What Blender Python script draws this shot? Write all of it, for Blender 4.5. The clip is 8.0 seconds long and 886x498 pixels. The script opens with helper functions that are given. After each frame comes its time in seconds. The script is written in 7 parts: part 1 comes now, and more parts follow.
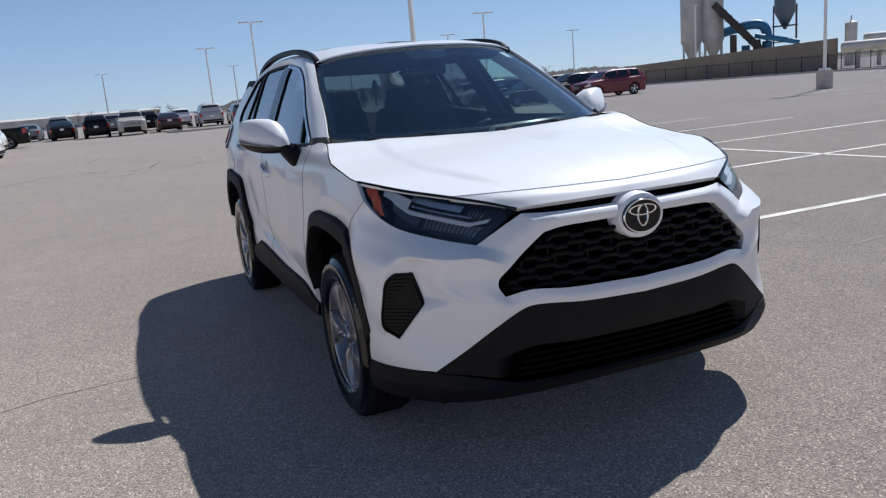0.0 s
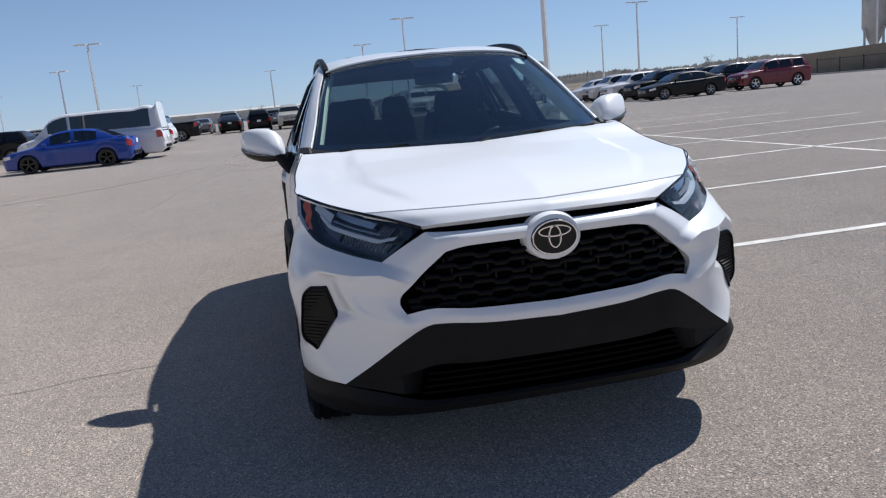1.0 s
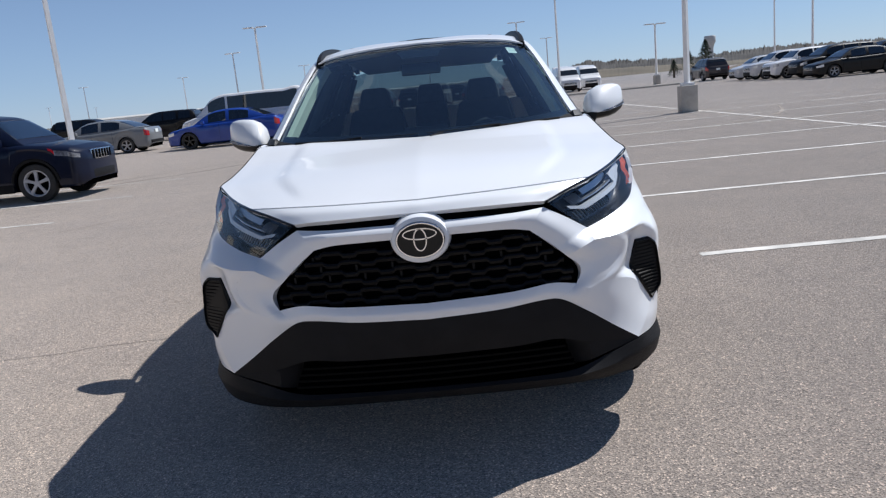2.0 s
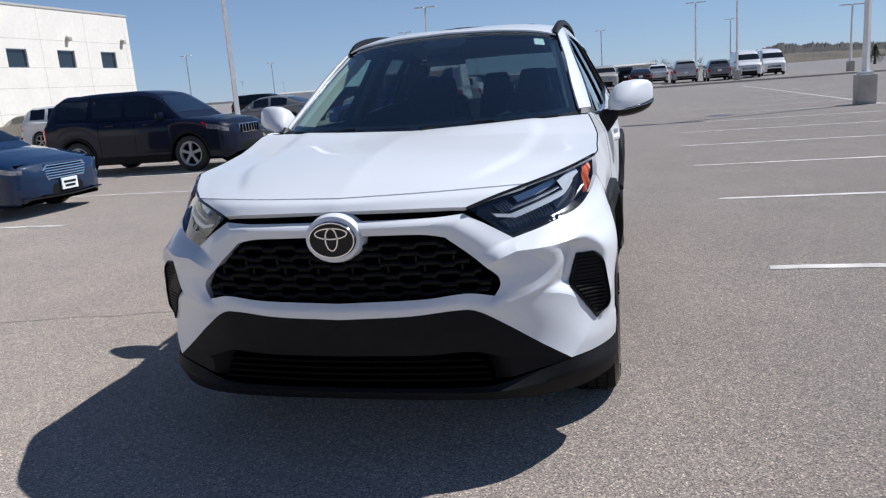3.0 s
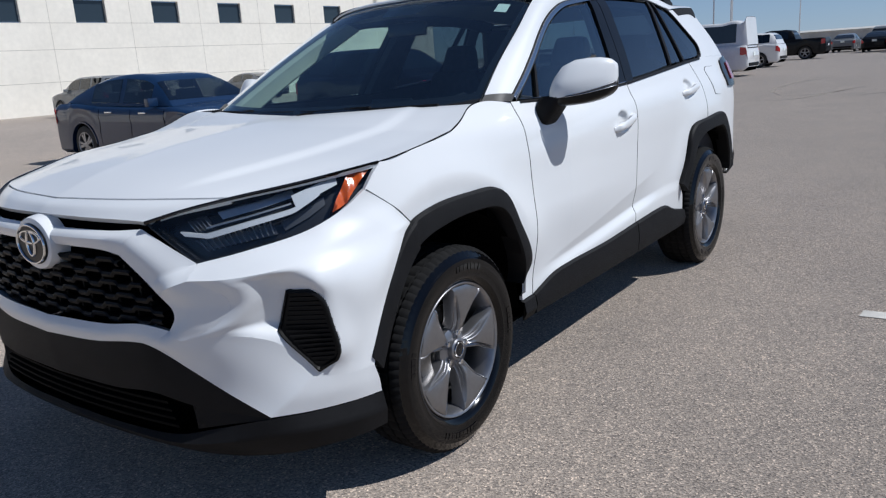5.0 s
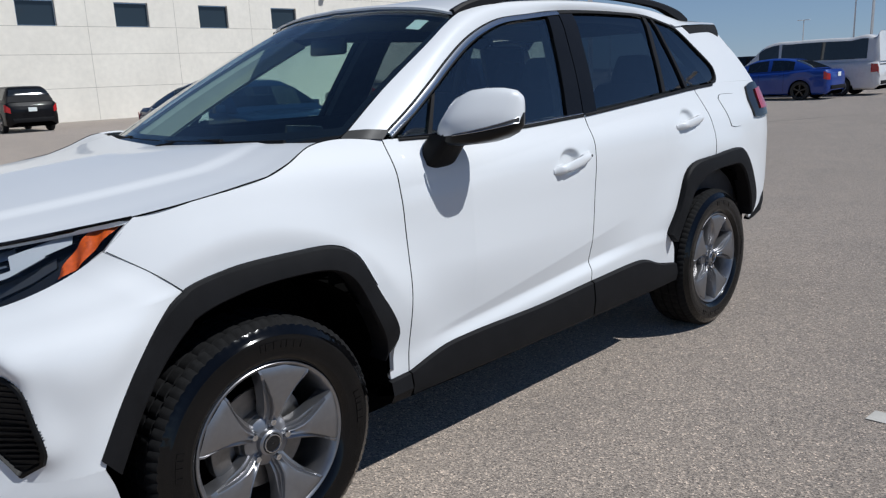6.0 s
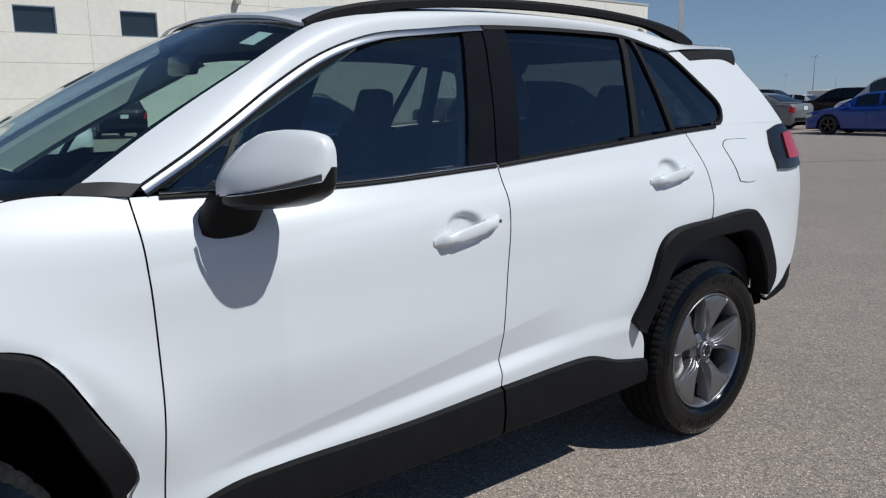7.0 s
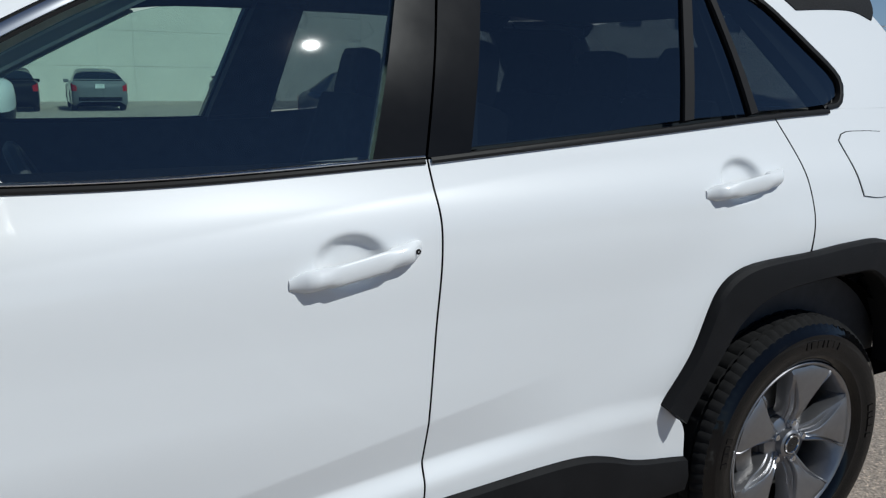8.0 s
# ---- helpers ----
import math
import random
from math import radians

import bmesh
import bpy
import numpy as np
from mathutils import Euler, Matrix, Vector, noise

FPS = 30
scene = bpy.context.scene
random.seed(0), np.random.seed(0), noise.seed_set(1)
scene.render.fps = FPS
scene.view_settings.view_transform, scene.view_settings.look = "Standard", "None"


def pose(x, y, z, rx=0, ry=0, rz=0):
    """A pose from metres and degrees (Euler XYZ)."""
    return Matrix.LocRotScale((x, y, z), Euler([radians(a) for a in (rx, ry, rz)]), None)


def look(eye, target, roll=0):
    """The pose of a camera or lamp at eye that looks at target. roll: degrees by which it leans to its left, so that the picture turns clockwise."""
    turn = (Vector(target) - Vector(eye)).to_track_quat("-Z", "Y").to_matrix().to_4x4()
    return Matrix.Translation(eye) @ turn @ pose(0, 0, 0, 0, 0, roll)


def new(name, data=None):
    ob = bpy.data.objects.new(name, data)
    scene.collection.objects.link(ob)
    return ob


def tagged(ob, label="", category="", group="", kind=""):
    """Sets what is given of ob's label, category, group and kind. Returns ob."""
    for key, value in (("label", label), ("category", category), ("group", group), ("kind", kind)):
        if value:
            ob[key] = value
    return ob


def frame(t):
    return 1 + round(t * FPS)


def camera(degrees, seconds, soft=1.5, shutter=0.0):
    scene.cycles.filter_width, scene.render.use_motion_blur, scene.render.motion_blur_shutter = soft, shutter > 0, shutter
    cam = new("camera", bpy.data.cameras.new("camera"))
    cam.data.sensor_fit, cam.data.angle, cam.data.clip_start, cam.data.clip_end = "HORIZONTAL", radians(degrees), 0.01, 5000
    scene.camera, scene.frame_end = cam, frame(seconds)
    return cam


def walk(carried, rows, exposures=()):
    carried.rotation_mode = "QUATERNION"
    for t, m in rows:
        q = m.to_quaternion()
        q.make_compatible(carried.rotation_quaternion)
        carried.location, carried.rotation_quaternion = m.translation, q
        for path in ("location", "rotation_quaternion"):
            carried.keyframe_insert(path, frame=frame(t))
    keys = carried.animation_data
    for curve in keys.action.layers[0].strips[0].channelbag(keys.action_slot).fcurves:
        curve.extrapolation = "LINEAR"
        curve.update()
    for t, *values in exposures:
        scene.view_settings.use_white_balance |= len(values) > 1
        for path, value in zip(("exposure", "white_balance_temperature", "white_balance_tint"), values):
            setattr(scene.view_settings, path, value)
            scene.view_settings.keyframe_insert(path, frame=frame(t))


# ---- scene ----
cam = camera(60.3, 8.0, 1.25)
PATH = [
    (0, (-1.655, -3.127, 1.368), (-0.921, -1.311, 0.96), -5.0),
    (0.5, (-1.261, -3.244, 1.37), (-0.722, -1.36, 0.968), -5.4),
    (1, (-0.839, -3.38, 1.379), (-0.485, -1.451, 0.988), -5.5),
    (1.5, (-0.362, -3.389, 1.37), (-0.204, -1.434, 0.977), -5.8),
    (2, (0.14, -3.443, 1.358), (0.088, -1.485, 0.951), -5.7),
    (3.5, (1.316, -3.055, 1.346), (0.637, -1.222, 0.924), -3.85),
    (4, (1.674, -2.786, 1.344), (0.804, -1.036, 0.919), -3.6),
    (5.5, (2.535, -1.543, 1.317), (1.266, -0.072, 0.844), -3.5),
    (6, (2.639, -1.044, 1.343), (1.258, 0.335, 0.904), -2.6),
    (6.5, (2.684, -0.507, 1.356), (1.213, 0.788, 0.953), -1.8),
    (7, (2.555, 0.049, 1.365), (1.009, 1.258, 0.98), -0.7),
    (7.5, (2.372, 0.554, 1.338), (0.743, 1.645, 0.945), 0.2),
    (8, (2.122, 0.955, 1.322), (0.402, 1.876, 0.881), 0.7),
]
EXPOSURES = ((0.0, 0.38, 6100, 10), (2.0, 0.36, 6100, 10), (3.5, 0.20, 5950, 10), (5.5, -0.08, 5950, 8), (6.5, -0.20, 6100, 7), (7.0, -0.26, 6080, 6), (8.0, -0.32, 6080, 4))
walk(cam, [(t, look(eye, target, roll)) for t, eye, target, roll in PATH], EXPOSURES)

# ---- world and light ----
SUN_DIR = Vector((0.69, 0.398, 1.0)).normalized()
world = bpy.data.worlds.new("sky")
scene.world = world
world.use_nodes = True
wn = world.node_tree
sky = wn.nodes.new("ShaderNodeTexSky")
sky.sky_type = "NISHITA"
sky.sun_disc = False
sky.sun_elevation = math.asin(SUN_DIR.z)
sky.sun_rotation = math.atan2(SUN_DIR.x, SUN_DIR.y)
sky.altitude = 3000
sky.dust_density = 0.0
sky.ozone_density = 4.0
# haze: towards the horizon the sky pales to one even blue
tc_w = wn.nodes.new("ShaderNodeTexCoord")
sep_w = wn.nodes.new("ShaderNodeSeparateXYZ")
wn.links.new(tc_w.outputs["Generated"], sep_w.inputs[0])
fade = wn.nodes.new("ShaderNodeMapRange")
wn.links.new(sep_w.outputs["Z"], fade.inputs[0])
fade.inputs[1].default_value, fade.inputs[2].default_value = 0.0, 0.36
fade.inputs[3].default_value, fade.inputs[4].default_value = 0.6, 0.0
haze = wn.nodes.new("ShaderNodeMix")
haze.data_type = "RGBA"
wn.links.new(fade.outputs[0], haze.inputs[0])
wn.links.new(sky.outputs[0], haze.inputs[6])
haze.inputs[7].default_value = (4.25, 5.6, 7.8, 1)
wn.links.new(haze.outputs[2], wn.nodes["Background"].inputs[0])
wn.nodes["Background"].inputs[1].default_value = 0.067

sun = new("sun", bpy.data.lights.new("sun", "SUN"))
sun.data.energy = 4.5
sun.data.angle = radians(0.53)
sun.data.color = (1.0, 0.96, 0.91)
sun.matrix_world = look((0, 0, 0), -SUN_DIR)
sun.location = (20, 15, 35)


# ---- materials ----
def material(name, base, rough=0.5, metal=0.0, coat=0.0, emit=None, spec=0.5):
    m = bpy.data.materials.new(name)
    m.use_nodes = True
    b = m.node_tree.nodes["Principled BSDF"]
    b.inputs["Base Color"].default_value = (*base, 1)
    b.inputs["Roughness"].default_value = rough
    b.inputs["Metallic"].default_value = metal
    b.inputs["Coat Weight"].default_value = coat
    b.inputs["Coat Roughness"].default_value = 0.03
    b.inputs["Specular IOR Level"].default_value = spec
    if emit:
        b.inputs["Emission Color"].default_value = (*emit[0], 1)
        b.inputs["Emission Strength"].default_value = emit[1]
    return m


def node(m, kind, **props):
    n = m.node_tree.nodes.new(kind)
    for key, value in props.items():
        n.inputs[key.replace("_", " ")].default_value = value
    return n


def link(m, a, b):
    m.node_tree.links.new(a, b)


def ramp(m, source, stops):
    r = m.node_tree.nodes.new("ShaderNodeValToRGB")
    while len(r.color_ramp.elements) < len(stops):
        r.color_ramp.elements.new(0.5)
    for e, (p, c) in zip(r.color_ramp.elements, stops):
        e.position, e.color = p, (*c, 1)
    link(m, source, r.inputs[0])
    return r


def mix(m, fac, a, b, mode="MIX"):
    n = m.node_tree.nodes.new("ShaderNodeMix")
    n.data_type, n.blend_type = "RGBA", mode
    for value, i in ((fac, 0), (a, 6), (b, 7)):
        if isinstance(value, (int, float)):
            n.inputs[i].default_value = value
        elif isinstance(value, tuple):
            n.inputs[i].default_value = (*value, 1)
        else:
            link(m, value, n.inputs[i])
    return n.outputs[2]


def vary(m, base, scale, amount, rough=None, bump=0.0, bump_scale=200.0, coords="Object"):
    """Colour that drifts at a coarse and a fine scale, and a fine relief."""
    b = m.node_tree.nodes["Principled BSDF"]
    tc = m.node_tree.nodes.new("ShaderNodeTexCoord")
    n1 = node(m, "ShaderNodeTexNoise", Scale=scale, Detail=6.0, Roughness=0.6)
    n2 = node(m, "ShaderNodeTexNoise", Scale=scale * 9, Detail=3.0)
    link(m, tc.outputs[coords], n1.inputs["Vector"])
    link(m, tc.outputs[coords], n2.inputs["Vector"])
    lo, hi = tuple(c * (1 - amount) for c in base), tuple(min(1, c * (1 + amount)) for c in base)
    r1 = ramp(m, n1.outputs[0], ((0.3, lo), (0.7, hi)))
    r2 = ramp(m, n2.outputs[0], ((0.3, (0.93,) * 3), (0.7, (1.0,) * 3)))
    link(m, mix(m, 1.0, r1.outputs[0], r2.outputs[0], "MULTIPLY"), b.inputs["Base Color"])
    if rough:
        rr = ramp(m, n1.outputs[0], ((0.3, (rough[0],) * 3), (0.7, (rough[1],) * 3)))
        link(m, rr.outputs[0], b.inputs["Roughness"])
    if bump:
        n3 = node(m, "ShaderNodeTexNoise", Scale=bump_scale, Detail=4.0)
        link(m, tc.outputs[coords], n3.inputs["Vector"])
        bp = node(m, "ShaderNodeBump", Strength=bump, Distance=0.002)
        link(m, n3.outputs[0], bp.inputs["Height"])
        link(m, bp.outputs[0], b.inputs["Normal"])
    return m


def asphalt():
    m = material("asphalt", (0.2, 0.19, 0.17), 0.9, spec=0.18)
    b = m.node_tree.nodes["Principled BSDF"]
    b.inputs["Diffuse Roughness"].default_value = 0.6
    # brightening of scattered light towards grazing, added as a warm sheen
    b.inputs["Sheen Weight"].default_value = 0.42
    b.inputs["Sheen Roughness"].default_value = 0.45
    b.inputs["Sheen Tint"].default_value = (1.0, 0.93, 0.85, 1)
    tc = m.node_tree.nodes.new("ShaderNodeTexCoord")
    big = node(m, "ShaderNodeTexNoise", Scale=0.12, Detail=5.0, Roughness=0.6)
    mid = node(m, "ShaderNodeTexNoise", Scale=1.3, Detail=6.0, Roughness=0.7)
    stone = node(m, "ShaderNodeTexVoronoi", Scale=165.0)
    fine = node(m, "ShaderNodeTexNoise", Scale=320.0, Detail=3.0, Roughness=0.7)
    for n in (big, mid, stone, fine):
        link(m, tc.outputs["Object"], n.inputs["Vector"])
    tone = ramp(m, big.outputs[0], ((0.3, (0.35, 0.300, 0.254)), (0.7, (0.43, 0.368, 0.312))))
    patch = ramp(m, mid.outputs[0], ((0.3, (0.86, 0.86, 0.87)), (0.65, (1.06, 1.05, 1.04))))
    stones = ramp(m, stone.outputs["Color"], ((0.05, (0.27, 0.265, 0.275)), (0.42, (0.80, 0.79, 0.78)), (0.75, (1.17, 1.14, 1.11)), (0.97, (2.5, 2.4, 2.28))))
    grain = ramp(m, fine.outputs[0], ((0.3, (0.68, 0.68, 0.69)), (0.5, (1.0, 1.0, 1.0)), (0.72, (1.35, 1.33, 1.3))))
    c = mix(m, 1.0, tone.outputs[0], patch.outputs[0], "MULTIPLY")
    c = mix(m, 1.0, c, stones.outputs[0], "MULTIPLY")
    c = mix(m, 1.0, c, grain.outputs[0], "MULTIPLY")
    link(m, c, b.inputs["Base Color"])
    bp = node(m, "ShaderNodeBump", Strength=0.8, Distance=0.005)
    link(m, stone.outputs["Distance"], bp.inputs["Height"])
    link(m, bp.outputs[0], b.inputs["Normal"])
    return m


def glass(name, tint, gloss=0.9, floor=0.085, fall=4.5):
    """A sheet of glass: tinted see-through, with a mirror coat that grows towards grazing."""
    m = bpy.data.materials.new(name)
    m.use_nodes = True
    nt = m.node_tree
    nt.nodes.remove(nt.nodes["Principled BSDF"])
    tr = node(m, "ShaderNodeBsdfTransparent", Color=(*tint, 1))
    gl = node(m, "ShaderNodeBsdfGlossy", Color=(gloss, gloss, gloss, 1), Roughness=0.012)
    lw = node(m, "ShaderNodeLayerWeight", Blend=0.5)
    pw = m.node_tree.nodes.new("ShaderNodeMath")
    pw.operation = "POWER"
    link(m, lw.outputs["Facing"], pw.inputs[0])
    pw.inputs[1].default_value = fall
    fr = m.node_tree.nodes.new("ShaderNodeMath")
    fr.operation = "MULTIPLY_ADD"
    link(m, pw.outputs[0], fr.inputs[0])
    fr.inputs[1].default_value, fr.inputs[2].default_value = 0.9, floor
    mx = nt.nodes.new("ShaderNodeMixShader")
    link(m, fr.outputs[0], mx.inputs[0])
    link(m, tr.outputs[0], mx.inputs[1])
    link(m, gl.outputs[0], mx.inputs[2])
    link(m, mx.outputs[0], nt.nodes["Material Output"].inputs["Surface"])
    return m


ASPHALT = asphalt()
PAINT_LINE = vary(material("line_paint", (0.72, 0.71, 0.68), 0.8), (0.55, 0.53, 0.49), 2.5, 0.35, bump=0.5, bump_scale=120)
# for the cracks and for one painted shadow line
TAR_AND_SHADOW = vary(material("tar_and_shadow", (0.05, 0.048, 0.045), 0.7), (0.31, 0.27, 0.23), 3.0, 0.3)
RUBBER_MARK = vary(material("rubber_mark", (0.13, 0.115, 0.10), 0.9), (0.25, 0.215, 0.182), 2.0, 0.2)
WHITE_PAINT = material("white_car_paint", (0.735, 0.75, 0.765), 0.34, coat=0.5, spec=0.35)
BLACK_PLASTIC = vary(material("black_textured_plastic", (0.012, 0.012, 0.013), 0.6, spec=0.15), (0.009, 0.009, 0.010), 12.0, 0.2, bump=0.35, bump_scale=900)
GLOSS_BLACK = material("gloss_black", (0.010, 0.010, 0.011), 0.12, coat=0.3, spec=0.3)
PILLAR_FILM = vary(material("pillar_film", (0.009, 0.009, 0.0095), 0.12, spec=0.22), (0.009, 0.009, 0.0095), 3.0, 0.2, rough=(0.09, 0.13))
SATIN_BLACK = material("satin_black_film", (0.014, 0.0135, 0.014), 0.45, spec=0.12)
# near-black without gloss: shade of cavities and gaps put into the colour
DARK = material("cavity_shade", (0.004, 0.004, 0.004), 1.0, spec=0.0)
CHROME = material("chrome", (0.78, 0.79, 0.8), 0.08, 1.0)
SATIN_CHROME = material("satin_chrome", (0.60, 0.62, 0.65), 0.2, 1.0)
ALLOY = vary(material("grey_alloy", (0.3, 0.3, 0.31), 0.28, 0.9), (0.33, 0.33, 0.345), 6.0, 0.05, rough=(0.30, 0.38))
STEEL = vary(material("brake_steel", (0.25, 0.24, 0.23), 0.4, 0.9), (0.25, 0.24, 0.23), 20.0, 0.2)
TYRE = vary(material("tyre_rubber", (0.02, 0.02, 0.021), 0.3, spec=0.42), (0.0025, 0.0025, 0.0028), 9.0, 0.3, rough=(0.07, 0.13))
CLEAR = glass("clear_lens", (0.93, 0.95, 0.96), floor=0.05)
WINDSCREEN = glass("windscreen_glass", (0.74, 0.88, 0.86), floor=0.17)
SIDE_GLASS = glass("side_glass", (0.68, 0.86, 0.81), floor=0.175, fall=3.6)
PRIVACY = glass("privacy_glass", (0.20, 0.235, 0.25), floor=0.14, fall=3.8)
AMBER = vary(material("amber_reflector", (0.62, 0.10, 0.008), 0.2, coat=0.6), (0.60, 0.095, 0.008), 60, 0.35)
LAMP_DARK = material("lamp_dark_reflector", (0.10, 0.105, 0.115), 0.25, 0.6)
TREAD = vary(material("tread_rubber", (0.012, 0.012, 0.0125), 0.85, spec=0.1), (0.013, 0.013, 0.0135), 30.0, 0.3)
RED_LENS = material("red_lens", (0.45, 0.012, 0.015), 0.12, coat=1.0)
LAMP_SILVER = material("lamp_reflector", (0.5, 0.52, 0.55), 0.30, 0.85)
LAMP_GUIDE = material("light_guide", (0.48, 0.51, 0.55), 0.25, coat=0.4)
FOOT_GREY = vary(material("grey_satin_plastic", (0.05, 0.049, 0.048), 0.5, spec=0.3), (0.05, 0.049, 0.048), 14, 0.15)
CLOTH = vary(material("black_seat_cloth", (0.02, 0.02, 0.023), 0.9), (0.022, 0.022, 0.026), 30, 0.3, bump=0.4, bump_scale=600)
# lighter than the headliner's grey: sunlight on the pillars put into the colour
SUNLIT_TRIM = vary(material("sunlit_pillar_trim", (0.7, 0.7, 0.62), 0.9), (0.72, 0.72, 0.62), 20, 0.06)
TRIM_GREY = vary(material("grey_headliner", (0.45, 0.46, 0.44), 0.95), (0.46, 0.47, 0.44), 20, 0.1)
DASH = vary(material("dash_plastic", (0.045, 0.046, 0.048), 0.6), (0.045, 0.046, 0.05), 20, 0.2)
PAPER = material("white_paper", (0.75, 0.8, 0.78), 0.7)
CONCRETE = vary(material("concrete", (0.42, 0.4, 0.37), 0.9), (0.43, 0.41, 0.37), 2.5, 0.15, bump=0.5, bump_scale=60)
POLE_PAINT = vary(material("pole_paint", (0.72, 0.73, 0.73), 0.45), (0.72, 0.73, 0.73), 4, 0.08)
BUILDING_WALL = vary(material("precast_wall", (0.82, 0.79, 0.72), 0.85), (0.84, 0.80, 0.715), 0.4, 0.05, bump=0.3, bump_scale=18)
BUILDING_GLASS = material("building_glass", (0.02, 0.03, 0.04), 0.06, coat=0.5)
JOINT = material("joint_shadow", (0.46, 0.43, 0.38), 0.9)
FENCE = material("black_fence", (0.015, 0.015, 0.016), 0.5)
PLANT_GREY = vary(material("silo_steel", (0.5, 0.5, 0.48), 0.6), (0.5, 0.49, 0.46), 0.6, 0.18)
PLANT_BLUE = vary(material("duct_blue", (0.03, 0.16, 0.3), 0.5), (0.03, 0.17, 0.32), 0.8, 0.2)
PLANT_DARK = vary(material("rusty_dark_steel", (0.06, 0.05, 0.045), 0.8), (0.06, 0.05, 0.045), 1.0, 0.3)
BARE_WOOD = vary(material("bare_twigs", (0.14, 0.11, 0.085), 0.95), (0.15, 0.115, 0.085), 0.8, 0.3)
CONIFER = vary(material("conifer_needles", (0.03, 0.05, 0.025), 0.9), (0.03, 0.052, 0.026), 1.5, 0.4)
FIELD = vary(material("dry_grass", (0.11, 0.09, 0.06), 0.95), (0.11, 0.092, 0.062), 0.05, 0.35)


# ---- mesh helpers ----
def smooth_curve(pts, n, corner=()):
    """n points along a Catmull-Rom curve through pts, evenly spaced; it breaks at the indices in corner."""
    pts = np.array(pts, float)
    runs, a = [], 0
    for c in (*corner, len(pts) - 1):
        if c > a:
            runs.append(pts[a : c + 1])
            a = c
    fine = []
    for run in runs:
        ext = np.vstack((2 * run[0] - run[1], run, 2 * run[-1] - run[-2]))
        for i in range(1, len(ext) - 2):
            p0, p1, p2, p3 = ext[i - 1 : i + 3]
            d1, d2, d3 = (max(np.linalg.norm(b - a_) ** 0.5, 1e-6) for a_, b in ((p0, p1), (p1, p2), (p2, p3)))
            m1 = (p1 - p0) / d1 - (p2 - p0) / (d1 + d2) + (p2 - p1) / d2
            m2 = (p2 - p1) / d2 - (p3 - p1) / (d2 + d3) + (p3 - p2) / d3
            m1, m2 = m1 * d2, m2 * d2
            u = np.linspace(0, 1, 24, endpoint=False)[:, None]
            fine.append((2 * u**3 - 3 * u**2 + 1) * p1 + (u**3 - 2 * u**2 + u) * m1 + (3 * u**2 - 2 * u**3) * p2 + (u**3 - u**2) * m2)
    fine = np.vstack((*fine, pts[-1:]))
    s = np.r_[0, np.cumsum(np.linalg.norm(np.diff(fine, axis=0), axis=1))]
    want = np.linspace(0, s[-1], n)
    return np.stack([np.interp(want, s, col) for col in fine.T], 1)


def coons(bottom, top, left, right, n=24, m=16, corners=((), (), (), ())):
    """A patch between four curves: bottom and top run with u, left and right run from bottom to top."""
    b, t = (smooth_curve(c, n, k) for c, k in ((bottom, corners[0]), (top, corners[1])))
    l, r = (smooth_curve(c, m, k) for c, k in ((left, corners[2]), (right, corners[3])))
    u, v = np.linspace(0, 1, n)[None, :, None], np.linspace(0, 1, m)[:, None, None]
    across = (1 - v) * b[None] + v * t[None] + (1 - u) * l[:, None] + u * r[:, None]
    return across - ((1 - u) * (1 - v) * b[0] + u * (1 - v) * b[-1] + (1 - u) * v * t[0] + u * v * t[-1])


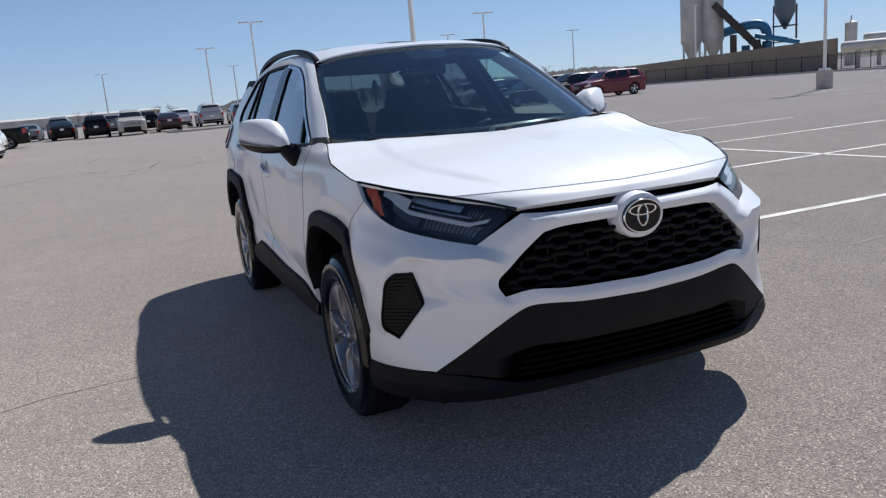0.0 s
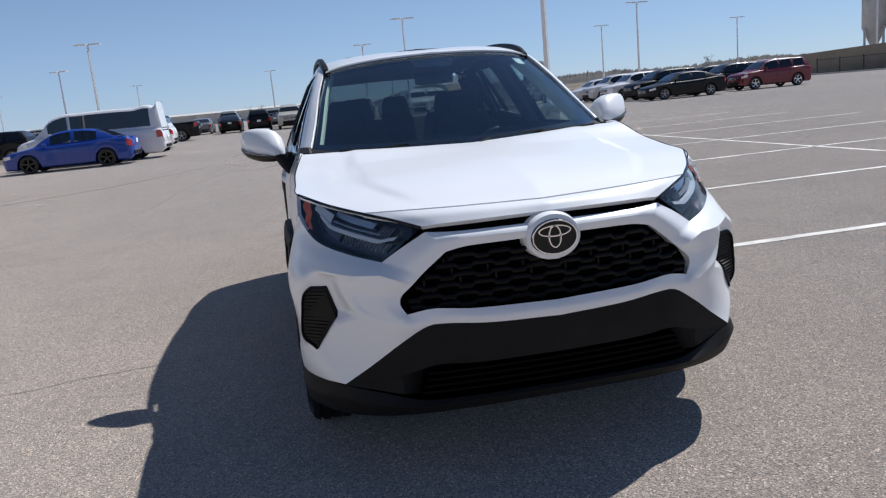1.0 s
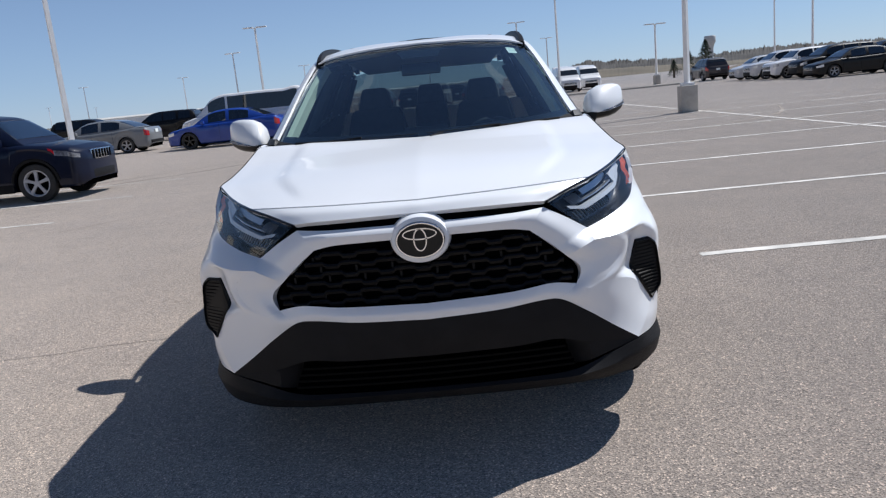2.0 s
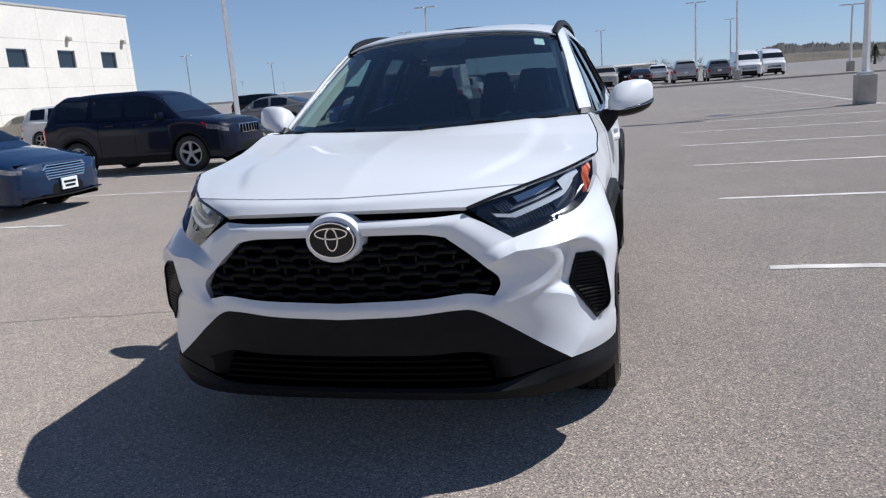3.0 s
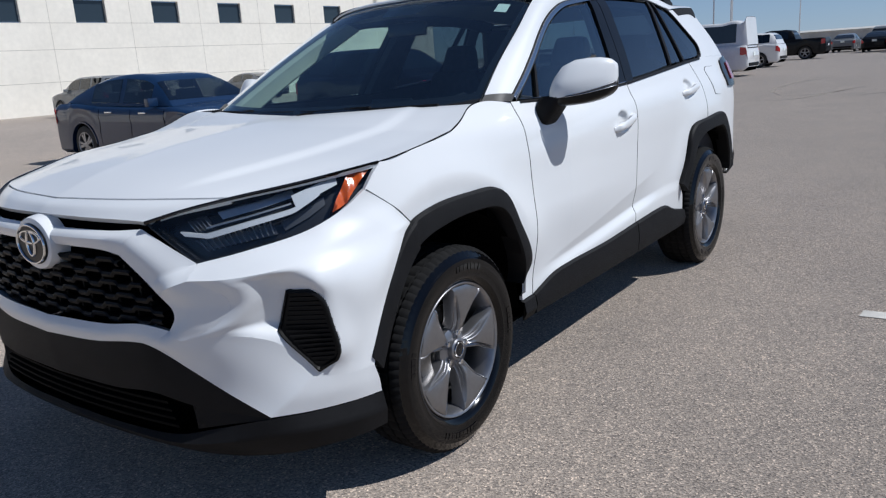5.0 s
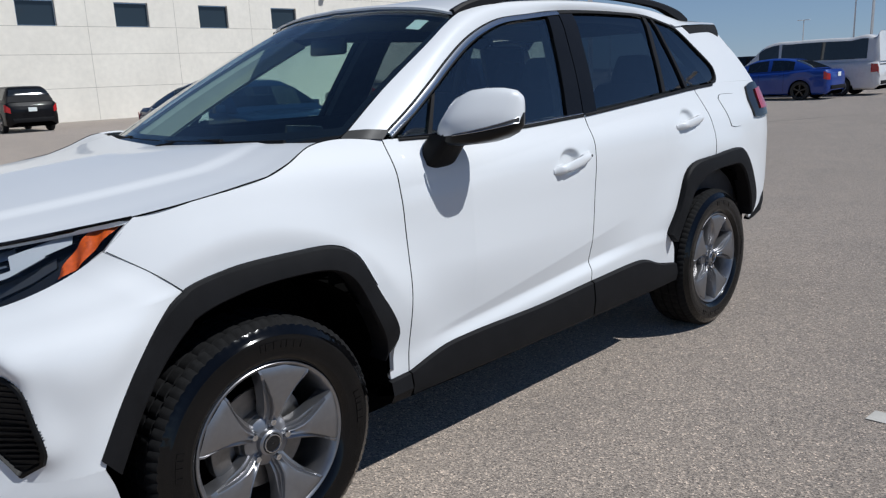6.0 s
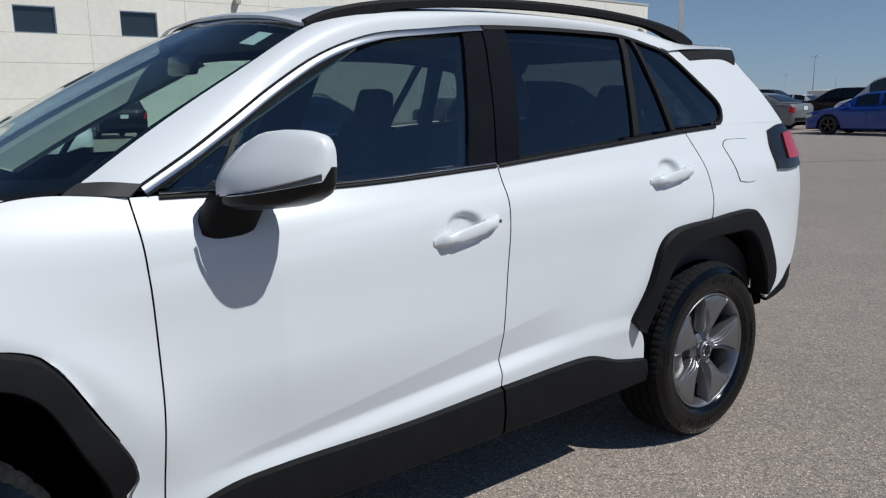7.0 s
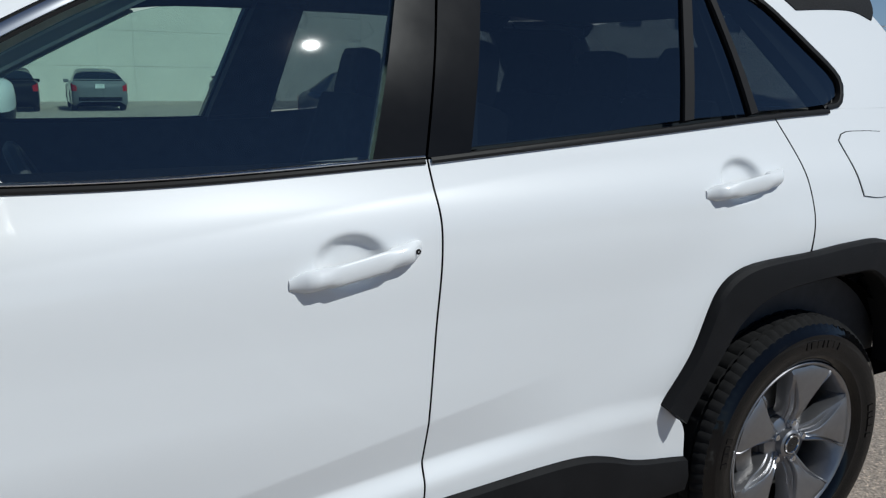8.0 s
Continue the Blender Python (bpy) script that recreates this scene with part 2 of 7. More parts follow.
class Shape:
    """Vertices and faces of one mesh in the making."""

    def __init__(self):
        self.v, self.f, self.n = [], [], 0

    def add(self, verts, faces):
        self.v.append(np.array(verts, float).reshape(-1, 3))
        self.f += [tuple(i + self.n for i in face) for face in faces]
        self.n += len(self.v[-1])
        return self

    def grid(self, p, closed=False, flip=False):
        m, n = p.shape[:2]
        faces = []
        for i in range(m - 1):
            for j in range(n if closed else n - 1):
                k = (j + 1) % n
                q = (i * n + j, i * n + k, (i + 1) * n + k, (i + 1) * n + j)
                faces.append(q[::-1] if flip else q)
        return self.add(p.reshape(-1, 3), faces)

    def sheet(self, p, depth=0.012, flip=False, sides="btlr"):
        """A patch with an edge of that depth turned inwards along its rim."""
        self.grid(p, flip=flip)
        du, dv = np.gradient(p, axis=1), np.gradient(p, axis=0)
        nrm = np.cross(du, dv)
        nrm /= np.linalg.norm(nrm, axis=2, keepdims=True) + 1e-12
        back = p - nrm * depth * (-1 if flip else 1)
        for side, a, b, turn in (("b", p[0], back[0], False), ("t", p[-1], back[-1], True), ("l", p[:, 0], back[:, 0], True), ("r", p[:, -1], back[:, -1], False)):
            if side in sides:
                self.grid(np.stack((b, a)), flip=flip != turn)
        return self

    def box(self, lo, hi, m=None):
        v = [((hi if i & 1 else lo)[0], (hi if i & 2 else lo)[1], (hi if i & 4 else lo)[2]) for i in range(8)]
        if m is not None:
            v = [tuple(m @ Vector(p)) for p in v]
        return self.add(v, ((0, 2, 3, 1), (4, 5, 7, 6), (0, 1, 5, 4), (2, 6, 7, 3), (0, 4, 6, 2), (1, 3, 7, 5)))

    def tube(self, path, radius, n=10, caps=True):
        """A round bar along a path; radius may change along it."""
        path = np.array(path, float)
        radii = np.broadcast_to(np.array(radius, float), (len(path),))
        tan = np.gradient(path, axis=0)
        tan /= np.linalg.norm(tan, axis=1, keepdims=True) + 1e-12
        up = np.array((0.0, 0, 1)) if abs(tan[0][2]) < 0.9 else np.array((1.0, 0, 0))
        rings, ang = [], np.linspace(0, 2 * np.pi, n, endpoint=False)
        for p, t, r in zip(path, tan, radii):
            a = np.cross(t, up)
            a /= np.linalg.norm(a) + 1e-12
            b = np.cross(t, a)
            rings.append(p + r * (np.cos(ang)[:, None] * a + np.sin(ang)[:, None] * b))
        k = self.n
        self.grid(np.array(rings), closed=True, flip=True)
        if caps:
            self.f += [tuple(range(k, k + n)), tuple(range(self.n - 1, self.n - 1 - n, -1))]
        return self

    def turned(self, profile, centre, axis="x", n=48):
        """A profile of (along, radius) turned round an axis through centre."""
        ang = np.linspace(0, 2 * np.pi, n, endpoint=False)
        pr = np.array(profile, float)
        c, s = pr[:, 1:2] * np.cos(ang), pr[:, 1:2] * np.sin(ang)
        a = np.broadcast_to(pr[:, :1], c.shape)
        p = np.stack({"x": (a, c, s), "y": (s, a, c), "z": (c, s, a)}[axis], 2) + np.array(centre)
        return self.grid(p, closed=True, flip=True)

    def fan(self, ring, flip=False):
        ring = [tuple(p) for p in ring]
        return self.add(ring, [tuple(range(len(ring)))[:: -1 if flip else 1]])

    def mirrored(self):
        """Adds the same across x = 0."""
        k, faces = self.n, list(self.f)
        v = np.vstack(self.v) * (-1, 1, 1)
        self.v.append(v)
        self.f += [tuple(i + k for i in face[::-1]) for face in faces]
        self.n += len(v)
        return self

    def across(self):
        """The same shape on the other side of x = 0."""
        other = Shape()
        return other.add(np.vstack(self.v) * (-1, 1, 1), [face[::-1] for face in self.f])

    def made(self, name, mat, parent=None, label="", angle=35, weld=0.0004, bevel=0.0):
        me = bpy.data.meshes.new(name)
        me.from_pydata(np.vstack(self.v).tolist(), [], self.f)
        if weld or bevel:
            bm = bmesh.new()
            bm.from_mesh(me)
            if weld:
                bmesh.ops.remove_doubles(bm, verts=bm.verts, dist=weld)
            if bevel:
                sharp = [e for e in bm.edges if len(e.link_faces) == 2 and e.calc_face_angle() > 0.6]
                bmesh.ops.bevel(bm, geom=sharp, offset=bevel, segments=2, affect="EDGES", profile=0.6)
            bm.to_mesh(me)
            bm.free()
        me.materials.append(mat)
        me.shade_smooth()
        me.set_sharp_from_angle(angle=radians(angle))
        ob = new(name, me)
        if parent:
            ob.parent = parent
        if label:
            tagged(ob, label)
        return ob


def thing(name, label, category, group="", at=(0, 0, 0), turn=0.0):
    ob = tagged(new(name), label, category, group)
    ob.empty_display_size = 0.2
    ob.matrix_basis = pose(*at, 0, 0, turn)
    return ob


def step(x, a, b):
    t = np.clip((x - a) / (b - a), 0, 1)
    return t * t * (3 - 2 * t)


# ---- ground ----
def ground_sheet():
    s = Shape()
    ring = np.array((-1500, -400, -120, -60, -30, -12, 0, 12, 30, 60, 120, 400, 1500), float)
    xx, yy = np.meshgrid(ring, ring)
    s.grid(np.stack((xx, yy, 0 * xx), -1))
    return tagged(s.made("ground", ASPHALT), "pale worn asphalt parking lot", "ground", kind="structure")


ground_sheet()


def painted_line(a, b, width=0.10):
    """A painted stall line with slightly ragged ends and edges."""
    a, b = np.array(a, float), np.array(b, float)
    d = (b - a) / np.linalg.norm(b - a)
    nn = np.array((-d[1], d[0]))
    k = max(4, int(np.linalg.norm(b - a) / 0.25))
    s = Shape()
    rows = []
    for side in (-1, 1):
        row = []
        for i in range(k + 1):
            p = a + (b - a) * i / k + nn * side * (width / 2 + random.uniform(-0.006, 0.006)) + d * (random.uniform(-0.012, 0.012) if i in (0, k) else 0)
            row.append((p[0], p[1], 0.004))
        rows.append(row)
    s.grid(np.array(rows), flip=False)
    ob = s.made("stall_line", PAINT_LINE, weld=0)
    return tagged(ob, "faded white painted parking stall line on asphalt", "road marking", "stall lines", "structure")


PITCH = 2.885
for k in range(-1, 16):
    y = 2.02 + PITCH * k
    if k >= 0:
        painted_line((1.86, y), (7.55, y))
        painted_line((7.60, y), (13.2, y))
    if k < 7:
        painted_line((21.5, y), (27.0, y))
painted_line((7.57, 2.02), (7.57, 2.02 + PITCH * 15))
for k in range(-2, 9):
    y = 4.75 + 2.87 * k
    if k < 4 or k > 6:
        painted_line((-5.85, y), (-11.4, y))


def skid(path, width=0.26):
    c = smooth_curve(path, 40)
    t = np.gradient(c, axis=0)
    t /= np.linalg.norm(t, axis=1, keepdims=True)
    nn = np.stack((-t[:, 1], t[:, 0]), -1)
    w = width / 2 * np.sin(np.linspace(0.15, math.pi - 0.15, 40))[:, None]
    rows = [np.c_[c - nn * w, np.full(40, 0.003)], np.c_[c + nn * w, np.full(40, 0.003)]]
    return tagged(Shape().grid(np.array(rows)).made("tyre_mark", RUBBER_MARK, weld=0), "dark curved tyre mark on the asphalt", "tyre mark", "tyre marks", "structure")


# ---- the white car: front axle at y = 0, nose towards -y, 2.69 m between the axles ----
SIDE_Z = (0.20, 0.32, 0.42, 0.55, 0.70, 0.85, 1.00, 1.08, 1.16, 1.30, 1.45, 1.56, 1.62)
SIDE_X = (0.855, 0.868, 0.874, 0.876, 0.875, 0.875, 0.872, 0.860, 0.826, 0.765, 0.690, 0.630, 0.580)
PLAN_Y = (-0.60, -0.30, 0.0, 0.5, 1.1, 1.6, 2.2, 2.8, 3.1, 3.4, 3.65)
PLAN_X = (-0.052, -0.025, -0.018, -0.032, -0.012, 0.0, 0.010, 0.015, 0.010, -0.018, -0.12)
BULGE_Y = (-0.10, 0.25, 0.55, 0.85, 1.15, 1.6, 2.2)
BULGE_X = (0.0, 0.014, 0.032, 0.044, 0.032, 0.013, 0.0)


def hermite(x, xs, ys):
    xs, ys = np.array(xs), np.array(ys)
    s = np.gradient(ys, xs)
    i = np.clip(np.searchsorted(xs, x) - 1, 0, len(xs) - 2)
    h = xs[i + 1] - xs[i]
    u = np.clip((x - xs[i]) / h, 0, 1)
    return (2 * u**3 - 3 * u**2 + 1) * ys[i] + (u**3 - 2 * u**2 + u) * h * s[i] + (3 * u**2 - 2 * u**3) * ys[i + 1] + (u**3 - u**2) * h * s[i + 1]


def side_x(y, z, scoops=True):
    """Half the width of the body at a place of its flank."""
    y, z = np.asarray(y, float), np.asarray(z, float)
    x = hermite(z, SIDE_Z, SIDE_X)
    k = np.where(y < 2.9, step(z, 0.35, 1.05), 1.0)
    x = x + hermite(y, PLAN_Y, PLAN_X) * k
    # the doors swell below the shoulder line, above which the skin leans in
    x = x + np.interp(y, BULGE_Y, BULGE_X) * step(z, 0.45, 0.75) * (1 - 0.55 * step(z, 1.02, 1.18))
    shoulder = 1.0 + 0.1 * (y - 0.89)
    lean = np.logaddexp(0, (z - shoulder + 0.012) / 0.009) * 0.009
    x = x - 0.11 * np.minimum(lean, 0.05) * step(y, 0.3, 0.8) * (1 - step(y, 2.0, 2.6)) * (1 - step(z, 1.10, 1.18))
    # lower door: under a crease the skin tucks in to a hollow line, both climbing to the rear, then runs out to the cladding
    upper = 0.505 + 0.160 * (np.minimum(y, 2.0) - 0.65)
    hollow = 0.492 + 0.082 * (np.minimum(y, 2.0) - 0.70)
    wide = np.maximum(upper - hollow, 0.012)
    down = (upper - z) / wide
    tuck = np.where(down < 1, np.clip(down, 0, 1), 1 - step(hollow - z, -0.004, 0.045))
    x = x - 0.15 * wide * tuck * step(y, 0.60, 0.80) * (1 - step(y, 1.62, 1.98))
    x = x + 0.010 * step(hollow - z, -0.006, 0.06) * step(y, 0.45, 0.85) * (1 - 0.5 * step(y, 2.15, 2.3))
    if scoops:
        for yc, zc in ((1.432, 1.000), (2.428, 1.092)):
            x = x - 0.023 * np.exp(-((((y - yc) / 0.060) ** 2 + ((z - zc) / 0.042) ** 2) ** 3))
    r = np.hypot(y, z - 0.36)
    x = x - 0.010 * (1 - step(r, 0.535, 0.615)) * step(z, 0.55, 0.75)
    for yc in (0.0, 2.69):
        r = np.hypot(y - yc, z - 0.36)
        x = x + (0.024 if yc == 0.0 else 0.020) * np.exp(-(((r - 0.54) / 0.12) ** 2)) * step(z, 0.42, 0.7) * step(1.12 - z, 0.0, 0.12)
    return x


def on_side(p, proud=0.0):
    """A patch of (y, z) laid on the flank."""
    return np.stack((side_x(p[..., 0], p[..., 1]) + proud, p[..., 0], p[..., 1]), -1)


def flank(bottom, top, left, right, n=30, m=26, corners=((), (), (), ()), proud=0.0):
    return on_side(coons(bottom, top, left, right, n, m, corners), proud)


car = thing("suv", "white compact suv with black lower cladding, parked on the asphalt", "car")


def pair(name, shape, mat, label="", parent=car, **kw):
    """A part on the driver's side and its twin across."""
    return shape.made(name, mat, parent, label, **kw), shape.across().made(name, mat, parent, label, **kw)


def centred(name, shape, mat, label="", parent=car, **kw):
    return shape.mirrored().made(name, mat, parent, label, **kw)


# shut lines and edges of the flank, as (y, z)
BELT = ((0.535, 1.160), (1.10, 1.150), (1.612, 1.168), (2.20, 1.208), (2.588, 1.236))
CUT_A = ((0.535, 0.405), (0.541, 0.56), (0.548, 0.73), (0.549, 0.90), (0.544, 1.04), (0.535, 1.160))
CUT_B = ((1.580, 0.483), (1.590, 0.65), (1.602, 0.83), (1.618, 1.03), (1.612, 1.168))
CUT_R = ((2.657, 0.905), (2.668, 1.00), (2.645, 1.12), (2.588, 1.236))
CLAD_TOP = ((0.440, 0.398), (0.535, 0.405), (0.69, 0.450), (0.84, 0.462), (1.23, 0.466), (1.575, 0.483), (1.97, 0.492), (2.05, 0.475), (2.13, 0.447), (2.305, 0.412))
FLARE_F_OUT = ((-0.467, 0.505), (-0.40, 0.63), (-0.311, 0.765), (-0.216, 0.848), (-0.086, 0.881), (0.11, 0.889), (0.255, 0.882), (0.32, 0.850), (0.40, 0.72), (0.476, 0.555), (0.415, 0.487))
FLARE_F_IN = ((-0.428, 0.455), (-0.350, 0.60), (-0.273, 0.705), (-0.189, 0.775), (-0.055, 0.815), (0.10, 0.826), (0.236, 0.813), (0.295, 0.775), (0.36, 0.650), (0.415, 0.520), (0.405, 0.487))
FLARE_R_OUT = ((2.200, 0.575), (2.275, 0.690), (2.345, 0.840), (2.415, 0.885), (2.657, 0.905), (2.80, 0.915), (2.935, 0.912), (2.985, 0.885), (3.065, 0.790), (3.147, 0.600), (3.105, 0.535))
FLARE_R_IN = ((2.255, 0.528), (2.315, 0.640), (2.41, 0.760), (2.50, 0.812), (2.66, 0.834), (2.80, 0.836), (2.875, 0.832), (2.93, 0.800), (2.99, 0.720), (3.050, 0.600), (3.060, 0.535))
GAP = 0.0022


def shifted(pts, dy=0.0, dz=0.0):
    return tuple((y + dy, z + dz) for y, z in pts)


# near-black inner shell, added for the shade behind the shut lines
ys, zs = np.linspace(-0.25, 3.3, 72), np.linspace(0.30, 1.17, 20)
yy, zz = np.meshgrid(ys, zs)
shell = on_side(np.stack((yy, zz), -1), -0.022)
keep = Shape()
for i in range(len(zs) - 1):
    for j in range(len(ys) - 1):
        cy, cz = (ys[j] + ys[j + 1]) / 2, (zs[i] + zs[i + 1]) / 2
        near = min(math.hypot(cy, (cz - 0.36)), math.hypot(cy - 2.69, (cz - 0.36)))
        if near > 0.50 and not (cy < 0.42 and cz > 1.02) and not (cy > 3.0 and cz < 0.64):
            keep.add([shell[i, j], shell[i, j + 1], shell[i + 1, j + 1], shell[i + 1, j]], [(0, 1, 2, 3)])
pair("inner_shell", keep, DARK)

# front wing
wing = Shape()
wing.sheet(flank(
    FLARE_F_OUT[3:10] + ((0.456, 0.505), (0.451, 0.45), (0.451, 0.400), (0.530, 0.405)),
    ((-0.292, 1.049), (-0.10, 1.070), (0.09, 1.098), (0.17, 1.125), (0.255, 1.163), (0.36, 1.176), (0.531, 1.160)),
    ((-0.205, 0.850), (-0.275, 0.910), (-0.372, 0.980), (-0.33, 1.02), (-0.292, 1.049)),
    shifted(CUT_A, -GAP), 60, 40, ((9,), (), (2,), ())), 0.014)
pair("front_wing", wing, WHITE_PAINT)

# doors
door_f = Shape()
door_f.sheet(flank(shifted(CLAD_TOP[1:6], 0, 0.0), BELT[:3], shifted(CUT_A, GAP), shifted(CUT_B, -GAP), 190, 150), 0.014)
front_doors = pair("front_door", door_f, WHITE_PAINT)
door_r = Shape()
low_r = shifted(CLAD_TOP[5:], 0, 0.0)
right_edge = ((2.305, 0.412), (2.288, 0.50), (2.200, 0.575), (2.275, 0.690), (2.345, 0.840), (2.415, 0.885), (2.655, 0.905)) + CUT_R[1:]
door_r.sheet(flank(low_r, BELT[2:], shifted(CUT_B, GAP), shifted(right_edge, -GAP), 190, 150, ((), (), (), (2, 6))), 0.014)
rear_doors = pair("rear_door", door_r, WHITE_PAINT)

# rear quarter, its pillar and the tail
quarter = Shape()
quarter.sheet(flank(
    FLARE_R_OUT[4:] + ((3.122, 0.505),),
    ((2.592, 1.236), (2.72, 1.246), (2.82, 1.250), (3.05, 1.252), (3.36, 1.250)),
    shifted(CUT_R, GAP),
    ((3.122, 0.505), (3.24, 0.562), (3.352, 0.62), (3.435, 0.72), (3.46, 0.85), (3.43, 1.05), (3.36, 1.25)), 30, 26, ((6,), (), (), ())), 0.014)
quarter.sheet(flank(
    ((2.80, 1.2505), (3.08, 1.2525), (3.36, 1.2505)),
    ((2.66, 1.545), (2.88, 1.548), (3.11, 1.535)),
    ((2.80, 1.2505), (2.868, 1.272), (2.895, 1.325), (2.80, 1.43), (2.66, 1.545)),
    ((3.36, 1.2505), (3.24, 1.40), (3.11, 1.535)), 18, 20), 0.014)
pair("rear_quarter", quarter, WHITE_PAINT)
tail = Shape()
tx = lambda y, z: (float(side_x(y, z)), y, z)
tail.grid(coons((tx(3.352, 0.62), (0.6, 3.52, 0.6), (0, 3.62, 0.6)), (tx(3.36, 1.25), (0.6, 3.48, 1.22), (0, 3.56, 1.22)),
                (tx(3.352, 0.62), tx(3.435, 0.72), tx(3.46, 0.85), tx(3.43, 1.05), tx(3.36, 1.25)), ((0, 3.62, 0.6), (0, 3.66, 0.8), (0, 3.56, 1.22)), 12, 12))
rear_glass = Shape()
rear_glass.grid(coons((tx(3.36, 1.25), (0.6, 3.48, 1.22), (0, 3.56, 1.22)), (tx(3.11, 1.535), (0.4, 3.26, 1.58), (0, 3.30, 1.59)),
                (tx(3.36, 1.25), tx(3.24, 1.40), tx(3.11, 1.535)), ((0, 3.56, 1.22), (0, 3.44, 1.42), (0, 3.30, 1.59)), 12, 10))
centred("tailgate", tail, WHITE_PAINT)
centred("rear_screen", rear_glass, PRIVACY)
bumper_r = Shape()
bumper_r.sheet(coons((tx(3.122, 0.492), tx(3.20, 0.505), tx(3.30, 0.54), (0.6, 3.47, 0.49), (0, 3.58, 0.49)), (tx(3.122, 0.505), tx(3.24, 0.562), tx(3.352, 0.62), (0.62, 3.54, 0.62), (0, 3.64, 0.62)),
                     (tx(3.122, 0.492), tx(3.122, 0.505)), ((0, 3.58, 0.49), (0, 3.66, 0.54), (0, 3.64, 0.62)), 24, 8) + np.array((0.004, 0, 0)), 0.03, sides="btl")
centred("rear_bumper", bumper_r, BLACK_PLASTIC)
spoiler = Shape()
spoiler.sheet(flank(((2.795, 1.508), (2.94, 1.517), (3.05, 1.516), (3.12, 1.495)), ((2.745, 1.548), (2.95, 1.558), (3.155, 1.561)), ((2.795, 1.508), (2.745, 1.548)), ((3.12, 1.495), (3.145, 1.525), (3.155, 1.561)), 14, 6, proud=0.003), 0.03)
pair("spoiler_end", spoiler, BLACK_PLASTIC, "black plastic spoiler end")
lamp_r = Shape()
lamp_r.sheet(flank(((3.18, 1.06), (3.27, 1.055), (3.40, 1.06)), ((3.185, 1.222), (3.26, 1.24), (3.35, 1.245)), ((3.18, 1.06), (3.165, 1.15), (3.185, 1.222)), ((3.40, 1.06), (3.405, 1.15), (3.35, 1.245)), 10, 10, proud=0.012), 0.02)
pair("tail_lamp", lamp_r, GLOSS_BLACK, "black and red tail lamp")
lens_r = Shape()
lens_r.sheet(flank(((3.27, 1.10), (3.40, 1.10)), ((3.285, 1.205), (3.375, 1.215)), ((3.27, 1.10), (3.285, 1.205)), ((3.40, 1.10), (3.375, 1.215)), 8, 8, proud=0.02), 0.01)
pair("tail_lens", lens_r, RED_LENS, "red lens")
fuel = Shape()
fuel.sheet(flank(((2.872, 1.030), (2.94, 1.022), (3.005, 1.030), (3.02, 1.05)), ((2.812, 1.172), (2.83, 1.188), (2.92, 1.193), (2.995, 1.190)), ((2.872, 1.030), (2.845, 1.10), (2.812, 1.172)), ((3.02, 1.05), (3.012, 1.12), (2.995, 1.190)), 10, 10, proud=0.0035), 0.012)
gap_f = Shape()
gap_f.sheet(flank(((2.8705, 1.0285), (2.94, 1.0205), (3.006, 1.0285), (3.0215, 1.049)), ((2.8105, 1.1725), (2.829, 1.1895), (2.92, 1.1945), (2.9965, 1.1915)), ((2.8705, 1.0285), (2.8435, 1.10), (2.8105, 1.1725)), ((3.0215, 1.049), (3.0135, 1.12), (2.9965, 1.1915)), 10, 10, proud=0.0015), 0.01)
gap_f.made("fuel_flap_gap", DARK, car)
fuel.made("fuel_flap", WHITE_PAINT, car, "white fuel filler flap")

# cladding below the doors
for name, pts, a, b in (("sill_cladding", CLAD_TOP[1:6], 0.538, 1.578), ("rear_sill_cladding", CLAD_TOP[5:], 1.584, 2.305)):
    s = Shape()
    top = [(y, z) for y, z in pts]
    top[0] = (a, top[0][1])
    rows = []
    edge = smooth_curve(top, 40)
    for k, proud in ((0, -0.004), (0.06, 0.014), (0.5, 0.024), (0.92, 0.018), (1.0, 0.004)):
        z = edge[:, 1] * (1 - k) + 0.318 * k
        rows.append(np.stack((side_x(edge[:, 0], edge[:, 1]) + proud - 0.006 * k, edge[:, 0], z), -1))
    rows.append(rows[-1] - np.array((0.20, 0, 0.06)))
    s.grid(np.array(rows), flip=True)
    pair(name, s, BLACK_PLASTIC)
s = Shape()
edge = smooth_curve(((0.448, 0.398), (0.49, 0.401), (0.532, 0.405)), 14)
rows = [np.stack((side_x(edge[:, 0], edge[:, 1]) + p, edge[:, 0], edge[:, 1] * (1 - k) + 0.318 * k), -1) for k, p in ((0, -0.004), (0.06, 0.014), (0.6, 0.022), (1, 0.004))]
s.grid(np.array(rows), flip=True)
pair("wing_cladding", s, BLACK_PLASTIC)

